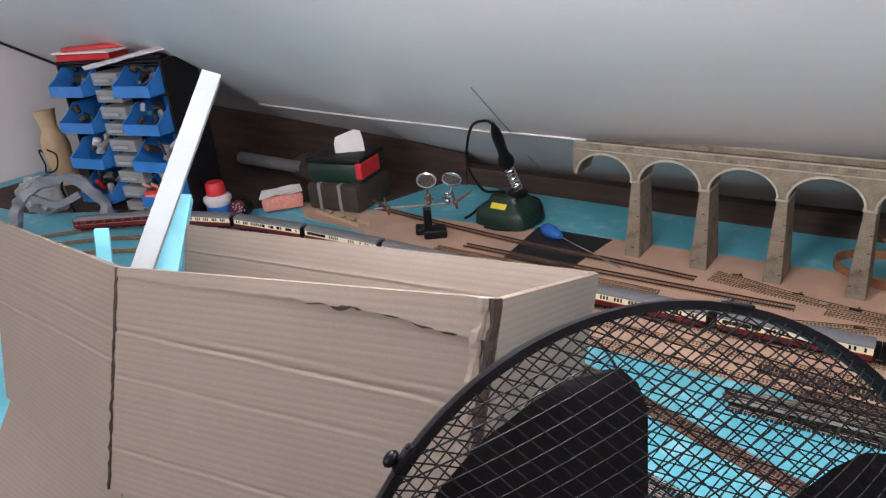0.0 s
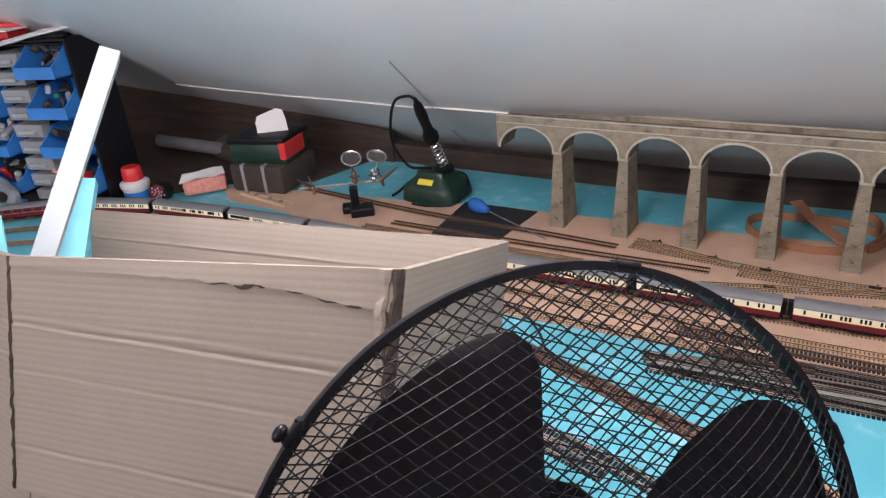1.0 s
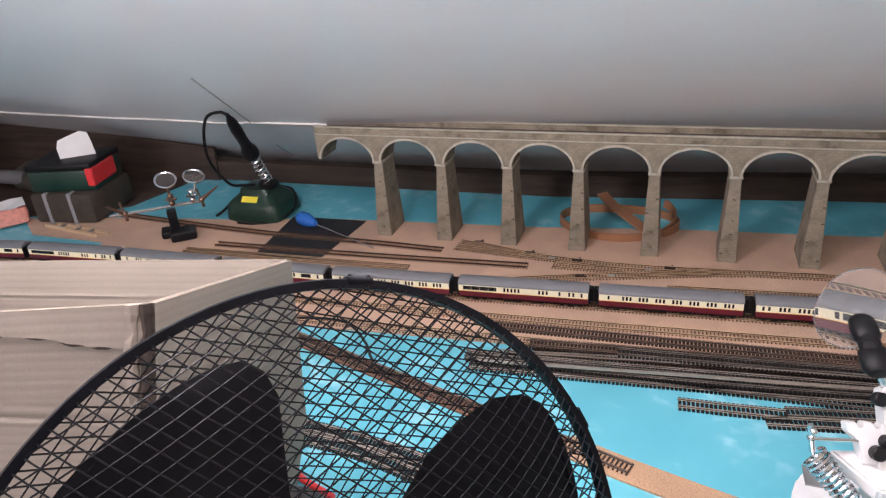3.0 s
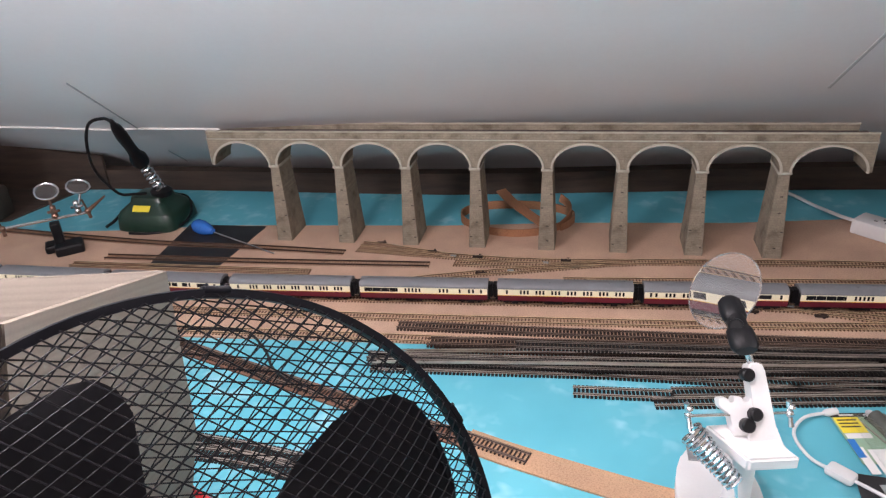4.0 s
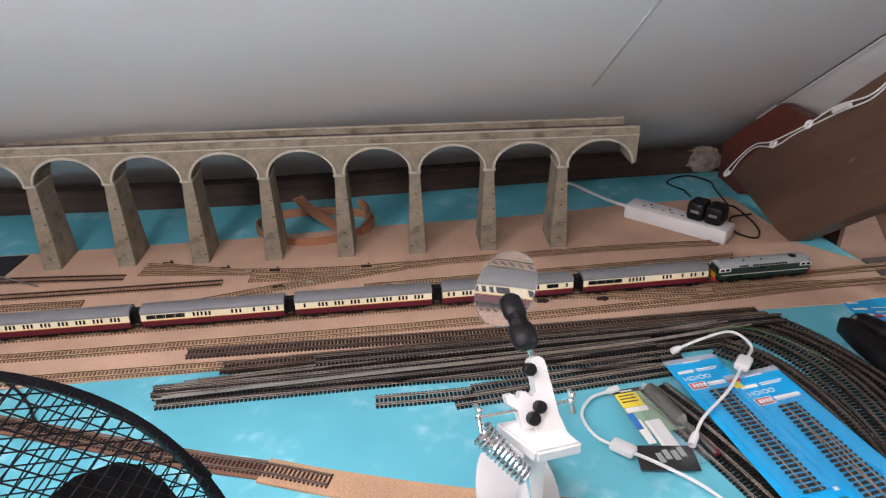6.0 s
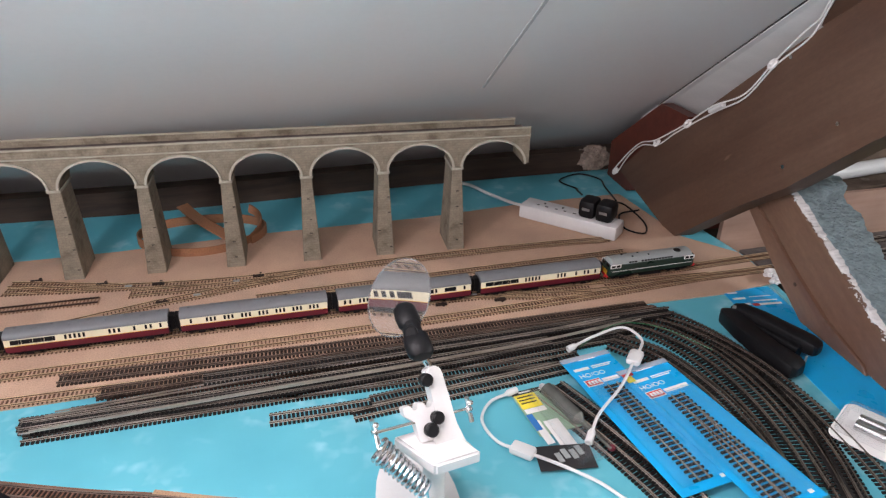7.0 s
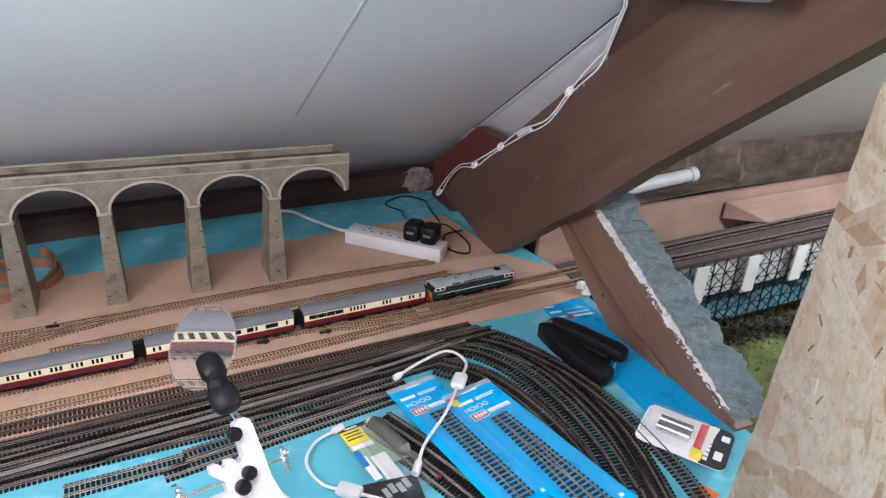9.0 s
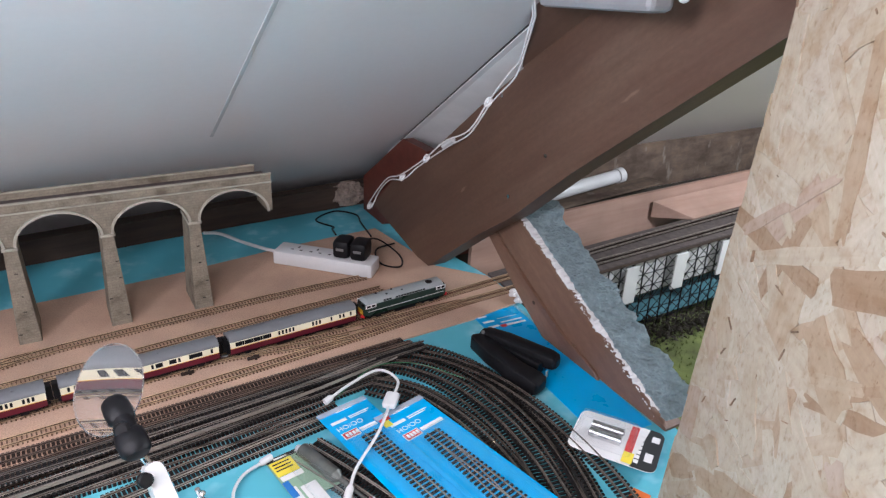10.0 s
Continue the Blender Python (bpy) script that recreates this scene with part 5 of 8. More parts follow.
# rough plaster skin on the strut's far side
bm = B()
rows, cols = 150, 26
for i in range(rows + 1):
    t = i / rows
    y, z = -0.246 - 0.463 * t, 0.226 - 0.219 * t
    reach = 0.068 + 0.06 * max(0.0, 0.25 - t) + 0.018 * noise.noise(Vector((t * 13, 4, 1))) + 0.008 * noise.noise(Vector((t * 41, 7, 1)))
    for j in range(cols + 1):
        u = j / cols
        off = reach * u + 0.005 * noise.noise(Vector((t * 22, u * 3, 5)))
        bm.verts.new((1.122 + 0.03 * u + 0.005 * noise.noise(Vector((t * 30, u * 7, 9))) + 0.004 * noise.noise(Vector((t * 90, u * 20, 3))) + 0.003 * noise.noise(Vector((t * 210, u * 45, 6))), y - off * 0.62, z + off * 0.62))
bm.verts.ensure_lookup_table()
w = cols + 1
for i in range(rows):
    for j in range(cols):
        a = i * w + j
        bm.faces.new((bm.verts[a], bm.verts[a + 1], bm.verts[a + w + 1], bm.verts[a + w]))
bmesh.ops.solidify(bm, geom=list(bm.faces), thickness=0.014)
part("plaster_skin", bm, M_FOAM, truss, "rough blue-grey painted plaster edge")
# ragged white tear along it
bm = B()
strip = []
for i in range(121):
    t = 0.06 + 0.90 * i / 120
    y, z = -0.246 - 0.463 * t, 0.226 - 0.219 * t
    wide = 0.0010 + 0.006 * max(0.0, noise.noise(Vector((t * 9, 3, 8)))) + 0.006 * max(0.0, noise.noise(Vector((t * 55, 1, 8)))) + 0.004 * max(0.0, noise.noise(Vector((t * 130, 4, 8)))) + (0.0015 if t < 0.45 else 0.0)
    shift = 0.004 * noise.noise(Vector((t * 33, 9, 2)))
    row = []
    for k, (d, x) in enumerate(((-0.3, 1.1165), (0.0, 1.1085), (0.5, 1.1075), (1.0, 1.113), (1.2, 1.123))):
        x = 1.123 - (1.123 - x) * min(1.0, wide / 0.004)
        o = shift + wide * d + 0.0012 * noise.noise(Vector((t * 140, k * 5, 1)))
        row.append(bm.verts.new((x + 0.0015 * noise.noise(Vector((t * 120, k * 3, 4))), y - o * 0.62, z + o * 0.62)))
    strip.append(row)
for p, q in zip(strip, strip[1:]):
    for k in range(4):
        bm.faces.new((p[k], p[k + 1], q[k + 1], q[k]))
part("torn_edge", bm, M_TORN, truss, "white torn plaster edge")
bm = B()
rp = random.Random(21)
for k in range(90):
    t = rp.uniform(0.1, 0.98)
    o = rp.gauss(0.002, 0.003)
    add_ball(bm, (1.1095, -0.246 - 0.463 * t - o * 0.62, 0.226 - 0.219 * t + o * 0.62), rp.uniform(0.0006, 0.0022), (0.6, rp.uniform(0.8, 2.0), 1), 6, 4)
part("plaster_grains", bm, M_TORN, truss, "white plaster grains along the torn edge", kind="stuff")
# strand board panel
bm = B()
add_box(bm, (0.0, 0, 0.6), (0.012, 0.9, 1.4))
osb = part("strand_board_panel", bm, M_OSB)
osb.matrix_world = Matrix.Translation((0.949, -0.854, -0.06)) @ Matrix.Rotation(radians(-28), 4, "Z") @ Matrix.Rotation(radians(1.1), 4, "Y") @ Matrix.Rotation(radians(1.2), 4, "X") @ Matrix.Translation((0.0, -0.45, -0.04))
tagged(osb, "upright pale strand board panel with rough flakes", "board", kind="structure")


def strands(name, count, small, material, label, seed):
    """Overlapping wood strands with ragged ends, pressed onto the board's face."""
    r = random.Random(seed)
    bm = B()
    uv = bm.loops.layers.uv.new("grain")
    for k in range(count):
        ln = r.uniform(0.003, 0.015) if small else r.uniform(0.06, 0.19)
        wd = r.uniform(0.0005, 0.0022) if small else r.uniform(0.012, 0.045)
        y, z = r.uniform(-0.30, 0.449), r.uniform(-0.06, 1.25)
        ang = r.gauss(0.75, 0.55) * r.choice((-1, 1))
        c, s = math.cos(ang), math.sin(ang)
        lift = (0.0026 if small else 0.0003) + 0.0000024 * k
        tilt, lean = r.uniform(-0.0002, 0.0002), r.uniform(-0.0002, 0.0002)
        prof = []
        m = 3 if small else 6
        for i in range(m):
            prof.append((-0.5 + i / (m - 1), 0.5 + r.uniform(-0.14, 0.06)))
        ends = [(0.5 + r.uniform(-0.02, 0.05), 0.25), (0.5 + r.uniform(-0.05, 0.03), -0.1), (0.5 + r.uniform(-0.02, 0.05), -0.3)]
        for i in range(m):
            ends.append((0.5 - i / (m - 1), -0.5 + r.uniform(-0.06, 0.14)))
        tail = [(-0.5 - r.uniform(-0.02, 0.05), -0.2), (-0.5 - r.uniform(-0.05, 0.03), 0.15)]
        pts = prof + ends + tail
        top, low, flat = [], [], []
        for u, v in pts:
            a, b = u * ln, v * wd * (1 - 0.25 * abs(u))
            yy, zz = min(y + a * c - b * s, 0.4499), z + a * s + b * c
            top.append(bm.verts.new((-0.006 - lift - tilt * u - lean * v, yy, zz)))
            low.append(bm.verts.new((-0.0062, yy, zz)))
            flat.append((a * 28 + k * 3.7, b * 420 + k * 1.3))
        n = len(pts)
        f = bm.faces.new(top)
        for loop, q in zip(f.loops, flat):
            loop[uv].uv = q
        for i in range(n):
            f = bm.faces.new((top[i], low[i], low[(i + 1) % n], top[(i + 1) % n]))
            for loop, q in zip(f.loops, (flat[i], flat[i], flat[(i + 1) % n], flat[(i + 1) % n])):
                loop[uv].uv = q
    return part(name, bm, material, osb, label, kind="stuff")


strands("strands", 800, False, M_OSB, "pressed pale wood strands", 11)
strands("slivers", 170, True, M_SLIVER, "short dark bark slivers", 12)


# ---- beyond the truss: the valley and trestle bridge ----
slab("ceiling_bay", [(1.12, 0.225, 0.142), (3.55, 0.245, 0.142), (3.55, -1.9, 1.472), (1.12, -1.9, 1.46)], 0.01, M_CEIL, "white lower ceiling panel beyond the truss", "ceiling")
bm = B()
add_sweep(bm, [(1.3, -0.03, 0.2985), (1.853, -0.080, 0.3295), (2.11, -0.10, 0.3415), (3.3, -0.19, 0.398)], rect(0.003, 0.003, -0.002), Vector((0, 0.53, 0.85)))
tagged(part("trim", bm, M_EDGE), "pale sealed joint along the ceiling beyond the truss", "trim", kind="structure")
slab("backdrop_timber", [(1.12, 0.205, -0.02), (3.55, 0.24, -0.02), (3.55, 0.24, 0.15), (1.12, 0.205, 0.135)][::-1], 0.02, M_CHIPB, "stained dark board along the back of the valley", "board")
slab("pale_plank", [(1.16, -0.045, -0.06), (3.55, 0.085, -0.06), (3.55, 0.085, 0.075), (1.16, -0.045, 0.075)][::-1], 0.012, M_PINKWOOD, "pale pinkish board standing behind the bridge tracks", "board")
slab("ledge", [(1.16, -0.03, -0.03), (3.55, 0.1, -0.03), (3.55, 0.235, -0.03), (1.16, 0.2, -0.03)], 0.012, M_EARTH, "dark ledge behind the pale board", "ledge")
bm = B()
quad = [(1.79, -0.018, 0.051), (1.895, -0.086, 0.006), (2.6, -0.030, 0.006), (2.6, 0.025, 0.051)]
hi = [bm.verts.new(p) for p in quad]
lo = [bm.verts.new((x, y, 0.001)) for x, y, z in quad]
bm.faces.new(hi)
bm.faces.new(lo[::-1])
for i in range(4):
    bm.faces.new((lo[i], lo[(i + 1) % 4], hi[(i + 1) % 4], hi[i]))
bmesh.ops.bevel(bm, geom=list(bm.edges), offset=0.0012, segments=1, affect="EDGES")
tagged(part("wooden_tray", bm, M_PINKWOOD), "pinkish sloping wooden tray beside the bridge tracks", "tray")
th = thing("drain_pipe", None, "short white plastic pipe lying against the dark board", "pipe")
bm = B()
add_rod(bm, (1.50, 0.168, 0.031), (1.845, 0.175, 0.061), 0.0205, 20)
part("pipe", bm, M_WHITE, th, smooth=True)
bm = B()
add_rod(bm, (1.828, 0.1746, 0.0595), (1.85, 0.175, 0.0615), 0.0235, 20)
part("collar", bm, M_WHITE, th, smooth=True)
slab("pipe_shelf", [(1.4, 0.13, -0.003), (2.0, 0.14, 0.028), (2.0, 0.204, 0.028), (1.4, 0.2, -0.003)][::-1], 0.006, M_CHIPB, "narrow dark batten under the white pipe", "batten")

# valley ground
def valley_z(x, y):
    z = -0.245 + 0.05 * noise.noise(Vector((x * 2.2, y * 2.2, 0))) + 0.014 * noise.noise(Vector((x * 9, y * 9, 3)))
    return z + 0.10 * max(0.0, (1.32 - x) / 0.17) + 0.05 * max(0, -0.35 - y) - 0.05 * max(0.0, 1 - abs(y + 0.14) / 0.18)


bm = B()
NX, NY = 44, 34
for i in range(NX + 1):
    for j in range(NY + 1):
        x = 1.15 + (3.55 - 1.15) * i / NX
        y = -1.3 + 1.5 * j / NY
        bm.verts.new((x, y, valley_z(x, y)))
bm.verts.ensure_lookup_table()
for i in range(NX):
    for j in range(NY):
        a = i * (NY + 1) + j
        bm.faces.new((bm.verts[a], bm.verts[a + NY + 1], bm.verts[a + NY + 2], bm.verts[a + 1]))
tagged(part("ground", bm, M_GRASS, smooth=True), "green static grass valley floor of the model landscape", "grass", kind="structure")
# grass tufts
bm = B()
rr = random.Random(5)
for k in range(2600):
    x, y = rr.uniform(1.2, 2.1), rr.uniform(-0.85, -0.25)
    z = valley_z(x, y)
    h, a = rr.uniform(0.005, 0.012), rr.uniform(0, 6.28)
    w = 0.0022
    p = Vector((x, y, z - 0.001))
    s = Vector((math.cos(a), math.sin(a), 0)) * w
    tip = p + Vector((rr.uniform(-0.004, 0.004), rr.uniform(-0.004, 0.004), h))
    bm.faces.new([bm.verts.new(q) for q in (p - s, p + s, tip)])
tagged(part("grass_tufts", bm, M_GRASS), "short green grass tufts on the valley floor", "grass", kind="stuff")
# dark scrub below the bridge
bm = B()
for k in range(5200):
    x, y = rr.uniform(1.38, 2.3), rr.triangular(-0.31, -0.19, -0.23)
    p = Vector((x, y, valley_z(x, y) + rr.random() ** 2 * 0.055))
    a, b = [Vector((rr.uniform(-1, 1), rr.uniform(-1, 1), rr.uniform(-1, 1))) * rr.uniform(0.005, 0.013) for _ in (0, 1)]
    bm.faces.new([bm.verts.new(q) for q in (p, p + a, p + b)])
tagged(part("dark_scrub", bm, M_EARTH), "dark twiggy scrub along the foot of the bridge", "scrub", kind="stuff")
bm = B()
add_prism(bm, [(1.5, -0.19), (2.4, -0.17), (3.4, -0.1), (3.4, 0.0), (2.4, -0.05), (1.5, -0.09)], -0.215, -0.212)
tagged(part("water", bm, M_WATER), "pale blue painted river under the bridge", "water", kind="structure")
slab("valley_back", [(1.17, -0.03, -0.3), (3.55, 0.10, -0.3), (3.55, 0.10, -0.035), (1.17, -0.03, -0.035)][::-1], 0.01, M_EARTH, "dark bank behind the bridge", "bank")


def trestle_bridge():
    th = thing("trestle_bridge", None, "double-track model bridge on black trestles with white piers", "model bridge")
    bm = B()
    near, far = [(1.16, -0.245), (1.41, -0.222), (1.93, -0.198), (3.5, -0.105)], [(1.16, -0.12), (1.6, -0.088), (2.0, -0.062), (3.5, 0.03)]
    add_prism(bm, near + far[::-1], -0.012, 0.0)
    part("deck", bm, M_BALLAST, th, "grey-brown ballasted deck")
    bm = B()
    add_sweep(bm, [Vector((x, y - 0.002, 0)) for x, y in spline_xy(near)], rect(0.004, 0.007, -0.009), Vector((0, 0, 1)))
    part("girder", bm, M_OLDWOOD, th)

    def edge(x):
        for (a, b), (c, d) in zip(near, near[1:]):
            if a <= x <= c:
                return b + (d - b) * (x - a) / (c - a)
        return near[-1][1]
    for x in (1.345, 1.528, 1.714, 1.903, 2.09, 2.28, 2.47):
        bm = B()
        add_box(bm, (x, edge(x) - 0.006, -0.066), (0.044, 0.006, 0.104), bev=0.0015)
        part("white_pier", bm, M_WHITE, th, "flat white pier")
    # black trestle legs and braces in front of a pale sheet
    def member(name, a, b, r):
        bm = B()
        add_rod(bm, a, b, r, 5)
        part(name, bm, M_BLACK, th)

    for k in range(24):
        x = 1.37 + k * 0.042
        y = edge(x)
        low = -0.22
        member("trestle_leg", (x - 0.008, y - 0.012, low), (x, y + 0.004, -0.012), 0.0019)
        member("trestle_leg", (x + 0.008, y + 0.10, low), (x, y + 0.085, -0.012), 0.0019)
        for q in range(5):
            z0, z1 = -0.012 - q * 0.036, -0.012 - (q + 1) * 0.036
            member("brace", (x, y + 0.002 - q * 0.003, z0), (x + 0.042, y + 0.002 - (q + 1) * 0.003, z1), 0.0012)
            member("brace", (x + 0.042, y + 0.002 - q * 0.003, z0), (x, y + 0.002 - (q + 1) * 0.003, z1), 0.0012)
            member("brace", (x, y - q * 0.003, z1), (x + 0.042, y - q * 0.003, z1), 0.0012)
    bm = B()
    add_prism(bm, [(1.36, edge(1.36) + 0.014), (2.6, edge(2.6) + 0.014), (2.6, edge(2.6) + 0.018), (1.36, edge(1.36) + 0.018)], -0.118, -0.013)
    part("white_backing", bm, M_WHITE, th, "white sheet behind the trestles")
    return th


def spline_xy(pts):
    return [(p.x, p.y) for p in spline(pts, 6)]


trestle_bridge()

# clutter seen under the rafter
bm = B()
add_box(bm, (1.19, 0.03, 0.01), (0.05, 0.012, 0.07), Matrix(), 0.002)
tagged(part("red_offcut", bm, M_REDWOOD), "red-brown board offcut standing behind the truss", "board offcut")
bm = B()
add_box(bm, (0, 0, 0.028), (0.05, 0.016, 0.075), pose(1.255, 0.04, -0.003, 0, 12, 20), 0.002)
tagged(part("plaster_offcut", bm, M_FOAM), "blue-grey painted plaster offcut with torn edge", "offcut")
bm = B()
add_box(bm, (0, 0, 0.02), (0.026, 0.012, 0.05), pose(1.30, 0.0, -0.003, 0, 6, 10), 0.002)
tagged(part("wood_offcut", bm, M_TAN), "pale wood offcut beside the tracks", "offcut")
bm = B()
for k in range(26):
    add_ball(bm, (1.148 + rr.uniform(-0.012, 0.012), -0.252 + rr.uniform(-0.03, 0.02), 0.004 + rr.uniform(0, 0.02)), rr.uniform(0.003, 0.008), (1, 1, 0.8), 6, 4)
tagged(part("plaster_crumbs", bm, M_TORN), "white plaster crumbs at the foot of the strut", "plaster")

bm = B()
add_ball(bm, (0, 0, 0), 1.0, (1, 1, 1), 40, 24)
for v in bm.verts:
    n = v.co.normalized()
    k = 1 + 0.30 * noise.noise(n * 2.6) + 0.16 * noise.noise(n * 7.0) + 0.07 * noise.noise(n * 18.0)
    v.co = Vector((1.035 + 0.048 * n.x * k, 0.412 + 0.022 * n.y * k, max(0.0, 0.030 + 0.036 * n.z * k)))
tagged(part("plaster_patch", bm, M_PLASTER), "pinkish broken plaster on the timber wall plate", "plaster")

# cord tied along the rafter
CORD = [(0.288, 0.039), (0.24, 0.1), (0.174, 0.152), (0.102, 0.18), (0.041, 0.224), (-0.011, 0.26), (-0.098, 0.318), (-0.181, 0.365), (-0.237, 0.436), (-0.297, 0.493), (-0.327, 0.522)]
th = thing("tied_cord", None, "twisted pale cord knotted along the brown rafter", "cord")
for s in (-1, 1):
    bm = B()
    pts = spline([(1.044 - 0.003 * s + 0.003 * math.sin(i * 1.7), y + 0.004 * s * math.cos(i * 2.1), z + 0.004 * s) for i, (y, z) in enumerate(CORD)], 8)
    add_tube(bm, pts + [Vector((0.985, -0.425 + 0.003 * s, 0.612)), Vector((0.962, -0.447 + 0.003 * s, 0.645))], 0.0017, 7)
    part("strand", bm, M_PAPER, th, smooth=True)
for y, z in (CORD[0], CORD[3], CORD[5], CORD[8]):
    bm = B()
    add_tube(bm, [Vector((1.043 + 0.004 * math.sin(a), y + 0.0065 * math.cos(a), z + 0.0065 * math.sin(a))) for a in [2 * math.pi * i / 12 for i in range(12)]], 0.0036, 7, True)
    part("knot", bm, M_PAPER, th, smooth=True)
bm = B()
add_rod(bm, (1.041, -0.085, 0.309), (1.041, -0.125, 0.334), 0.0055, 8)
part("connector", bm, M_WHITE, th)
th = thing("grey_tray", None, "pale grey plastic tray fixed across the rafter", "tray")
bm = B()
add_box(bm, (0, 0, 0.02), (0.04, 0.21, 0.04), None, 0.008)
part("tray", bm, M_TUBEG, th)
th.matrix_world = pose(0.955, -0.598, 0.640, -4, 0, 0)
th2 = thing("screw_hook", None, "small white clip beside the grey tray", "clip")
bm = B()
add_ball(bm, (0.955, -0.73, 0.668), 0.007, (1, 1, 1), 8, 6)
part("clip", bm, M_WHITE, th2)

# ---- things on the board, centre ----
bm = B()
add_prism(bm, [(-0.828, 0.056), (-0.620, 0.060), (-0.640, -0.160), (-0.807, -0.168)][::-1], 0.0002, 0.0022)
tagged(part("black_mat", bm, M_MAT), "thin black mat lying on the cork", "mat")

# cork roll
th = thing("cork_roll", Matrix.Translation((-0.005, 0.140, -0.003)), "loosely curled brown cork strip standing on edge", "cork strip")
bm = B()
pts = []
for i in range(70):
    a = -0.6 + i / 69 * 7.6
    r = 0.138 - 0.010 * i / 69 + 0.006 * math.sin(3 * a)
    pts.append(Vector((r * math.cos(a), r * 0.64 * math.sin(a), 0.0 if i < 58 else 0.003 * (i - 58))))
add_sweep(bm, pts, rect(0.0035, 0.021), Vector((0, 0, 1)))
part("coil", bm, M_CORK2, th)
bm = B()
add_sweep(bm, spline([(0.075, -0.050, 0.014), (0.035, -0.01, 0.022), (-0.01, 0.035, 0.034), (-0.045, 0.075, 0.050)], 8), rect(0.028, 0.0035), Vector((0, 0, 1)))
part("loose_end", bm, M_CORK2, th)

# screwdriver
th = thing("screwdriver", None, "screwdriver with blue handle lying across the black mat", "screwdriver")
a, b = Vector((-0.790, 0.024, 0.0135)), Vector((-0.533, -0.088, 0.0045))
d = (b - a).normalized()
bm = B()
add_lathe(bm, [(0, -0.006), (0.011, -0.004), (0.0175, 0.008), (0.0185, 0.026), (0.015, 0.044), (0.0105, 0.058), (0.007, 0.066), (0, 0.066)], 14, axis(a + Vector((0, 0, 0.003)), b))
part("handle", bm, M_SDBLUE, th, "blue plastic handle", True)
bm = B()
add_rod(bm, a + d * 0.064, b, 0.0026, 10, 0.002)
part("shaft", bm, M_CHROME, th, smooth=True)

# diagonal cork road with track
th = thing("cork_road", None, "narrow brown cork strip laid diagonally across the blue board", "cork strip")
ROAD = [(-0.62, -0.43), (-0.4, -0.50), (-0.11, -0.592), (0.0, -0.622), (0.092, -0.652), (0.25, -0.694), (0.46, -0.738)]
bm = B()
add_sweep(bm, spline(ROAD[3:], 8), rect(0.044, 0.0032, -0.0028), Vector((0, 0, 1)))
part("strip", bm, M_CORK3, th)
bm = B()
add_sweep(bm, spline(ROAD[:4], 8), rect(0.034, 0.0032, -0.0028), Vector((0, 0, 1)))
part("strip", bm, M_CORKD, th, "darkened cork under the branch track")
track("branch_track", ROAD[:5], "branch track with brown sleepers on the cork strip", M_RAILB, M_SLEEPD, z=0.0006, group="laid tracks")
# black pieces seen below the fan
track("loose_track", [(-0.46, -0.672), (-0.3, -0.684), (-0.15, -0.712), (-0.05, -0.75)], "loose black track length on the blue board", M_RAILW, M_SLEEPB, -0.003, "loose tracks", wide=0.0043, length=0.030)
track("loose_track", [(-0.44, -0.70), (-0.3, -0.706), (-0.17, -0.735)], "loose black track length on the blue board", M_RAILW, M_SLEEPB, -0.003, "loose tracks", wide=0.0043, length=0.030)
th = thing("black_cable", None, "thin black cable trailing over the blue board", "cable")
bm = B()
add_tube(bm, spline([(-0.72, -0.56, 0.0), (-0.657, -0.462, 0.001), (-0.59, -0.411, 0.003), (-0.50, -0.392, 0.004), (-0.444, -0.402, 0.003), (-0.39, -0.45, 0.0), (-0.357, -0.496, 0.002), (-0.31, -0.533, 0.004), (-0.27, -0.55, 0.002)], 8), 0.0026, 7)
part("cable", bm, M_BLACK, th, smooth=True)
th = thing("pliers", None, "small pliers with red handles and black jaws", "pliers")
bm = B()
for s in (-1, 1):
    add_tube(bm, spline([(-0.36, -0.772 + s * 0.004, 0.003), (-0.33, -0.796 + s * 0.012, 0.004), (-0.28, -0.815 + s * 0.014, 0.004)], 8), 0.005, 8)
part("handles", bm, M_RED, th, smooth=True)
bm = B()
add_rod(bm, (-0.36, -0.772, 0.004), (-0.395, -0.74, 0.004), 0.009, 8, 0.003)
part("jaws", bm, M_BLACK, th)

# loose track bundle
LOOSE = [((-0.175, -0.343), (0.35, -0.325), (0.845, -0.300), 0.0), ((-0.11, -0.386), (0.35, -0.352), (0.865, -0.322), -0.003), ((-0.09, -0.412), (0.4, -0.372), (0.80, -0.340), 0.003), ((-0.10, -0.398), (0.4, -0.362), (0.845, -0.334), 0.0085), ((-0.205, -0.437), (0.3, -0.407), (0.70, -0.372), -0.003), ((-0.19, -0.468), (0.3, -0.432), (0.78, -0.380), -0.003), ((-0.18, -0.455), (0.32, -0.420), (0.79, -0.366), 0.003), ((0.149, -0.492), (0.22, -0.489), (0.30, -0.484), -0.003), ((0.27, -0.505), (0.45, -0.478), (0.63, -0.452), -0.003), ((0.3, -0.478), (0.5, -0.448), (0.66, -0.424), -0.003), ((0.05, -0.40), (0.45, -0.375), (0.87, -0.345), 0.0135), ((-0.15, -0.362), (0.36, -0.338), (0.86, -0.311), -0.003), ((-0.187, -0.444), (0.3, -0.420), (0.75, -0.376), -0.0008), ((-0.14, -0.425), (0.33, -0.392), (0.83, -0.352), -0.003), ((0.02, -0.385), (0.42, -0.362), (0.855, -0.328), 0.006), ((-0.19, -0.458), (0.2, -0.441), (0.62, -0.430), -0.003), ((-0.195, -0.452), (0.12, -0.428), (0.62, -0.385), 0.0055), ((-0.2, -0.446), (0.2, -0.416), (0.72, -0.374), -0.0018)]
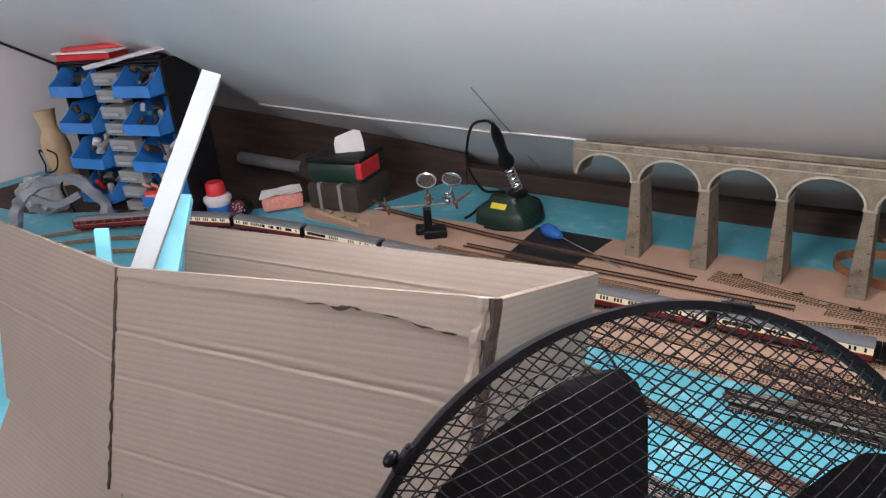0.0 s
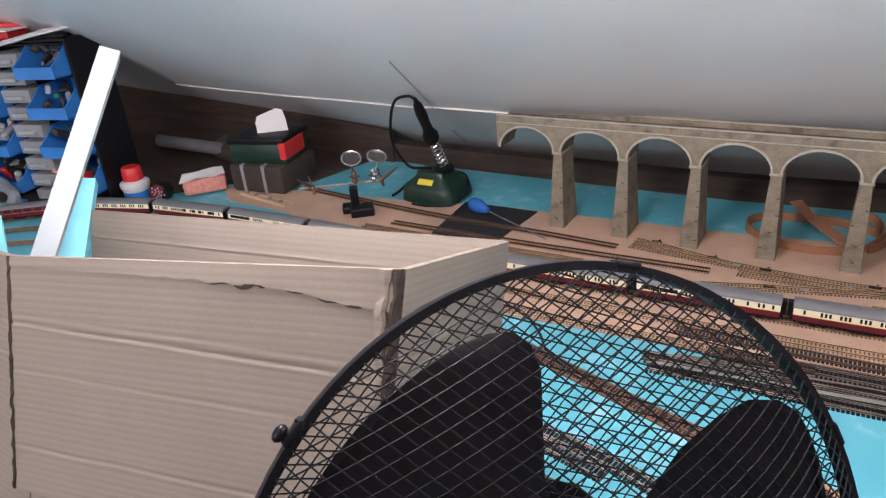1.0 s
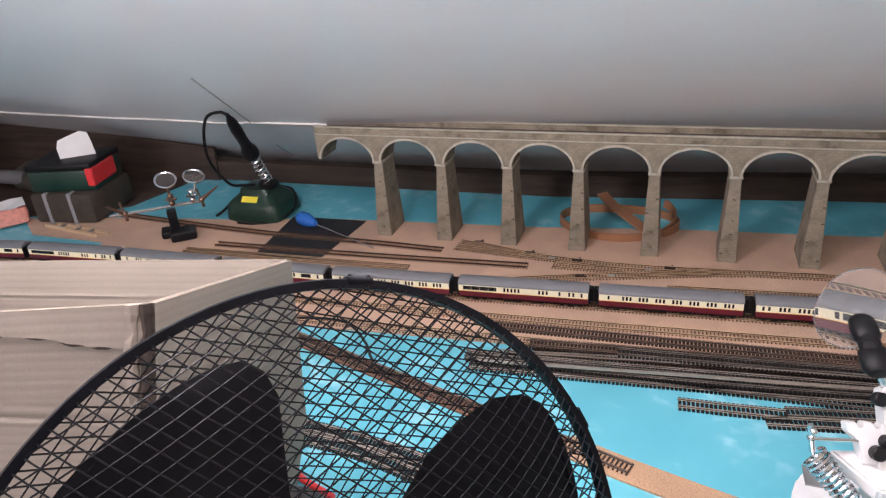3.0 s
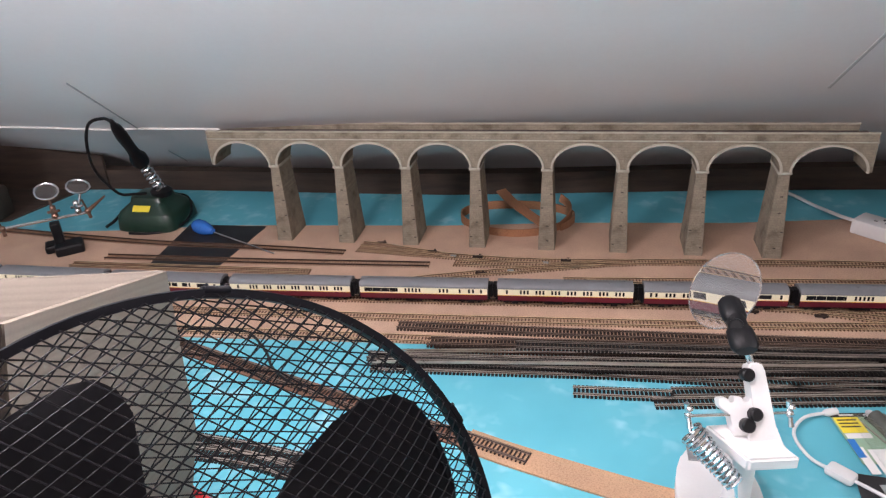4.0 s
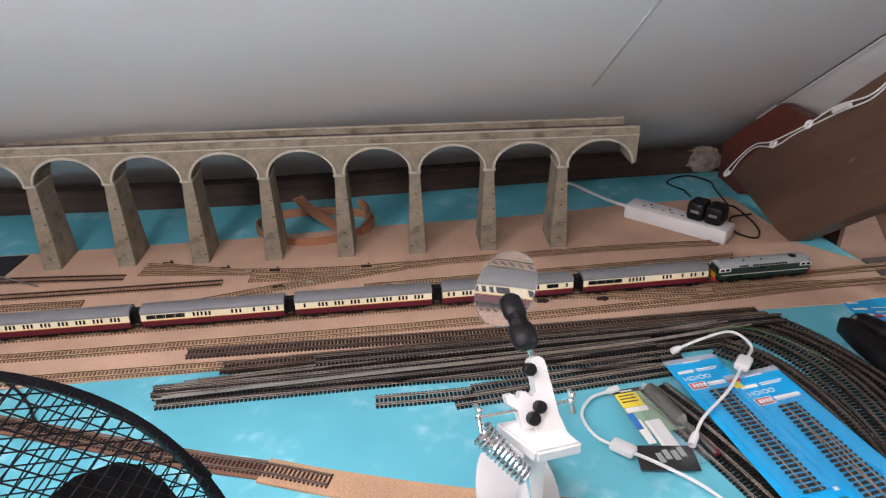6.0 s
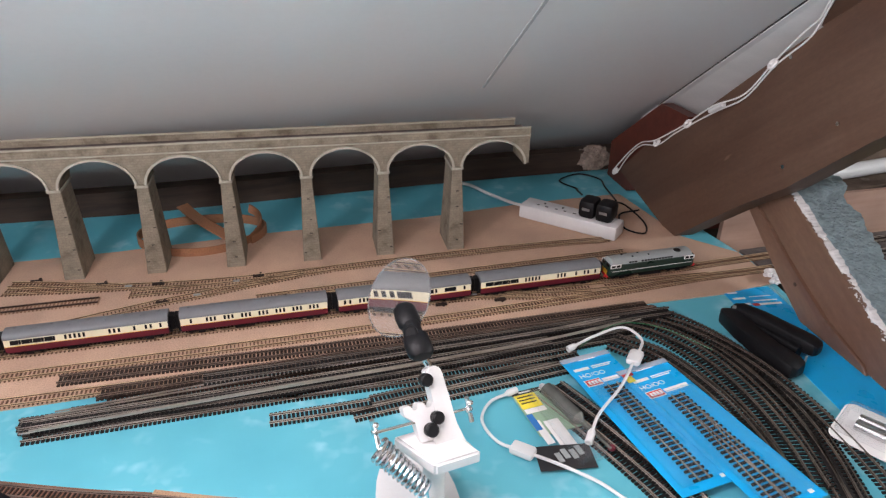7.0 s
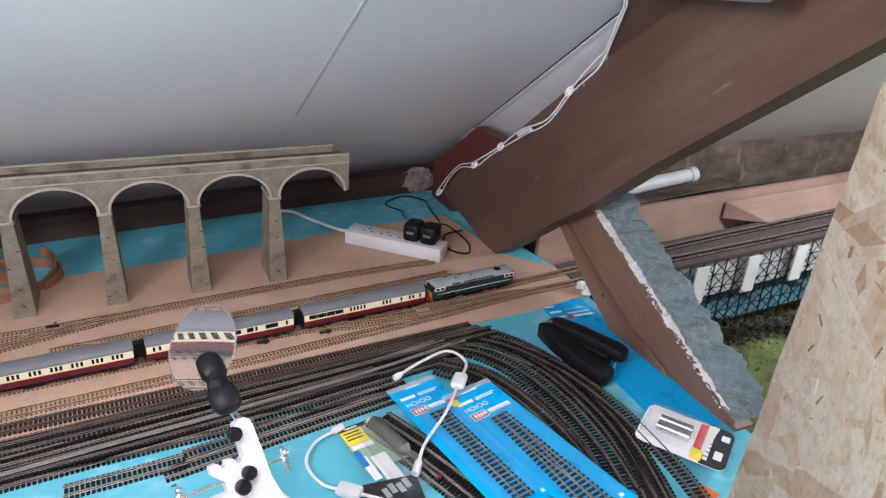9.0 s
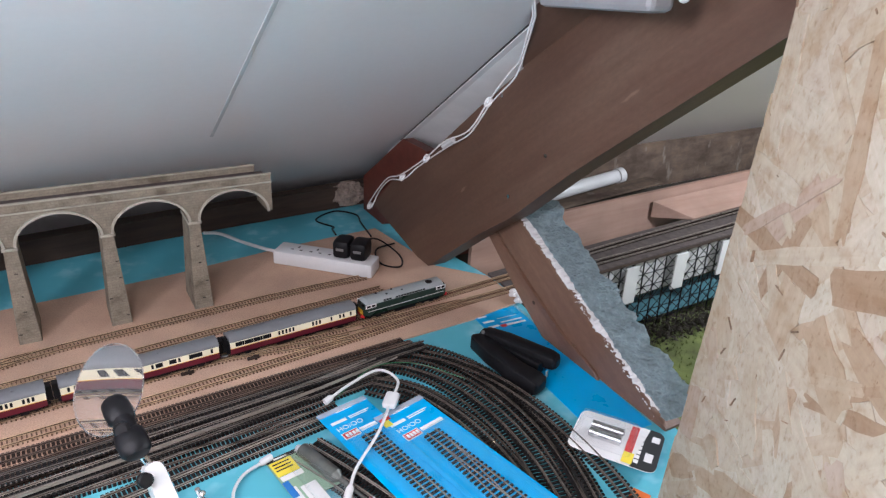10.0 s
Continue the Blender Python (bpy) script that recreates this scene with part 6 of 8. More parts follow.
for i, (a, b, c, z) in enumerate(LOOSE):
    track("loose_track", [a, b, c], "loose length of flexible track with steel rails" if i in (7,) else "loose length of black flexible track in a heap", M_STEEL if i in (7, 8) else M_RAILW if i in (9, 5, 16) else M_RAILB if i in (0, 1, 2, 11, 14, 3) else M_RAILD, M_SLEEPD if i in (0, 1, 2, 11, 14, 3) else M_SLEEPB, z, "loose tracks", wide=0.0043, length=0.030)
th = thing("rail_bundle", None, "bundle of bare steel rails on the loose tracks", "rails")
for k in range(4):
    bm = B()
    o = (0.0, 0.0045, 0.034, 0.041)[k]
    pts = spline([(-0.19 + 0.012 * k, -0.473 + o, 0.010), (0.094, -0.447 + o, 0.0125), (0.391, -0.420 + o * 0.9, 0.0145), (0.60, -0.398 + o * 0.7, 0.016), (0.80 - 0.018 * k, -0.365 + o * 0.4, 0.017)], 8)
    add_sweep(bm, pts, rect(0.0013, 0.0024), Vector((0, 0, 1)))
    part("rail", bm, M_STEEL if k < 2 else M_RAILW, th)
# curved set track
ARCS = [[(0.80, -0.300), (0.868, -0.330), (0.918, -0.405), (0.943, -0.494), (0.946, -0.60), (0.934, -0.683), (0.911, -0.773), (0.89, -0.83)],
        [(0.79, -0.335), (0.85, -0.375), (0.893, -0.45), (0.912, -0.53), (0.914, -0.63), (0.90, -0.71), (0.878, -0.79)],
        [(0.77, -0.355), (0.82, -0.395), (0.862, -0.47), (0.88, -0.57), (0.877, -0.68), (0.86, -0.77)],
        [(0.745, -0.385), (0.80, -0.44), (0.832, -0.52), (0.845, -0.61), (0.842, -0.70), (0.825, -0.78)],
        [(0.72, -0.41), (0.77, -0.47), (0.798, -0.55), (0.81, -0.65), (0.803, -0.75)],
        [(0.83, -0.345), (0.885, -0.40), (0.93, -0.49), (0.95, -0.58), (0.955, -0.67), (0.95, -0.76), (0.94, -0.83)],
        [(0.755, -0.345), (0.81, -0.385), (0.85, -0.46), (0.868, -0.56), (0.868, -0.66), (0.85, -0.75)],
        [(0.81, -0.322), (0.862, -0.362), (0.905, -0.44), (0.927, -0.53), (0.93, -0.62), (0.917, -0.71), (0.89, -0.80)],
        [(0.735, -0.40), (0.785, -0.455), (0.815, -0.535), (0.828, -0.63), (0.822, -0.72), (0.80, -0.80)]]
for i, arc in enumerate(ARCS):
    track("curved_track", arc, "curved black track length in a loose heap", M_RAILC, M_SLEEPB, -0.003 + 0.0055 * (i % 3), "curved tracks", wide=0.0037, length=0.031, step=0.0072)
for i in range(3):
    track("loose_track", [(0.555 + 0.018 * i, -0.50), (0.60 + 0.018 * i, -0.60), (0.645 + 0.018 * i, -0.72), (0.66 + 0.018 * i, -0.78)], "loose length of brown track beside the blue packs", M_RAILW, M_SLEEPB, -0.003 + 0.004 * i, "loose tracks", wide=0.0043, length=0.030)


# ---- retail packs ----
def frame_of(tl, tr, bl, z):
    """A pose with x along the top edge, y up the card, at its lower left; and its size."""
    tl, tr, bl = [Vector((*p, 0)) for p in (tl, tr, bl)]
    ex = (tr - tl).normalized()
    ey = Vector((-ex.y, ex.x, 0))
    h = abs((tl - bl).dot(ey))
    m = Matrix((ex, ey, Vector((0, 0, 1)))).transposed().to_4x4()
    return Matrix.Translation((*(tl - ey * h).xy, z)) @ m, (tr - tl).length, h


def bars(parent, rows, material, z=0.0006):
    """Plain printed bars: (x, y, width, height)."""
    for x, y, w, h in rows:
        bm = B()
        add_box(bm, (x + w / 2, y + h / 2, z), (w, h, 0.0005))
        part("print", bm, material, parent)


def words(parent, body, x, y, size, material, z=0.0008, turn=0.0):
    cu = bpy.data.curves.new("lettering", "FONT")
    cu.body, cu.size, cu.extrude = body, size, 0.0002
    ob = bpy.data.objects.new("lettering", cu)
    scene.collection.objects.link(ob)
    dg = bpy.context.evaluated_depsgraph_get()
    me = bpy.data.meshes.new_from_object(ob.evaluated_get(dg))
    bpy.data.objects.remove(ob)
    me.materials.clear()
    me.materials.append(material)
    o = new("lettering", me)
    o.parent = parent
    o.matrix_basis = pose(x, y, z, 0, 0, turn)
    return o


def point_pack(tl, tr, bl, z, label, split):
    m, w, h = frame_of(tl, tr, bl, z)
    th = thing("track_pack", m, label, "track pack", "blue track packs")
    bm = B()
    add_box(bm, (w / 2, h / 2, 0), (w, h, 0.0009), bev=0.0003)
    part("card", bm, M_PACK, th, "bright blue printed card")
    bars(th, [(w * 0.10, h - 0.034, w * 0.30, 0.0065), (w * 0.46, h - 0.030, w * 0.42, 0.0022), (w * 0.46, h - 0.034, w * 0.36, 0.0022), (w * 0.44, h - 0.070, w * 0.46, 0.0085)], M_PAPER)
    words(th, "HO/OO", w * 0.10, h - 0.052, 0.0135, M_PAPER)
    bars(th, [(w * 0.10, h - 0.074, w * 0.31, 0.016)], M_PAPER)
    bars(th, [(w * 0.115, h - 0.0725, w * 0.28, 0.013)], M_RED, 0.0009)
    bars(th, [(w * 0.15 + k * 0.006, h - 0.070, 0.0042, 0.008) for k in range(4)], M_PAPER, 0.0012)
    bars(th, [(w * 0.80, 0.01, 0.008, 0.006)], M_PAPER)
    bm = B()
    add_box(bm, (w * 0.5, h - 0.008, 0.0008), (w * 0.34, 0.005, 0.0008), bev=0.0003)
    part("hang_slot", bm, M_PAPER, th)
    bm = B()
    add_box(bm, (w / 2, h - 0.004, 0.0012), (w, 0.011, 0.0012), bev=0.0004)
    part("hanging_edge", bm, M_BAG, th, "clear folded plastic edge")
    if split:
        bars(th, [(0.002, h - 0.030, 0.014, 0.014)], M_YELL, 0.0016)
        bars(th, [(0.002, h - 0.016, 0.020, 0.007)], M_RED, 0.0016)
    # track inside
    bm = B()
    for k in range(34):
        y = h - 0.085 - k * 0.0085
        if y < 0.012:
            break
        wide = 0.031 + (0.0008 * k if split else 0)
        add_box(bm, (w * 0.5 - (0.0004 * k if split else 0.0), y, 0.0028), (wide, 0.0036, 0.0024))
    part("sleeper_web", bm, M_SLEEPB, th, kind="stuff")
    for s in (-1, 1):
        bm = B()
        add_sweep(bm, [(w * 0.5 + s * 0.0083, h - 0.082, 0.0042), (w * 0.5 + s * 0.0083, 0.012, 0.0042)], rect(0.0013, 0.0022), Vector((0, 0, 1)))
        if split:
            add_sweep(bm, spline([(w * 0.5 + s * 0.0083 - 0.001, h - 0.12, 0.0044), (w * 0.5 + s * 0.0083 - 0.006, h * 0.45, 0.0044), (w * 0.5 + s * 0.0083 - 0.022, 0.012, 0.0044)], 8), rect(0.0013, 0.0022), Vector((0, 0, 1)))
        part("rail", bm, M_RAILW, th)
    bm = B()
    add_box(bm, (w / 2, h / 2 - 0.03, 0.0045), (w * 0.8, h - 0.085, 0.0085), bev=0.003)
    part("blister", bm, M_CLEAR, th, "clear plastic blister")
    return th


point_pack((0.612, -0.4545), (0.701, -0.4385), (0.664, -0.755), 0.0135, "blue carded track pack with a straight track, on loose tracks", False)
point_pack((0.690, -0.5015), (0.784, -0.4805), (0.744, -0.81), 0.0155, "blue carded track pack with a point track, on loose tracks", True)
m, w, h = frame_of((1.022, -0.268), (1.126, -0.273), (0.966, -0.690), -0.0022)
th = thing("blue_wallet", m, "large bright blue card pack under the stapler", "card pack", "blue track packs")
bm = B()
add_box(bm, (w / 2, h / 2, 0), (w, h, 0.0014), bev=0.0004)
part("card", bm, M_PACK, th)
bars(th, [(0.006, h - 0.018, 0.020, 0.004), (0.006, h - 0.040, 0.026, 0.006), (0.042, h - 0.034, 0.046, 0.0016), (0.042, h - 0.050, 0.050, 0.0034), (0.008, h - 0.060, 0.024, 0.006), (0.048, h - 0.064, 0.046, 0.006)], M_PAPER, 0.0012)
bars(th, [(0.034, h - 0.066, 0.013, 0.009)], M_RED, 0.0012)
bm = B()
add_box(bm, (w + 0.002, h / 2, 0.0016), (0.009, h + 0.004, 0.0030), bev=0.001)
part("sleeve_edge", bm, M_CLEAR, th, "clear plastic edge of the sleeve")

# stapler
def add_loft(bm, rows, n=14, power=0.45):
    """A bar through rows of (centre, half width, half height), square with rounded edges."""
    rings = []
    for k, (c, w, h) in enumerate(rows):
        d = (Vector(rows[min(k + 1, len(rows) - 1)][0]) - Vector(rows[max(k - 1, 0)][0])).normalized()
        side = Vector((d.y, -d.x, 0)).normalized()
        ring = []
        for q in range(n):
            a = 2 * math.pi * (q + 0.5) / n
            x, z = math.copysign(abs(math.cos(a)) ** power, math.cos(a)) * w, math.copysign(abs(math.sin(a)) ** power, math.sin(a)) * h
            ring.append(bm.verts.new(Vector(c) + side * x + Vector((0, 0, z))))
        rings.append(ring)
    for a, b in zip(rings, rings[1:]):
        for q in range(n):
            bm.faces.new((a[q], a[(q + 1) % n], b[(q + 1) % n], b[q]))
    bm.faces.new(rings[0][::-1])
    bm.faces.new(rings[-1])


th = thing("stapler", Matrix.Translation((0.98, -0.46, -0.001)), "black office stapler lying on the blue pack", "stapler")
bm = B()
add_loft(bm, [((-0.010, 0.093, 0.015), 0.012, 0.010), ((-0.013, 0.080, 0.016), 0.019, 0.0155), ((-0.014, 0.03, 0.016), 0.020, 0.0155), ((-0.009, -0.03, 0.016), 0.019, 0.0155), ((0.002, -0.074, 0.016), 0.021, 0.0155), ((0.006, -0.086, 0.015), 0.019, 0.013), ((0.0075, -0.090, 0.015), 0.012, 0.009)])
part("base", bm, M_BLACK, th, smooth=True)
bm = B()
add_loft(bm, [((0.002, 0.094, 0.022), 0.010, 0.008), ((0.008, 0.083, 0.023), 0.0145, 0.013), ((0.026, 0.045, 0.025), 0.0165, 0.014), ((0.046, 0.0, 0.025), 0.0165, 0.014), ((0.063, -0.036, 0.024), 0.0175, 0.014), ((0.069, -0.049, 0.023), 0.015, 0.012), ((0.071, -0.053, 0.022), 0.009, 0.008)])
part("arm", bm, M_BLACK, th, smooth=True)
bm = B()
add_loft(bm, [((0.006, 0.070, 0.014), 0.008, 0.010), ((0.022, 0.015, 0.014), 0.0085, 0.011), ((0.041, -0.042, 0.014), 0.0085, 0.011)])
part("magazine", bm, M_BLACK, th)
bm = B()
add_box(bm, (0, 0, 0), (0.007, 0.0015, 0.013), pose(0.0355, -0.066, 0.018, 0, 0, 22), 0.0004)
part("maker_plate", bm, M_LGREY, th, "small pale plate")
bm = B()
add_rod(bm, (-0.004, 0.082, 0.006), (-0.004, 0.082, 0.034), 0.004, 12)
part("hinge_pin", bm, M_GREYM, th, smooth=True)

# battery card
m, w, h = frame_of((0.938, -0.690), (1.012, -0.616), (1.000, -0.79), 0.006)
bm0 = Matrix.Translation((1.010, -0.711, 0.012)) @ Matrix.Rotation(radians(-56), 4, "Z")
th = thing("battery_pack", bm0, "carded pack of silver batteries under clear plastic", "battery pack")
bm = B()
corners = [(sx * 0.0535 + 0.014 * math.cos(a), sy * 0.036 + 0.014 * math.sin(a)) for sx, sy, a0 in ((1, 1, 0), (-1, 1, 90), (-1, -1, 180), (1, -1, 270)) for a in (radians(a0 + 18 * k) for k in range(6))]
add_prism(bm, corners, -0.0006, 0.0006)
part("card", bm, M_PAPER, th, "pale card with rounded corners")
bm = B()
add_prism(bm, [(0.030, -0.05)] + [(x, y) for x, y in corners if x > 0.052 and y < 0] + [(x, y) for x, y in corners if x > 0.052 and y > 0] + [(0.044, 0.05)], 0.0007, 0.0014)
part("black_panel", bm, M_INK, th)
bars(th, [(0.016, -0.02, 0.012, 0.065)], M_RED, 0.0014)
bars(th, [(0.016, -0.046, 0.016, 0.025)], M_YELL, 0.0014)
bars(th, [(0.033, -0.04 + k * 0.011, 0.007, 0.008) for k in range(7)], M_PAPER, 0.002)
bars(th, [(0.047, -0.03, 0.012, 0.02), (0.05, 0.02, 0.012, 0.014)], M_PAPER, 0.002)
for k in (-0.011, 0.009):
    bm = B()
    add_rod(bm, (-0.042, k, 0.0085), (0.008, k, 0.0085), 0.0072, 16)
    add_rod(bm, (0.008, k, 0.0085), (0.0095, k, 0.0085), 0.003, 10)
    part("battery", bm, M_CHROME, th, smooth=True)
bm = B()
add_box(bm, (-0.018, 0, 0.009), (0.09, 0.075, 0.017), bev=0.006)
part("blister", bm, M_CLEAR, th, "clear plastic blister")
th = thing("orange_card", pose(0.952, -0.815, 0.002, 0, 0, 25), "small orange card on the track heap", "card")
bm = B()
add_box(bm, (0, 0, 0), (0.05, 0.026, 0.0015))
part("card", bm, M_ORANGE, th)
bars(th, [(-0.015, -0.006, 0.01, 0.01)], M_PAPER, 0.0013)

# tool card with glue tube
m, w, h = frame_of((0.514, -0.502), (0.583, -0.491), (0.545, -0.71), 0.001)
th = thing("tool_card", m, "opened green and yellow tool card with a grey metal tube", "tool pack")
bm = B()
add_box(bm, (w / 2, h * 0.76, 0), (w, h * 0.48, 0.001))
part("card", bm, M_PALEG, th)
bars(th, [(0.018, h - 0.150, 0.024, 0.075)], M_PAPER, 0.001)
bars(th, [(0.0, h - 0.009, w, 0.008)], M_INK, 0.0011)
bars(th, [(0.012, h - 0.007, 0.02, 0.003), (0.046, h - 0.007, 0.018, 0.003)], M_PAPER, 0.0015)
bars(th, [(0.002, h - 0.042, 0.034, 0.032)], M_YELL, 0.0011)
bars(th, [(0.005, h - 0.017 - k * 0.007, 0.026, 0.0022) for k in range(3)], M_INK, 0.0015)
bars(th, [(0.003, h - 0.053, 0.034, 0.010), (0.002, h - 0.12, 0.012, 0.05)], M_PAPER, 0.0011)
bars(th, [(0.0, h - 0.09, 0.01, 0.035)], M_BIN, 0.0013)
bm = B()
add_box(bm, (0, 0, 0), (0.080, 0.046, 0.001), pose(0.012, h - 0.150, 0.002, 0, 0, -14), 0.0003)
part("black_label", bm, M_INK, th)
bars(th, [(0.0 + k * 0.011, h - 0.158 + 0.004 * (k % 2), 0.008, 0.018) for k in range(4)], M_LGREY, 0.0029)
bm = B()
add_lathe(bm, [(0, 0), (0.0105, 0.0), (0.0105, 0.075), (0.004, 0.084), (0.004, 0.11), (0.0025, 0.112), (0.0025, 0.145), (0, 0.146)], 16, axis((0.052, h - 0.020, 0.0115), (0.078, h - 0.166, 0.0075)))
part("tube", bm, M_GMETAL, th, "dark grey metal tube with a narrow tip", True)
bm = B()
add_ball(bm, (0.049, h - 0.014, 0.011), 0.006, (1, 1, 0.9), 10, 7)
part("end_knob", bm, M_POUCH, th, smooth=True)
bm = B()
add_ball(bm, (0.080, h - 0.160, 0.006), 0.006, (1, 1, 0.8), 10, 7)
part("red_tip", bm, M_MAROON, th)
bm = B()
add_box(bm, (w * 0.62, h * 0.55, 0.008), (w * 0.62, h * 0.75, 0.015), bev=0.005)
part("blister", bm, M_CLEAR, th, "clear plastic blister")


# white cables
def white_cable(name, pts, box_at, label, ends):
    th = thing(name, None, label, "cable", "white cables")
    line = spline(pts, 10)
    bm = B()
    add_tube(bm, line, 0.0024, 8)
    part("cord", bm, M_WHITE, th, smooth=True)
    k = box_at * 10
    p, h = line[k], (line[k + 2] - line[k - 2]).normalized()
    m = Matrix.Translation(p) @ Matrix.Rotation(math.atan2(h.y, h.x), 4, "Z")
    bm = B()
    add_box(bm, (0, 0, 0.001), (0.036, 0.023, 0.012), m, 0.005)
    part("switch", bm, M_WHITE, th, "white inline switch", True)
    for i, j, ln in ends:
        a, b = line[i], line[j]
        d = (a - b).normalized()
        bm = B()
        add_lathe(bm, [(0, -0.004), (0.0036, -0.002), (0.0058, 0.004), (0.0058, ln), (0.0045, ln + 0.001), (0.0045, ln - 0.004), (0, ln - 0.004)], 12, axis(a - d * 0.006, a + d))
        part("plug", bm, M_WHITE, th, smooth=True)
    return th


white_cable("usb_cable", [(0.645, -0.424, 0.017), (0.689, -0.412, 0.026), (0.742, -0.408, 0.035), (0.764, -0.438, 0.026), (0.727, -0.487, 0.030), (0.678, -0.545, 0.028), (0.622, -0.592, 0.021), (0.597, -0.623, 0.014)], 4, "short white cable with inline switch across the blue packs", ((0, 4, 0.014), (-1, -5, 0.022)))
white_cable("usb_cable", [(0.514, -0.503, 0.004), (0.477, -0.520, 0.005), (0.455, -0.556, 0.004), (0.465, -0.602, 0.004), (0.495, -0.627, 0.004), (0.535, -0.665, 0.008), (0.575, -0.703, 0.007), (0.605, -0.742, 0.004), (0.66, -0.80, 0.004)], 4, "white cable with inline switch on the blue board", ((0, 4, 0.018),))
th = thing("green_wire", None, "thin green wire over the loose tracks", "wire")
bm = B()
add_tube(bm, spline([(0.66, -0.42, 0.012), (0.74, -0.39, 0.03), (0.82, -0.40, 0.02), (0.88, -0.47, 0.014)], 10), 0.0007, 5)
part("wire", bm, M_GREENW, th)


# ---- bench magnifier ----
def magnifier():
    th = thing("bench_magnifier", None, "white bench magnifier with round lens and spring iron holder", "magnifier")
    bm = B()
    oval = [(0.335 + 0.058 * math.cos(a) * 0.9, -0.70 + 0.105 * math.sin(a)) for a in [2 * math.pi * i / 28 for i in range(28)]]
    add_prism(bm, oval, -0.003, 0.015)
    bmesh.ops.bevel(bm, geom=[e for e in bm.edges if min(v.co.z for v in e.verts) > 0.01], offset=0.004, segments=2, affect="EDGES")
    part("base", bm, M_WHITE, th, "white oval base", True)
    bm = B()
    add_prism(bm, [(-0.012, -0.018), (0.012, -0.018), (0.012, 0.018), (-0.012, 0.018)], 0.0, 0.003, pose(0.316, -0.622, 0.0145))
    part("recess", bm, M_GREYM, th, "grey sponge recess")
    bm = B()
    add_rod(bm, (0.348, -0.712, 0.012), (0.352, -0.715, 0.108), 0.017, 18, 0.012)
    part("pedestal", bm, M_WHITE, th, smooth=True)
    # raised foot slab
    bm = B()
    add_prism(bm, [(0.345, -0.75), (0.402, -0.738), (0.362, -0.683), (0.305, -0.695)], 0.107, 0.125)
    bmesh.ops.bevel(bm, geom=list(bm.edges), offset=0.003, segments=2, affect="EDGES")
    part("foot", bm, M_WHITE, th, "thick white foot")
    # leaning stand: x across, y away, z up along the arm
    fm = Matrix(((0.977, -0.1797, -0.1147, 0.372), (0.2132, 0.8235, 0.5258, -0.712), (0.0, -0.5382, 0.8428, 0.125), (0, 0, 0, 1)))

    def plate(prof, y0, y1, bev):
        bm = B()
        a = [bm.verts.new(fm @ Vector((x, y0, z))) for x, z in prof]
        b = [bm.verts.new(fm @ Vector((x, y1, z))) for x, z in prof]
        bm.faces.new(a)
        bm.faces.new(b[::-1])
        for i in range(len(prof)):
            bm.faces.new((a[i], b[i], b[(i + 1) % len(prof)], a[(i + 1) % len(prof)]))
        bmesh.ops.bevel(bm, geom=list(bm.edges), offset=bev, segments=2, affect="EDGES")
        return bm

    part("arm", plate([(-0.0166, 0.081), (-0.0115, 0.0873), (0.0011, 0.0866), (0.0049, 0.079), (0.007, 0.050), (0.0096, 0.0165), (0.0139, -0.006), (0.026, -0.018), (-0.024, -0.018), (-0.021, 0.005), (-0.0118, 0.0378), (-0.0138, 0.0527)], -0.002, 0.017, 0.002), M_WHITE, th, "white leaning arm")
    part("tool_rest", plate([(-0.0501, 0.0487), (-0.0494, 0.0386), (-0.0376, 0.0292), (-0.037, 0.004), (-0.010, 0.004), (-0.0095, 0.046), (-0.0148, 0.0475), (-0.016, 0.041), (-0.022, 0.041), (-0.023, 0.0485), (-0.032, 0.0495), (-0.033, 0.042), (-0.039, 0.042), (-0.040, 0.049)], 0.003, 0.020, 0.0012), M_WHITE, th, "notched white tool rest")
    for x, z, r in ((-0.0239, 0.0175, 0.0082), (-0.0138, 0.0294, 0.0076), (-0.0185, 0.0745, 0.0078)):
        bm = B()
        add_lathe(bm, [(0, 0), (r, 0), (r, 0.009), (r - 0.002, 0.011), (0, 0.011)], 16, fm @ pose(x, -0.001, z, 90, 0, 0))
        part("knob", bm, M_BLACK, th, "black thumb knob", True)
    bm = B()
    add_rod(bm, fm @ Vector((-0.088, 0.001, 0.031)), fm @ Vector((0.030, 0.010, 0.0265)), 0.0018, 8)
    part("crossbar", bm, M_CHROME, th, smooth=True)
    for x, z in ((-0.087, 0.031), (0.030, 0.0265)):
        bm = B()
        p = fm @ Vector((x, 0.004, z))
        add_ball(bm, p, 0.0048, (1, 1, 1), 10, 7)
        add_rod(bm, p, p + Vector((-0.003, 0.003, 0.016)), 0.0030, 8)
        add_rod(bm, p, p + Vector((0.003, -0.004, -0.015)), 0.0026, 8, 0.0036)
        add_ball(bm, p + Vector((0.001, 0.0, 0.010)), 0.0042, (1, 1, 0.7), 8, 6)
        part("clip", bm, M_CHROME, th, "chrome alligator clip", True)
    # spring holder
    a, b = fm @ Vector((-0.0887, -0.003, 0.014)), fm @ Vector((-0.0455, -0.010, -0.046))
    mm = axis(a, b)
    ln = (b - a).length
    pts = [mm @ Vector(((0.0135 - 0.0035 * t) * math.cos(2 * math.pi * 12 * t), (0.0135 - 0.0035 * t) * math.sin(2 * math.pi * 12 * t), ln * t)) for t in [i / 200 for i in range(201)]]
    bm = B()
    add_tube(bm, pts, 0.0023, 6)
    part("spring", bm, M_CHROME, th, "chromed coil spring holder", True)
    bm = B()
    add_rod(bm, b, (0.345, -0.752, 0.014), 0.0022, 8)
    part("spring_stem", bm, M_CHROME, th)
    bm = B()
    add_rod(bm, a, fm @ Vector((-0.087, 0.004, 0.031)), 0.0022, 8)
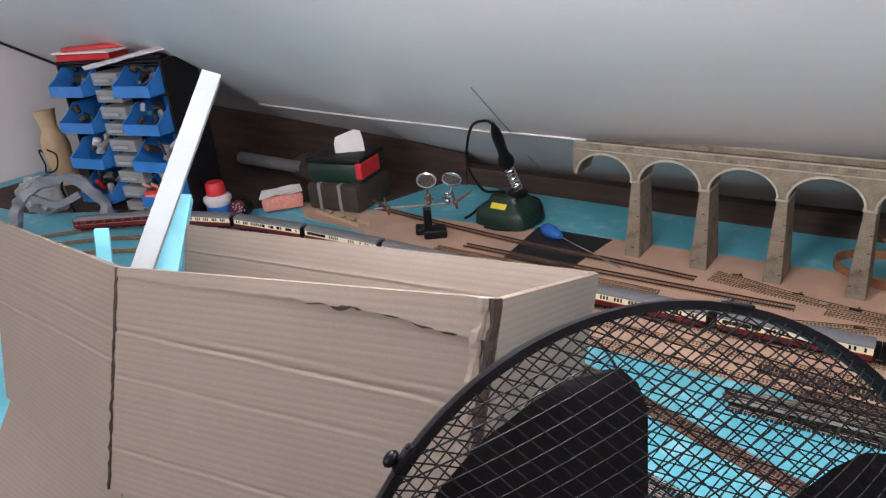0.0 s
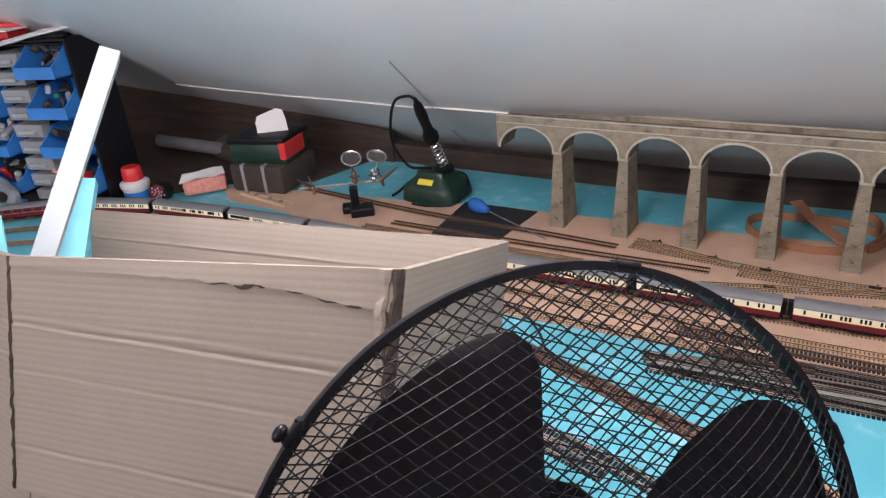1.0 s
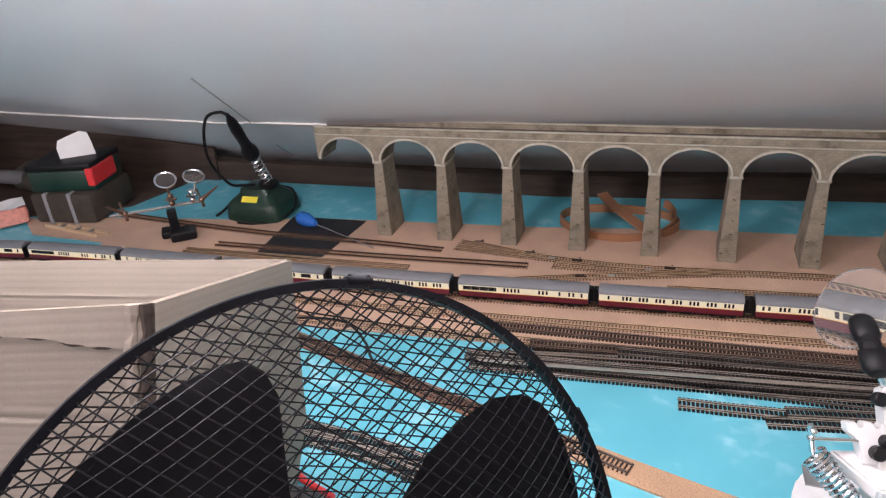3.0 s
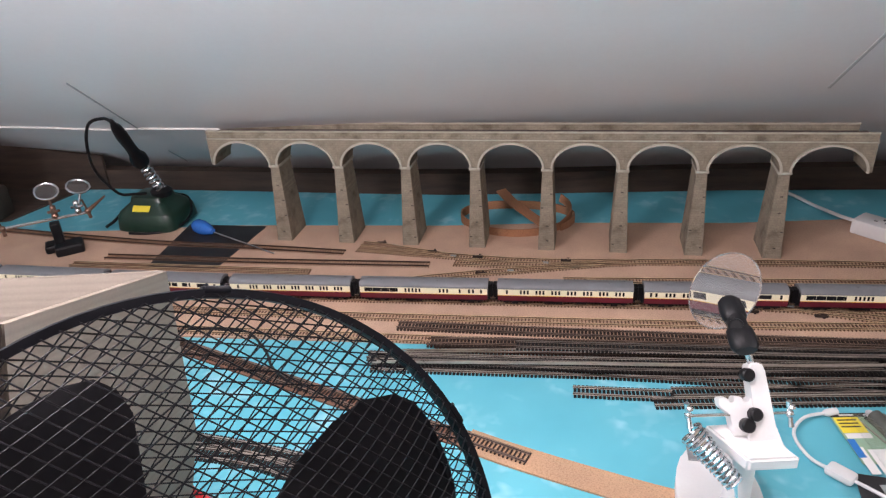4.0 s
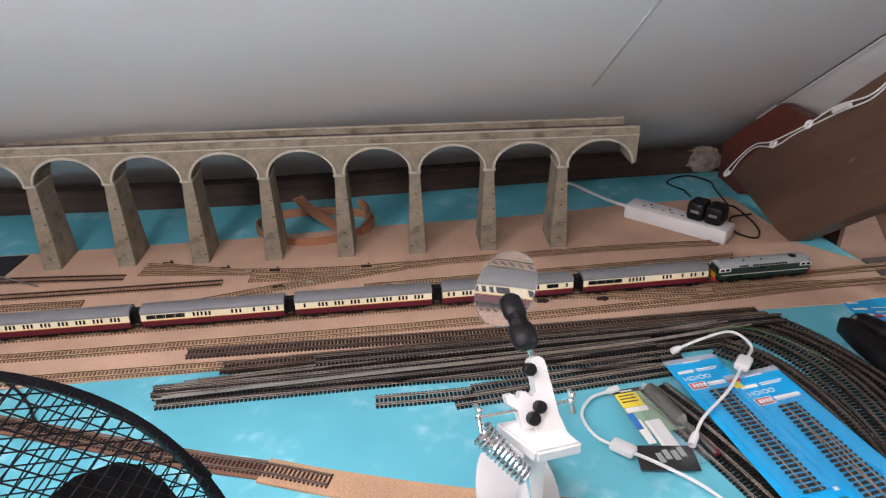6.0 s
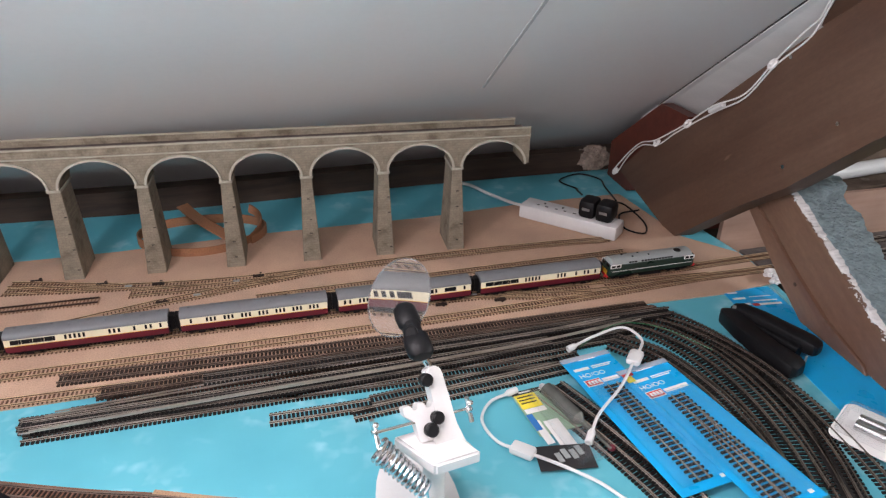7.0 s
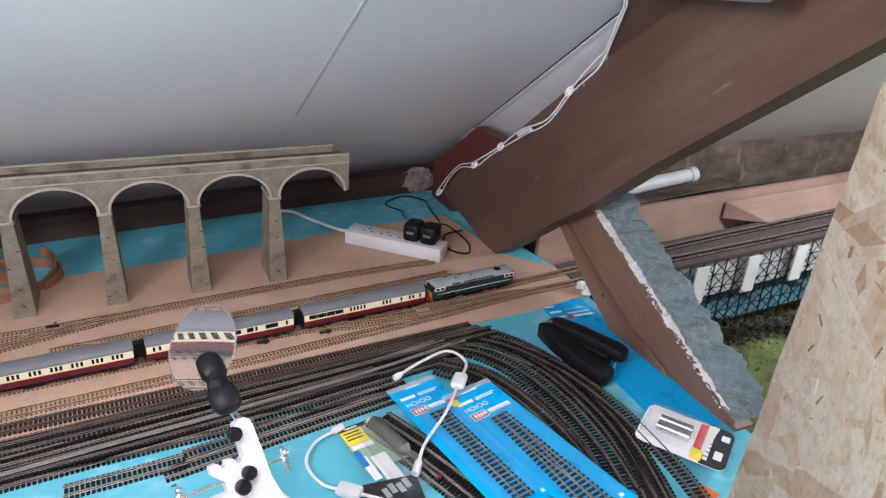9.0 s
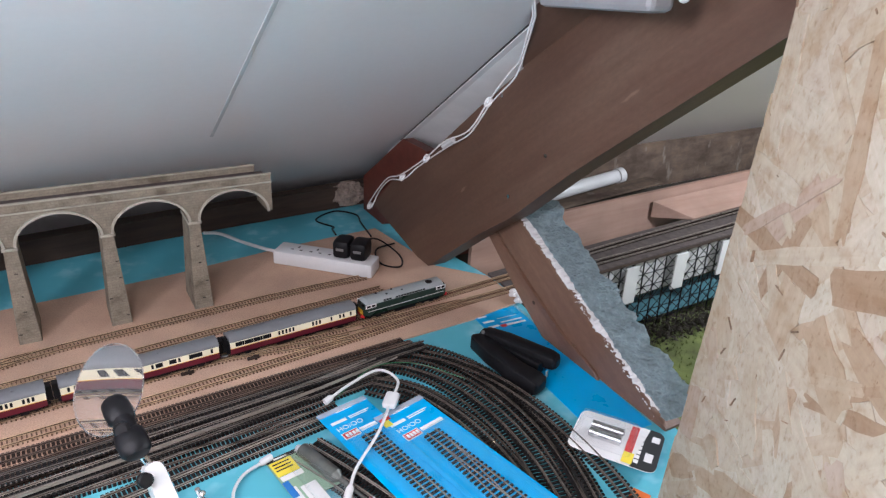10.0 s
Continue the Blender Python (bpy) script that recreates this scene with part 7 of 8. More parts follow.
    part("spring_stem", bm, M_CHROME, th)
    # lens
    c = Vector((0.330, -0.581, 0.244))
    face = Vector((-0.703, -0.383, 0.597)).normalized()
    lm = axis(c - face * 0.003, c + face)
    bm = B()
    R = 0.0505
    add_lathe(bm, [(R * math.sin(q * math.pi / 20), 0.003 - 0.0028 * math.cos(q * math.pi / 20) ** 2) for q in range(10)] + [(R, 0.0022), (R, 0.0038)] + [(R * math.sin(q * math.pi / 20), 0.003 + 0.0028 * math.cos(q * math.pi / 20) ** 2) for q in range(9, -1, -1)], 44, lm)
    lens = part("lens", bm, M_GLASS, th, "round clear lens", True)
    lens.visible_shadow = False
    bm = B()
    add_sweep(bm, [lm @ Vector((R * math.cos(q), R * math.sin(q), 0.003)) for q in [2 * math.pi * i / 48 for i in range(48)]], [(-0.0008, -0.0012), (0.0008, -0.0012), (0.0008, 0.0012), (-0.0008, 0.0012)], face, True)
    part("lens_rim", bm, M_CLEAR, th)
    bm = B()
    g, j, top = Vector((0.333, -0.604, 0.2415)), Vector((0.343, -0.660, 0.2195)), fm @ Vector((-0.006, 0.007, 0.083))
    cm_ = axis(j, g)
    for z0, z1, w, d in ((-0.012, 0.024, 0.0165, 0.0125), (0.030, 0.066, 0.0150, 0.0115)):
        prof = [(0, z0), (0.7, z0 + 0.001), (0.95, z0 + 0.006), (1.0, (z0 + z1) / 2), (0.93, z1 - 0.006), (0.65, z1 - 0.001), (0, z1)]
        add_lathe(bm, prof, 18, cm_ @ Matrix.Diagonal((w, d, 1, 1)))
    add_rod(bm, cm_ @ Vector((0, 0, 0.018)), cm_ @ Vector((0, 0, 0.036)), 0.0115, 14)
    mid = cm_ @ Vector((0, 0, 0.027))
    add_lathe(bm, [(0, 0), (0.0085, 0), (0.0085, 0.005), (0.006, 0.007), (0, 0.007)], 14, axis(mid + Vector((-0.003, -0.009, 0.004)), mid + Vector((-0.25, -0.85, 0.45))))
    part("lens_clamp", bm, M_BLACK, th, "black lens clamp", True)
    bm = B()
    add_rod(bm, j, top, 0.0042, 10)
    part("neck", bm, M_CHROME, th, smooth=True)
    return th


magnifier()


# ---- power strip ----
def power_strip():
    a, b = Vector((0.752, 0.142, 0)), Vector((0.912, -0.010, 0))
    d = b - a
    ang = math.atan2(d.y, d.x)
    m = Matrix.Translation(((a + b) / 2).to_tuple()) @ Matrix.Rotation(ang, 4, "Z")
    ln = d.length + 0.02
    th = thing("power_strip", m, "white power strip on the cork with two black plugs", "power strip")
    bm = B()
    add_box(bm, (0, 0, 0.017), (ln, 0.058, 0.034), bev=0.005)
    part("body", bm, M_WHITE, th, smooth=True)
    for k in range(3):
        bm = B()
        for dx, dy, sx, sy in ((0, 0.009, 0.004, 0.008), (-0.011, -0.006, 0.007, 0.004), (0.011, -0.006, 0.007, 0.004)):
            add_box(bm, (-0.07 + k * 0.046 + dx, dy, 0.0341), (sx, sy, 0.0008))
        part("socket", bm, M_INK, th)
    for k, x in enumerate((0.042, 0.083)):
        bm = B()
        add_box(bm, (x, 0.004, 0.056), (0.040, 0.052, 0.044), None, 0.010)
        p = part("plug_adapter", bm, M_BLACK, th, "black mains adapter", True)
        bm = B()
        add_box(bm, (x, -0.0225, 0.058), (0.018, 0.001, 0.006))
        part("rating_plate", bm, M_GREYM, p)
    bm = B()
    e = m.inverted()
    add_tube(bm, [e @ q for q in spline([(0.746, 0.150, 0.018), (0.725, 0.19, 0.012), (0.69, 0.27, 0.004), (0.655, 0.34, 0.003), (0.62, 0.36, 0.003)], 8)], 0.0042, 8)
    part("mains_lead", bm, M_WHITE, th, smooth=True)
    for pts in ([(0.87, 0.10, 0.06), (0.90, 0.20, 0.03), (0.93, 0.27, 0.003), (0.907, 0.336, 0.001), (0.976, 0.375, 0.001), (1.019, 0.327, 0.002), (1.0, 0.25, 0.012), (0.97, 0.12, 0.03)], [(0.93, 0.06, 0.055), (0.98, 0.09, 0.03), (1.01, 0.04, 0.004), (0.985, -0.01, 0.002), (0.95, 0.02, 0.004), (0.97, 0.09, 0.006), (1.03, 0.11, 0.004)]):
        bm = B()
        add_tube(bm, [e @ q for q in spline(pts, 8)], 0.0022, 6)
        part("adapter_lead", bm, M_BLACK, th, smooth=True)
    return th


power_strip()


# ---- soldering station ----
def soldering_station():
    th = thing("soldering_station", Matrix.Translation((-0.925, 0.072, 0)) @ Matrix.Diagonal((1.06, 1.06, 1.08, 1)), "dark green soldering station with black iron in spring holder", "soldering station")
    bm = B()
    sec = [(0.074, 0.0), (0.078, 0.003), (0.077, 0.014), (0.074, 0.034), (0.068, 0.044), (0.044, 0.062), (0.040, 0.074), (0.032, 0.077)]
    rings = []
    for r, z in sec:
        rings.append([bm.verts.new((r * 1.0 * math.copysign(abs(math.cos(q)) ** 0.36, math.cos(q)), r * 0.86 * math.copysign(abs(math.sin(q)) ** 0.36, math.sin(q)), z)) for q in [2 * math.pi * i / 32 for i in range(32)]])
    for a, b in zip(rings, rings[1:]):
        for i in range(32):
            bm.faces.new((a[i], a[(i + 1) % 32], b[(i + 1) % 32], b[i]))
    bm.faces.new(rings[0][::-1])
    bm.faces.new(rings[-1])
    part("housing", bm, M_DGREEN, th, "dark green housing", True)
    bm = B()
    add_box(bm, (0, 0, 0), (0.044, 0.001, 0.016), pose(-0.002, -0.0500, 0.0545, -49, 0, 0))
    part("label", bm, M_YELL, th, "yellow warning label")
    bm = B()
    add_lathe(bm, [(0.01, 0), (0.024, 0.0), (0.026, 0.012), (0.016, 0.02), (0.01, 0.02), (0.01, 0)], 20, pose(0.030, -0.004, 0.072))
    part("holder_socket", bm, M_BLACK, th, smooth=True)
    top = Vector((0.050, -0.134, 0.286))
    a, b = Vector((0.034, -0.008, 0.084)), Vector((0.019, -0.030, 0.157))
    mm = axis(a, b)
    ln = (b - a).length
    bm = B()
    add_tube(bm, [mm @ Vector((0.012 * math.cos(2 * math.pi * 7 * t), 0.012 * math.sin(2 * math.pi * 7 * t), ln * t)) for t in [i / 112 for i in range(113)]], 0.0022, 6)
    part("holder_spring", bm, M_CHROME, th, smooth=True)
    bm = B()
    add_lathe(bm, [(0, 0), (0.006, 0.0), (0.013, 0.004), (0.019, 0.010), (0.020, 0.026), (0.013, 0.046), (0.012, 0.075), (0.0135, 0.115), (0.011, 0.145), (0.006, 0.160), (0.004, 0.172), (0, 0.172)], 18, axis(b, top))
    iron = part("iron_handle", bm, M_BLACK, th, "black soldering iron handle", True)
    bm = B()
    add_tube(bm, spline([top, (0.030, -0.134, 0.292), (-0.007, -0.134, 0.279), (-0.026, -0.134, 0.230), (-0.050, -0.102, 0.163), (-0.030, -0.076, 0.104), (-0.008, -0.052, 0.092), (0.008, -0.03, 0.086)], 10), 0.0034, 8)
    part("iron_lead", bm, M_BLACK, th, smooth=True)
    bm = B()
    add_tube(bm, spline([(0.02, 0.06, 0.05), (0.06, 0.05, 0.045), (0.085, 0.01, 0.02), (0.07, -0.045, 0.004), (0.02, -0.075, 0.004), (-0.03, -0.078, 0.004)], 10), 0.003, 8)
    add_tube(bm, spline([(-0.06, 0.03, 0.045), (-0.085, 0.0, 0.03), (-0.10, -0.03, 0.012), (-0.112, -0.05, 0.004)], 8), 0.0036, 8)
    part("mains_lead", bm, M_BLACK, th, smooth=True)
    return th


soldering_station()


# ---- third hand ----
def third_hand():
    o = Vector((-1.060, -0.104, 0))
    th = thing("third_hand", Matrix.Translation(o), "black-footed third hand with two small magnifiers and copper clips", "third hand")
    ex, ey = Vector((0.78, 0.63, 0)), Vector((-0.63, 0.78, 0))
    bm = B()
    r = Matrix.Rotation(math.atan2(0.63, 0.78), 4, "Z")
    add_box(bm, (0.005, -0.012, 0.0125), (0.062, 0.05, 0.025), r, 0.005)
    add_box(bm, (-0.028, 0.02, 0.010), (0.04, 0.045, 0.02), r, 0.005)
    add_box(bm, (-0.012, 0.006, 0.045), (0.022, 0.022, 0.06), r, 0.003)
    part("base", bm, M_BLACK, th, "black cast iron base")
    bm = B()
    add_rod(bm, ex * -0.15 + Vector((0, 0, 0.088)), ex * 0.070 + Vector((0, 0, 0.084)), 0.0036, 10)
    part("rod", bm, M_CHROME, th, smooth=True)
    for c, col in ((ex * -0.006 + Vector((0, 0, 0.153)), M_COPPER), (ex * 0.060 + Vector((0, 0, 0.150)), M_CHROME)):
        f = (Vector((0.05, -1.42, 0.7)) - o - c).normalized()
        f = (f + (Vector((-0.15, 0.3, 0.7)) if col is M_COPPER else Vector((0.1, 0.45, 1.3)))).normalized()
        m = axis(c, c + f)
        bm = B()
        add_lathe(bm, [(0, -0.002), (0.0225, 0), (0.0225, 0.0015), (0, 0.0035)], 28, m)
        ln = part("small_lens", bm, M_GLASS, th, smooth=True)
        ln.visible_shadow = False
        bm = B()
        add_tube(bm, [m @ Vector((0.0245 * math.cos(q), 0.0245 * math.sin(q), 0.0007)) for q in [2 * math.pi * i / 36 for i in range(36)]], 0.0027, 6, True)
        rim = part("lens_rim", bm, M_CHROME, th, smooth=True)
        bm = B()
        base = ex * (c.dot(ex)) * 0.75 + Vector((0, 0, 0.092))
        add_rod(bm, c - Vector((0, 0, 0.018)), base, 0.003, 8)
        add_ball(bm, base + Vector((0, 0, 0.022)), 0.007, (1, 1, 0.8), 10, 6)
        add_ball(bm, base, 0.008, (1, 1, 1), 10, 6)
        add_box(bm, base + Vector((0, 0, 0.010)), (0.012, 0.009, 0.030), None, 0.002)
        add_rod(bm, base + Vector((-0.016, 0, 0.008)), base + Vector((0.016, 0, 0.014)), 0.0035, 8)
        part("joint", bm, col, th, "bright metal ball joint", True)
    for s, end in ((-0.115, -0.15), (0.065, 0.11)):
        bm = B()
        p = ex * s + Vector((0, 0, 0.087))
        add_ball(bm, p, 0.008, (1, 1, 1), 10, 6)
        add_rod(bm, p, p + Vector((0.012, -0.01, -0.012)), 0.004, 8)
        add_rod(bm, p, ex * end + ey * -0.02 + Vector((0, 0, 0.092 + (0.03 if s > 0 else 0.03))), 0.0055, 8, 0.002)
        add_rod(bm, p, p + Vector((-0.008, 0, 0.03)), 0.0025, 6)
        part("clip", bm, M_COPPER, th, "copper-coloured clip", True)
    return th


third_hand()

# pegs
th = thing("wooden_pegs", None, "two thin pale wooden pegs lying on the cork", "pegs")
for a, b in (((-1.50, -0.118, 0.004), (-1.30, -0.148, 0.004)), ((-1.47, -0.105, 0.004), (-1.275, -0.128, 0.004))):
    bm = B()
    add_sweep(bm, [Vector(a), Vector(b)], rect(0.007, 0.008, -0.004), Vector((0, 0, 1)))
    part("stick", bm, M_TAN, th)
bm = B()
for t in (0.25, 0.55, 0.8):
    p = Vector((-1.485, -0.112, 0.008)).lerp(Vector((-1.287, -0.138, 0.008)), t)
    add_box(bm, p, (0.008, 0.02, 0.004))
part("spring", bm, M_GREYM, th)

# canvas case, green case and card
cm = Matrix.Translation((-1.465, 0.0, 0)) @ Matrix.Rotation(radians(8), 4, "Z")
th = thing("canvas_case", cm, "dark brown canvas case with grey strap", "case")
bm = B()
add_box(bm, (0, 0, 0.043), (0.19, 0.185, 0.086), bev=0.012)
part("case", bm, M_OLIVE, th, smooth=True)
for x in (-0.045, 0.03):
    bm = B()
    add_box(bm, (x, 0, 0.043), (0.011, 0.190, 0.090), bev=0.003)
    part("strap", bm, M_TUBEG, th, "grey strap")
gm = Matrix.Translation((-1.465, 0.0, 0.086)) @ Matrix.Rotation(radians(14), 4, "Z")
th = thing("green_tool_case", gm, "dark green plastic tool case with red latch", "case")
bm = B()
add_box(bm, (0, 0, 0.030), (0.185, 0.15, 0.060), bev=0.007)
part("body", bm, M_DGREEN, th, smooth=True)
bm = B()
add_box(bm, (0, 0, 0.069), (0.19, 0.155, 0.018), bev=0.005)
part("lid", bm, M_BLACK, th, smooth=True)
bm = B()
add_box(bm, (0.086, -0.02, 0.04), (0.022, 0.118, 0.052), bev=0.005)
part("latch", bm, M_RED, th, "red latch")
bm = B()
pts = [(-0.045, 0.0), (0.045, 0.0), (0.042, 0.035), (0.036, 0.062), (0.018, 0.068), (-0.04, 0.05), (-0.047, 0.03)]
add_prism(bm, pts, 0, 0.001, pose(-1.44, 0.0, 0.163, 80, 0, 38))
tagged(part("white_card", bm, M_PAPER), "white paper card propped on the green case", "card")

# sponge with tissue
th = thing("pink_sponge", pose(-1.63, -0.135, 0, 0, 0, 50), "pink sponge with torn paper on it", "sponge")
bm = B()
add_box(bm, (0, 0, 0.026), (0.125, 0.05, 0.048), bev=0.008)
bmesh.ops.subdivide_edges(bm, edges=list(bm.edges), cuts=2, use_grid_fill=True)
for v in bm.verts:
    v.co += Vector((noise.noise(v.co * 60), noise.noise(v.co * 60 + Vector((3, 1, 2))), noise.noise(v.co * 50 + Vector((7, 7, 7))))) * 0.004
    v.co.z = max(v.co.z, 0.0)
part("sponge", bm, M_PINK, th, smooth=True)
bm = B()
add_plate(bm, [(-0.07, -0.03, 0.050), (0.065, -0.032, 0.056), (0.06, 0.03, 0.062), (-0.06, 0.028, 0.055)], 0.0012, 0.006, 10, 6)
part("paper", bm, M_PAPER, th, "crumpled white paper")

# glue bottle and tin
th = thing("glue_bottle", pose(-1.768, -0.272, -0.003, 0, 0, 0) @ Matrix.Diagonal((0.86, 0.86, 0.84, 1)), "white glue bottle with red screw cap", "bottle")
bm = B()
add_lathe(bm, [(0, 0), (0.040, 0.0), (0.043, 0.006), (0.043, 0.055), (0.046, 0.06), (0.050, 0.072), (0.048, 0.082), (0.036, 0.090), (0, 0.090)], 28)
part("bottle", bm, M_WHITE, th, smooth=True)
bm = B()
add_lathe(bm, [(0.0436, 0.012), (0.0438, 0.012), (0.0438, 0.052), (0.0436, 0.052)], 28)
part("paper_label", bm, M_BIN, th, "blue printed label")
bm = B()
add_lathe(bm, [(0, 0.09), (0.034, 0.09), (0.0345, 0.105), (0.032, 0.132), (0.028, 0.137), (0, 0.137)], 28)
part("cap", bm, M_RED, th, "red screw cap", True)
th = thing("small_tin", pose(-1.712, -0.238, -0.003), "small dark tin with patterned red lid", "tin")
bm = B()
add_rod(bm, (0, 0.02, 0.027), (0.02, -0.02, 0.034), 0.028, 20)
part("tin", bm, M_BLACK, th, smooth=True)
bm = B()
add_rod(bm, (0.02, -0.02, 0.034), (0.021, -0.0215, 0.0342), 0.025, 20)
part("lid", bm, M_MAROON, th)
bm = B()
for k in range(16):
    q = k * 2.4
    r0 = 0.006 + 0.0011 * k
    add_ball(bm, Vector((0.0215, -0.0225, 0.0343)) + Vector((0.9 * math.cos(q), 0.45 * math.cos(q), math.sin(q))) * r0, 0.0022, (1, 1, 1), 6, 4)
part("pattern", bm, M_PAPER, th)

# dark sheet and tube at the back; the sheet reaches forward as painted shade by the cabinet
slab("old_board", [(-3.0, 0.205, -0.003), (-1.22, 0.285, -0.003), (-1.22, 0.285, 0.10), (-3.0, 0.205, 0.30)][::-1], 0.012, M_OLDWOOD, "dark stained board standing at the back", "board")
bm = B()
add_prism(bm, [(-2.9, -0.60), (-2.45, -0.55), (-2.06, -0.34), (-1.9, -0.275), (-1.74, -0.205), (-1.66, -0.09), (-1.55, -0.02), (-1.36, 0.05), (-1.3, 0.277), (-2.9, 0.205)], -0.0028, 0.0012)
tagged(part("dark_sheet", bm, M_OLDWOOD), "dark brown sheet lying on the board, widened as painted shade by the cabinet", "sheet", kind="structure")
th = thing("black_bag", pose(-1.72, 0.12, 0.001), "crumpled black cloth bag at the back", "bag")
bm = B()
add_ball(bm, (0, 0, 0.045), 0.1, (1.4, 0.75, 0.5), 28, 16)
for v in bm.verts:
    v.co += Vector((0, 0, 0.012 * noise.noise(v.co * 24)))
    v.co.z = max(v.co.z, 0.0)
part("cloth", bm, M_OLIVE, th, smooth=True)
th = thing("grey_tube", None, "short grey plastic tube lying at the back", "tube")
bm = B()
add_rod(bm, (-2.03, 0.03, 0.076), (-1.752, 0.07, 0.058), 0.0215, 20)
part("tube", bm, M_DTUBE, th, smooth=True)


# ---- bin cabinet ----
def bin_cabinet():
    g, f = Vector((-2.212, -0.430, 0)), Vector((-1.80, -0.333, 0))
    ex = (f - g).normalized()
    m = Matrix.Translation((g.x, g.y, -0.003)) @ Matrix.Rotation(math.atan2(ex.y, ex.x), 4, "Z")
    W, D, H = (f - g).length, 0.14, 0.490
    th = thing("bin_cabinet", m, "black cabinet with blue storage bins and small clear drawers", "storage cabinet")
    for nm, c, s in (("side_panel", (0.004, D / 2, H / 2), (0.008, D, H)), ("side_panel", (W - 0.004, D / 2, H / 2), (0.008, D, H)), ("top_panel", (W / 2, D / 2, H - 0.004), (W - 0.0162, D, 0.008)), ("back_panel", (W / 2, D - 0.004, H / 2), (W - 0.0162, 0.0078, H - 0.018)), ("divider", (0.153, D / 2, H / 2), (0.005, D - 0.02, H - 0.018)), ("divider", (0.268, D / 2, H / 2), (0.005, D - 0.02, H - 0.018))):
        bm = B()
        add_box(bm, c, s, bev=0.0015)
        part(nm, bm, M_BLACK, th)
    rows = [0.394, 0.284, 0.172, 0.060]
    for q in range(5):
        z = (rows + [0.482])[q] - 0.006
        bm = B()
        add_box(bm, (W / 2, D / 2, z), (W - 0.018, D - 0.012, 0.004))
        part("shelf", bm, M_BLACK, th)
    for col, x0 in ((0, 0.011), (1, 0.274)):
        w = 0.138
        for r, z in enumerate(rows):
            bm = B()
            out = -0.055
            # open-fronted bin: floor, back, low front and sloping cheeks
            add_box(bm, (x0 + w / 2, 0.035, z + 0.002), (w, 0.178, 0.004))
            add_box(bm, (x0 + w / 2, 0.122, z + 0.040), (w, 0.004, 0.08))
            add_box(bm, (x0 + w / 2, out + 0.002, z + 0.016), (w, 0.005, 0.032))
            for sx in (x0 + 0.002, x0 + w - 0.002):
                poly = [(out, z), (0.124, z), (0.124, z + 0.082), (0.01, z + 0.082), (-0.028, z + 0.050), (out, z + 0.034)]
                a = [bm.verts.new((sx - 0.002, y, zz)) for y, zz in poly]
                b = [bm.verts.new((sx + 0.002, y, zz)) for y, zz in poly]
                bm.faces.new(a)
                bm.faces.new(b[::-1])
                for i in range(len(poly)):
                    bm.faces.new((a[i], b[i], b[(i + 1) % len(poly)], a[(i + 1) % len(poly)]))
            part("bin", bm, M_BIN, th, "bright blue open-fronted bin")
            for k in range(11):
                fill = B()
                at = pose(x0 + rr.uniform(0.022, w - 0.022), rr.uniform(-0.03, 0.09), z + rr.uniform(0.02, 0.066), rr.uniform(-40, 40), rr.uniform(-40, 40), rr.uniform(0, 180))
                big = (rr.uniform(0.014, 0.06), rr.uniform(0.008, 0.03), rr.uniform(0.004, 0.018))
                if k % 3 == 0:
                    add_lathe(fill, [(0, 0), (big[1] * 0.4, 0), (big[1] * 0.45, big[0] * 0.8), (0, big[0])], 9, at)
                else:
                    add_box(fill, (0, 0, 0), big, at, min(big) * 0.25)
                part("stored_part", fill, rr.choice((M_TUBEG, M_INK, M_BAG, M_BAG, M_OLIVE, M_LGREY, M_BLACK, M_PAPER, M_OLDWOOD, M_ORANGE if r == 2 else M_BLACK, M_GREENW if r == 1 else M_TUBEG, M_RED if r == 3 else M_INK)), th)
    for r in range(9):
        bm = B()
        add_box(bm, (0.2105, 0.045, 0.040 + r * 0.050), (0.104, 0.13, 0.037), bev=0.003)
        d = part("drawer", bm, M_BAG, th, "small clear drawer")
        bm = B()
        add_box(bm, (0.2105, -0.024, 0.038 + r * 0.050), (0.060, 0.012, 0.010), bev=0.002)
        part("drawer_pull", bm, M_LGREY, d)
    return m, W, D, H


CM, CW, CD, CH = bin_cabinet()


def on_cabinet(name, c, s, turn, material, label, category, z=0.0, extra=None):
    th = thing(name, CM @ pose(c[0], c[1], CH + z, 0, 0, turn), label, category)
    bm = B()
    add_box(bm, (0, 0, s[2] / 2), s, bev=min(s) * 0.2)
    part("body", bm, material, th)
    return th


on_cabinet("red_packet", (0.10, 0.055), (0.19, 0.09, 0.022), 10, M_RED, "red and clear packet lying on the cabinet", "packet")
on_cabinet("paper_stack", (0.115, 0.045), (0.22, 0.10, 0.005), 4, M_PAPER, "white papers on the black cabinet", "papers", 0.0225)
on_cabinet("red_packet", (0.12, 0.06), (0.19, 0.055, 0.012), 26, M_RED, "flat red packet on the papers", "packet", 0.028)
on_cabinet("tablet", (0.315, 0.06), (0.15, 0.11, 0.010), 14, M_BLACK, "black tablet lying on the cabinet", "tablet")
th = thing("clear_pouch", CM @ pose(0.18, -0.045, CH), "long white plastic pouch lying across the cabinet", "pouch")
bm = B()
add_plate(bm, [(-0.015, 0.0, -0.010), (0.015, -0.018, -0.010), (0.265, 0.055, 0.034), (0.235, 0.085, 0.036)][::-1], 0.005, 0.007, 12, 20)
part("pouch", bm, M_POUCH, th, smooth=True)

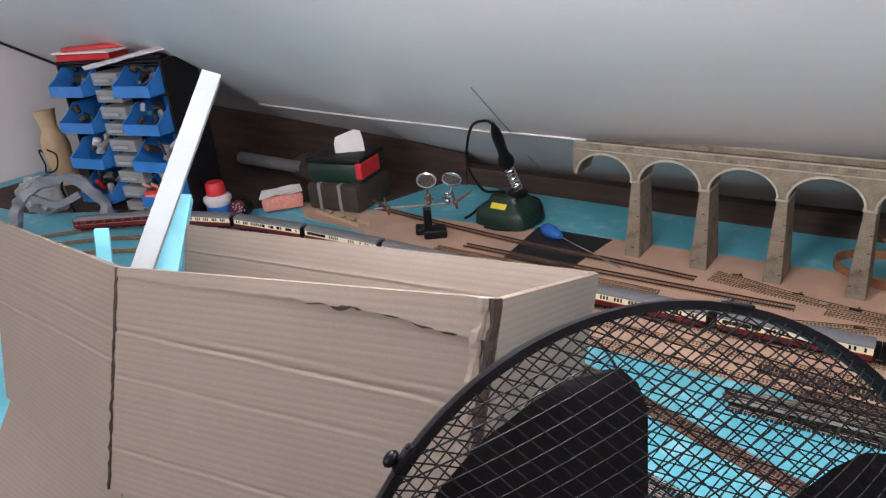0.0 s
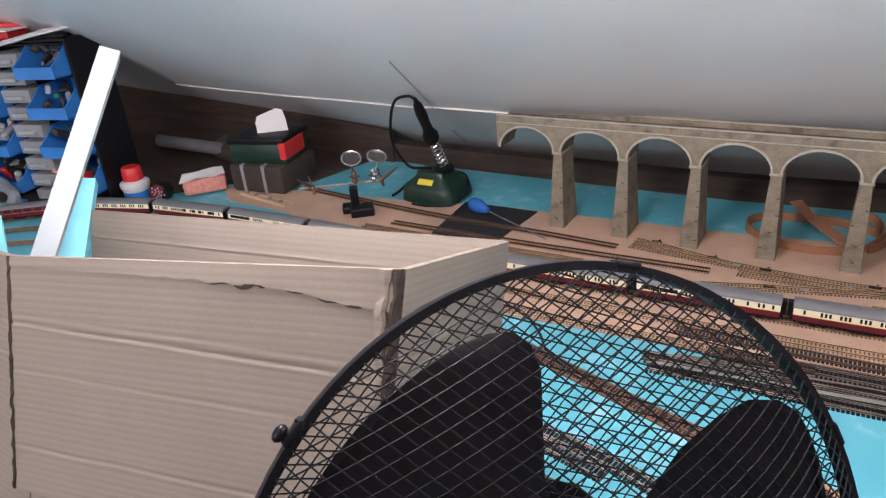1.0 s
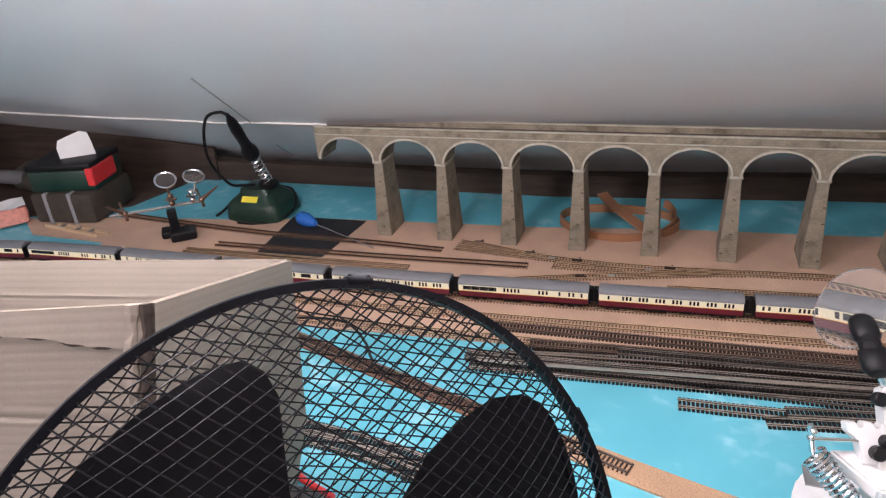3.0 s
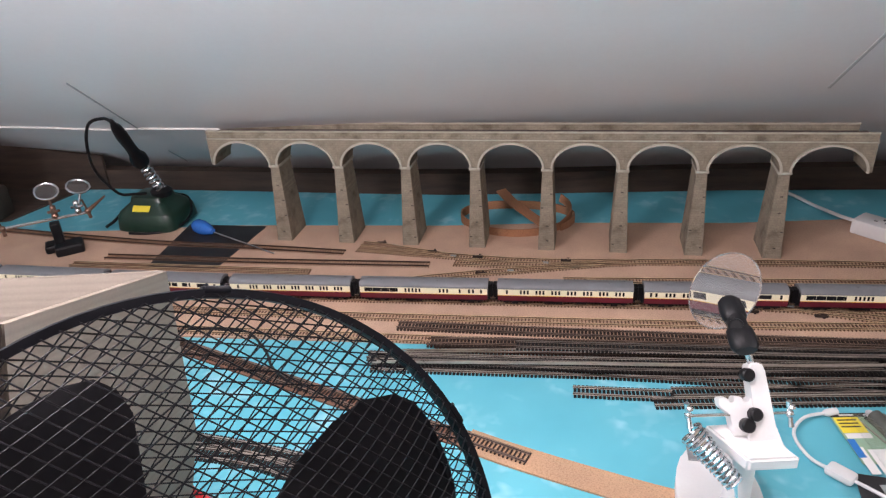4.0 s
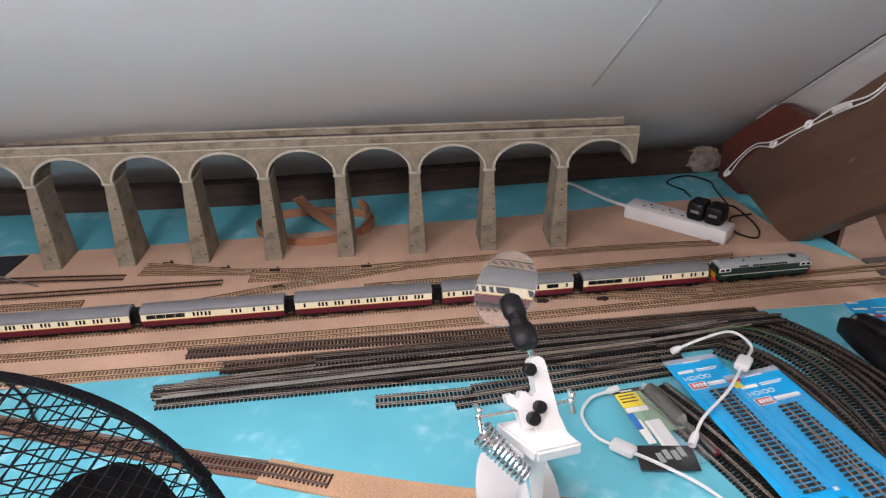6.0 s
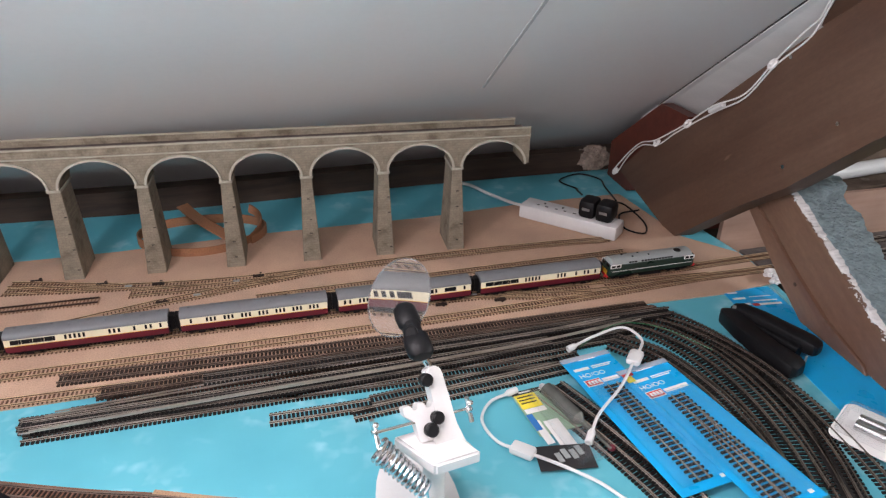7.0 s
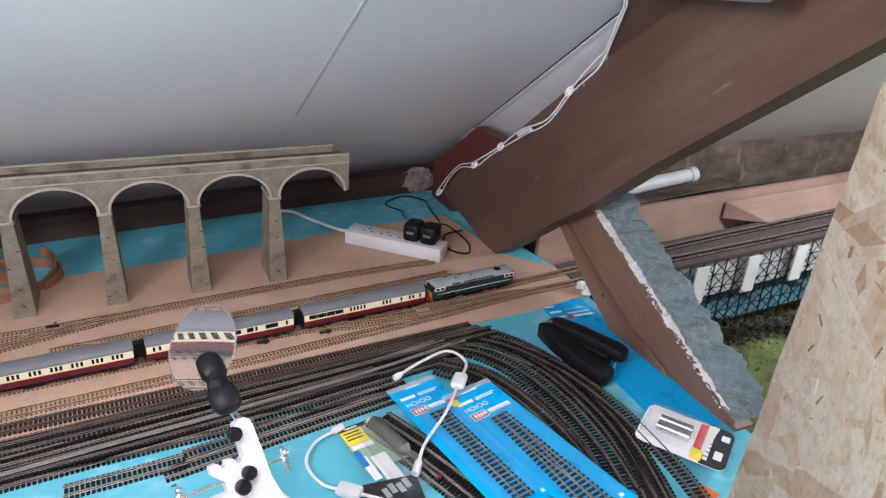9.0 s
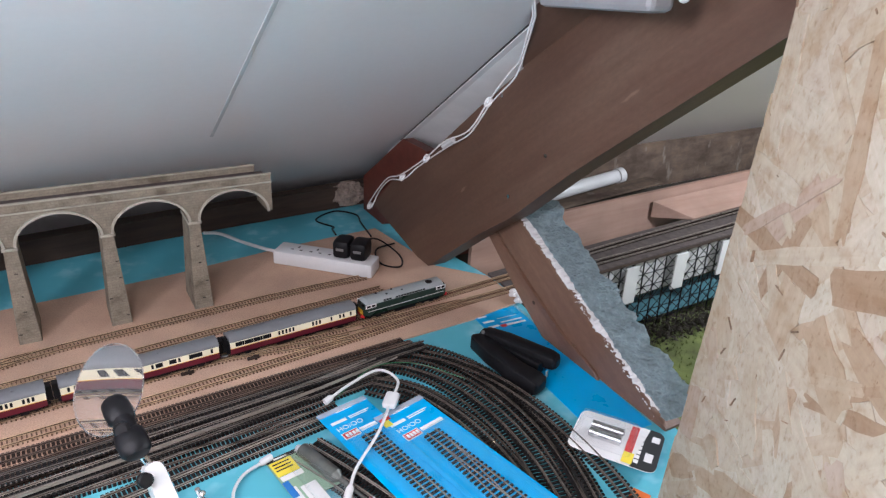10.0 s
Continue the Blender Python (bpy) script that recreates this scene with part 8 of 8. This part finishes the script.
# beige sprayer, bag and red pouch before the cabinet
th = thing("beige_bottle", pose(-2.68, -0.30, -0.003, 0, 0, 0), "beige plastic bottle with flared neck beside the cabinet", "bottle")
bm = B()
add_lathe(bm, [(0, 0), (0.040, 0), (0.044, 0.012), (0.046, 0.10), (0.050, 0.15), (0.045, 0.185), (0.031, 0.205), (0.029, 0.225), (0.038, 0.275), (0.042, 0.285), (0, 0.285)], 24, pose(0, 0, 0, 0, -6, 0))
part("bottle", bm, M_BEIGE, th, smooth=True)
bm = B()
add_tube(bm, spline([(0.0, -0.04, 0.12), (-0.05, -0.05, 0.14), (-0.06, -0.04, 0.08), (-0.02, -0.06, 0.06), (0.05, -0.05, 0.08), (0.06, -0.04, 0.13), (0.02, -0.05, 0.15)], 8), 0.003, 7)
part("lead", bm, M_BLACK, th, smooth=True)
th = thing("grey_clamp", None, "grey plastic arched clamp standing before the coaches", "clamp")
bm = B()
arch = spline([(-2.30, -0.665, 0.0), (-2.285, -0.640, 0.075), (-2.262, -0.605, 0.117), (-2.219, -0.555, 0.147), (-2.156, -0.507, 0.147), (-2.101, -0.485, 0.109), (-2.056, -0.479, 0.057), (-2.027, -0.489, 0.0)], 8)
add_sweep(bm, arch, [(-0.013, -0.012), (0.012, -0.014), (0.017, 0.0), (0.013, 0.012), (-0.012, 0.013), (-0.017, 0.0)], Vector((0.55, -0.83, 0.0)))
for v in bm.verts:
    v.co += 0.011 * Vector((noise.noise(v.co * 34), noise.noise(v.co * 34 + Vector((4, 1, 7))), noise.noise(v.co * 30 + Vector((8, 3, 2)))))
    v.co.z = max(v.co.z, -0.003)
part("arch", bm, M_CLAMP, th, smooth=True)
bm = B()
add_sweep(bm, spline([(-2.262, -0.605, 0.105), (-2.19, -0.56, 0.075), (-2.13, -0.51, 0.10)], 8), rect(0.012, 0.02, -0.01), Vector((0, 0, 1)))
part("handle", bm, M_CLAMP, th)
th = thing("black_lead", None, "tangled black lead hanging before the blue bins", "lead")
bm = B()
add_tube(bm, spline([(-2.30, -0.47, 0.0), (-2.27, -0.50, 0.10), (-2.20, -0.49, 0.15), (-2.13, -0.47, 0.10), (-2.10, -0.45, 0.03), (-2.06, -0.43, 0.0), (-1.98, -0.41, 0.002)], 8), 0.004, 7)
part("lead", bm, M_BLACK, th, smooth=True)
for k, (x, y, turn, tone, label) in enumerate(((-2.07, -0.455, 20, M_BIN, "blue plastic clip lying before the cabinet"), (-2.0, -0.43, 70, M_BLACK, "black plastic clip lying before the cabinet"), (-1.93, -0.40, -15, M_TUBEG, "grey plastic clip lying before the cabinet"))):
    th = thing("plastic_clip", pose(x, y, 0.0, 0, 0, turn), label, "clip", "clips before the cabinet")
    bm = B()
    add_box(bm, (0, 0, 0.012), (0.075, 0.018, 0.022), None, 0.004)
    add_box(bm, (-0.02, 0.0, 0.030), (0.055, 0.016, 0.012), pose(0, 0, 0, 0, 14, 0), 0.003)
    part("clip", bm, tone, th, smooth=True)
th = thing("clear_bag", pose(-2.44, -0.50, -0.003), "crumpled clear plastic bag on the board", "bag")
bm = B()
add_ball(bm, (0, 0, 0.05), 0.085, (1.5, 0.7, 0.8), 30, 18)
for v in bm.verts:
    v.co += Vector((noise.noise(v.co * 30), noise.noise(v.co * 30 + Vector((5, 5, 5))), noise.noise(v.co * 26 + Vector((9, 2, 4))))) * 0.02
    v.co.z = max(v.co.z, 0.0)
part("film", bm, M_BAG, th)
th = thing("red_pouch", CM @ pose(0.325, -0.018, 0.0645, 0, 0, 6), "red fabric pouch lying in the lowest blue bin", "pouch")
bm = B()
add_box(bm, (0, 0, 0.024), (0.10, 0.05, 0.046), pose(0, 0, 0, 0, -6, 0), 0.008)
part("pouch", bm, M_RED, th, smooth=True)
bm = B()
add_box(bm, (-0.01, -0.026, 0.022), (0.07, 0.005, 0.026), pose(0, 0, 0, 0, -6, 0), 0.002)
part("pocket", bm, M_PINK, th)
bm = B()
for k in range(3):
    add_rod(bm, (-0.03 + k * 0.028, 0.0, 0.044), (-0.05 + k * 0.034, -0.02, 0.066), 0.005, 8)
part("tool_handles", bm, M_PINK, th)
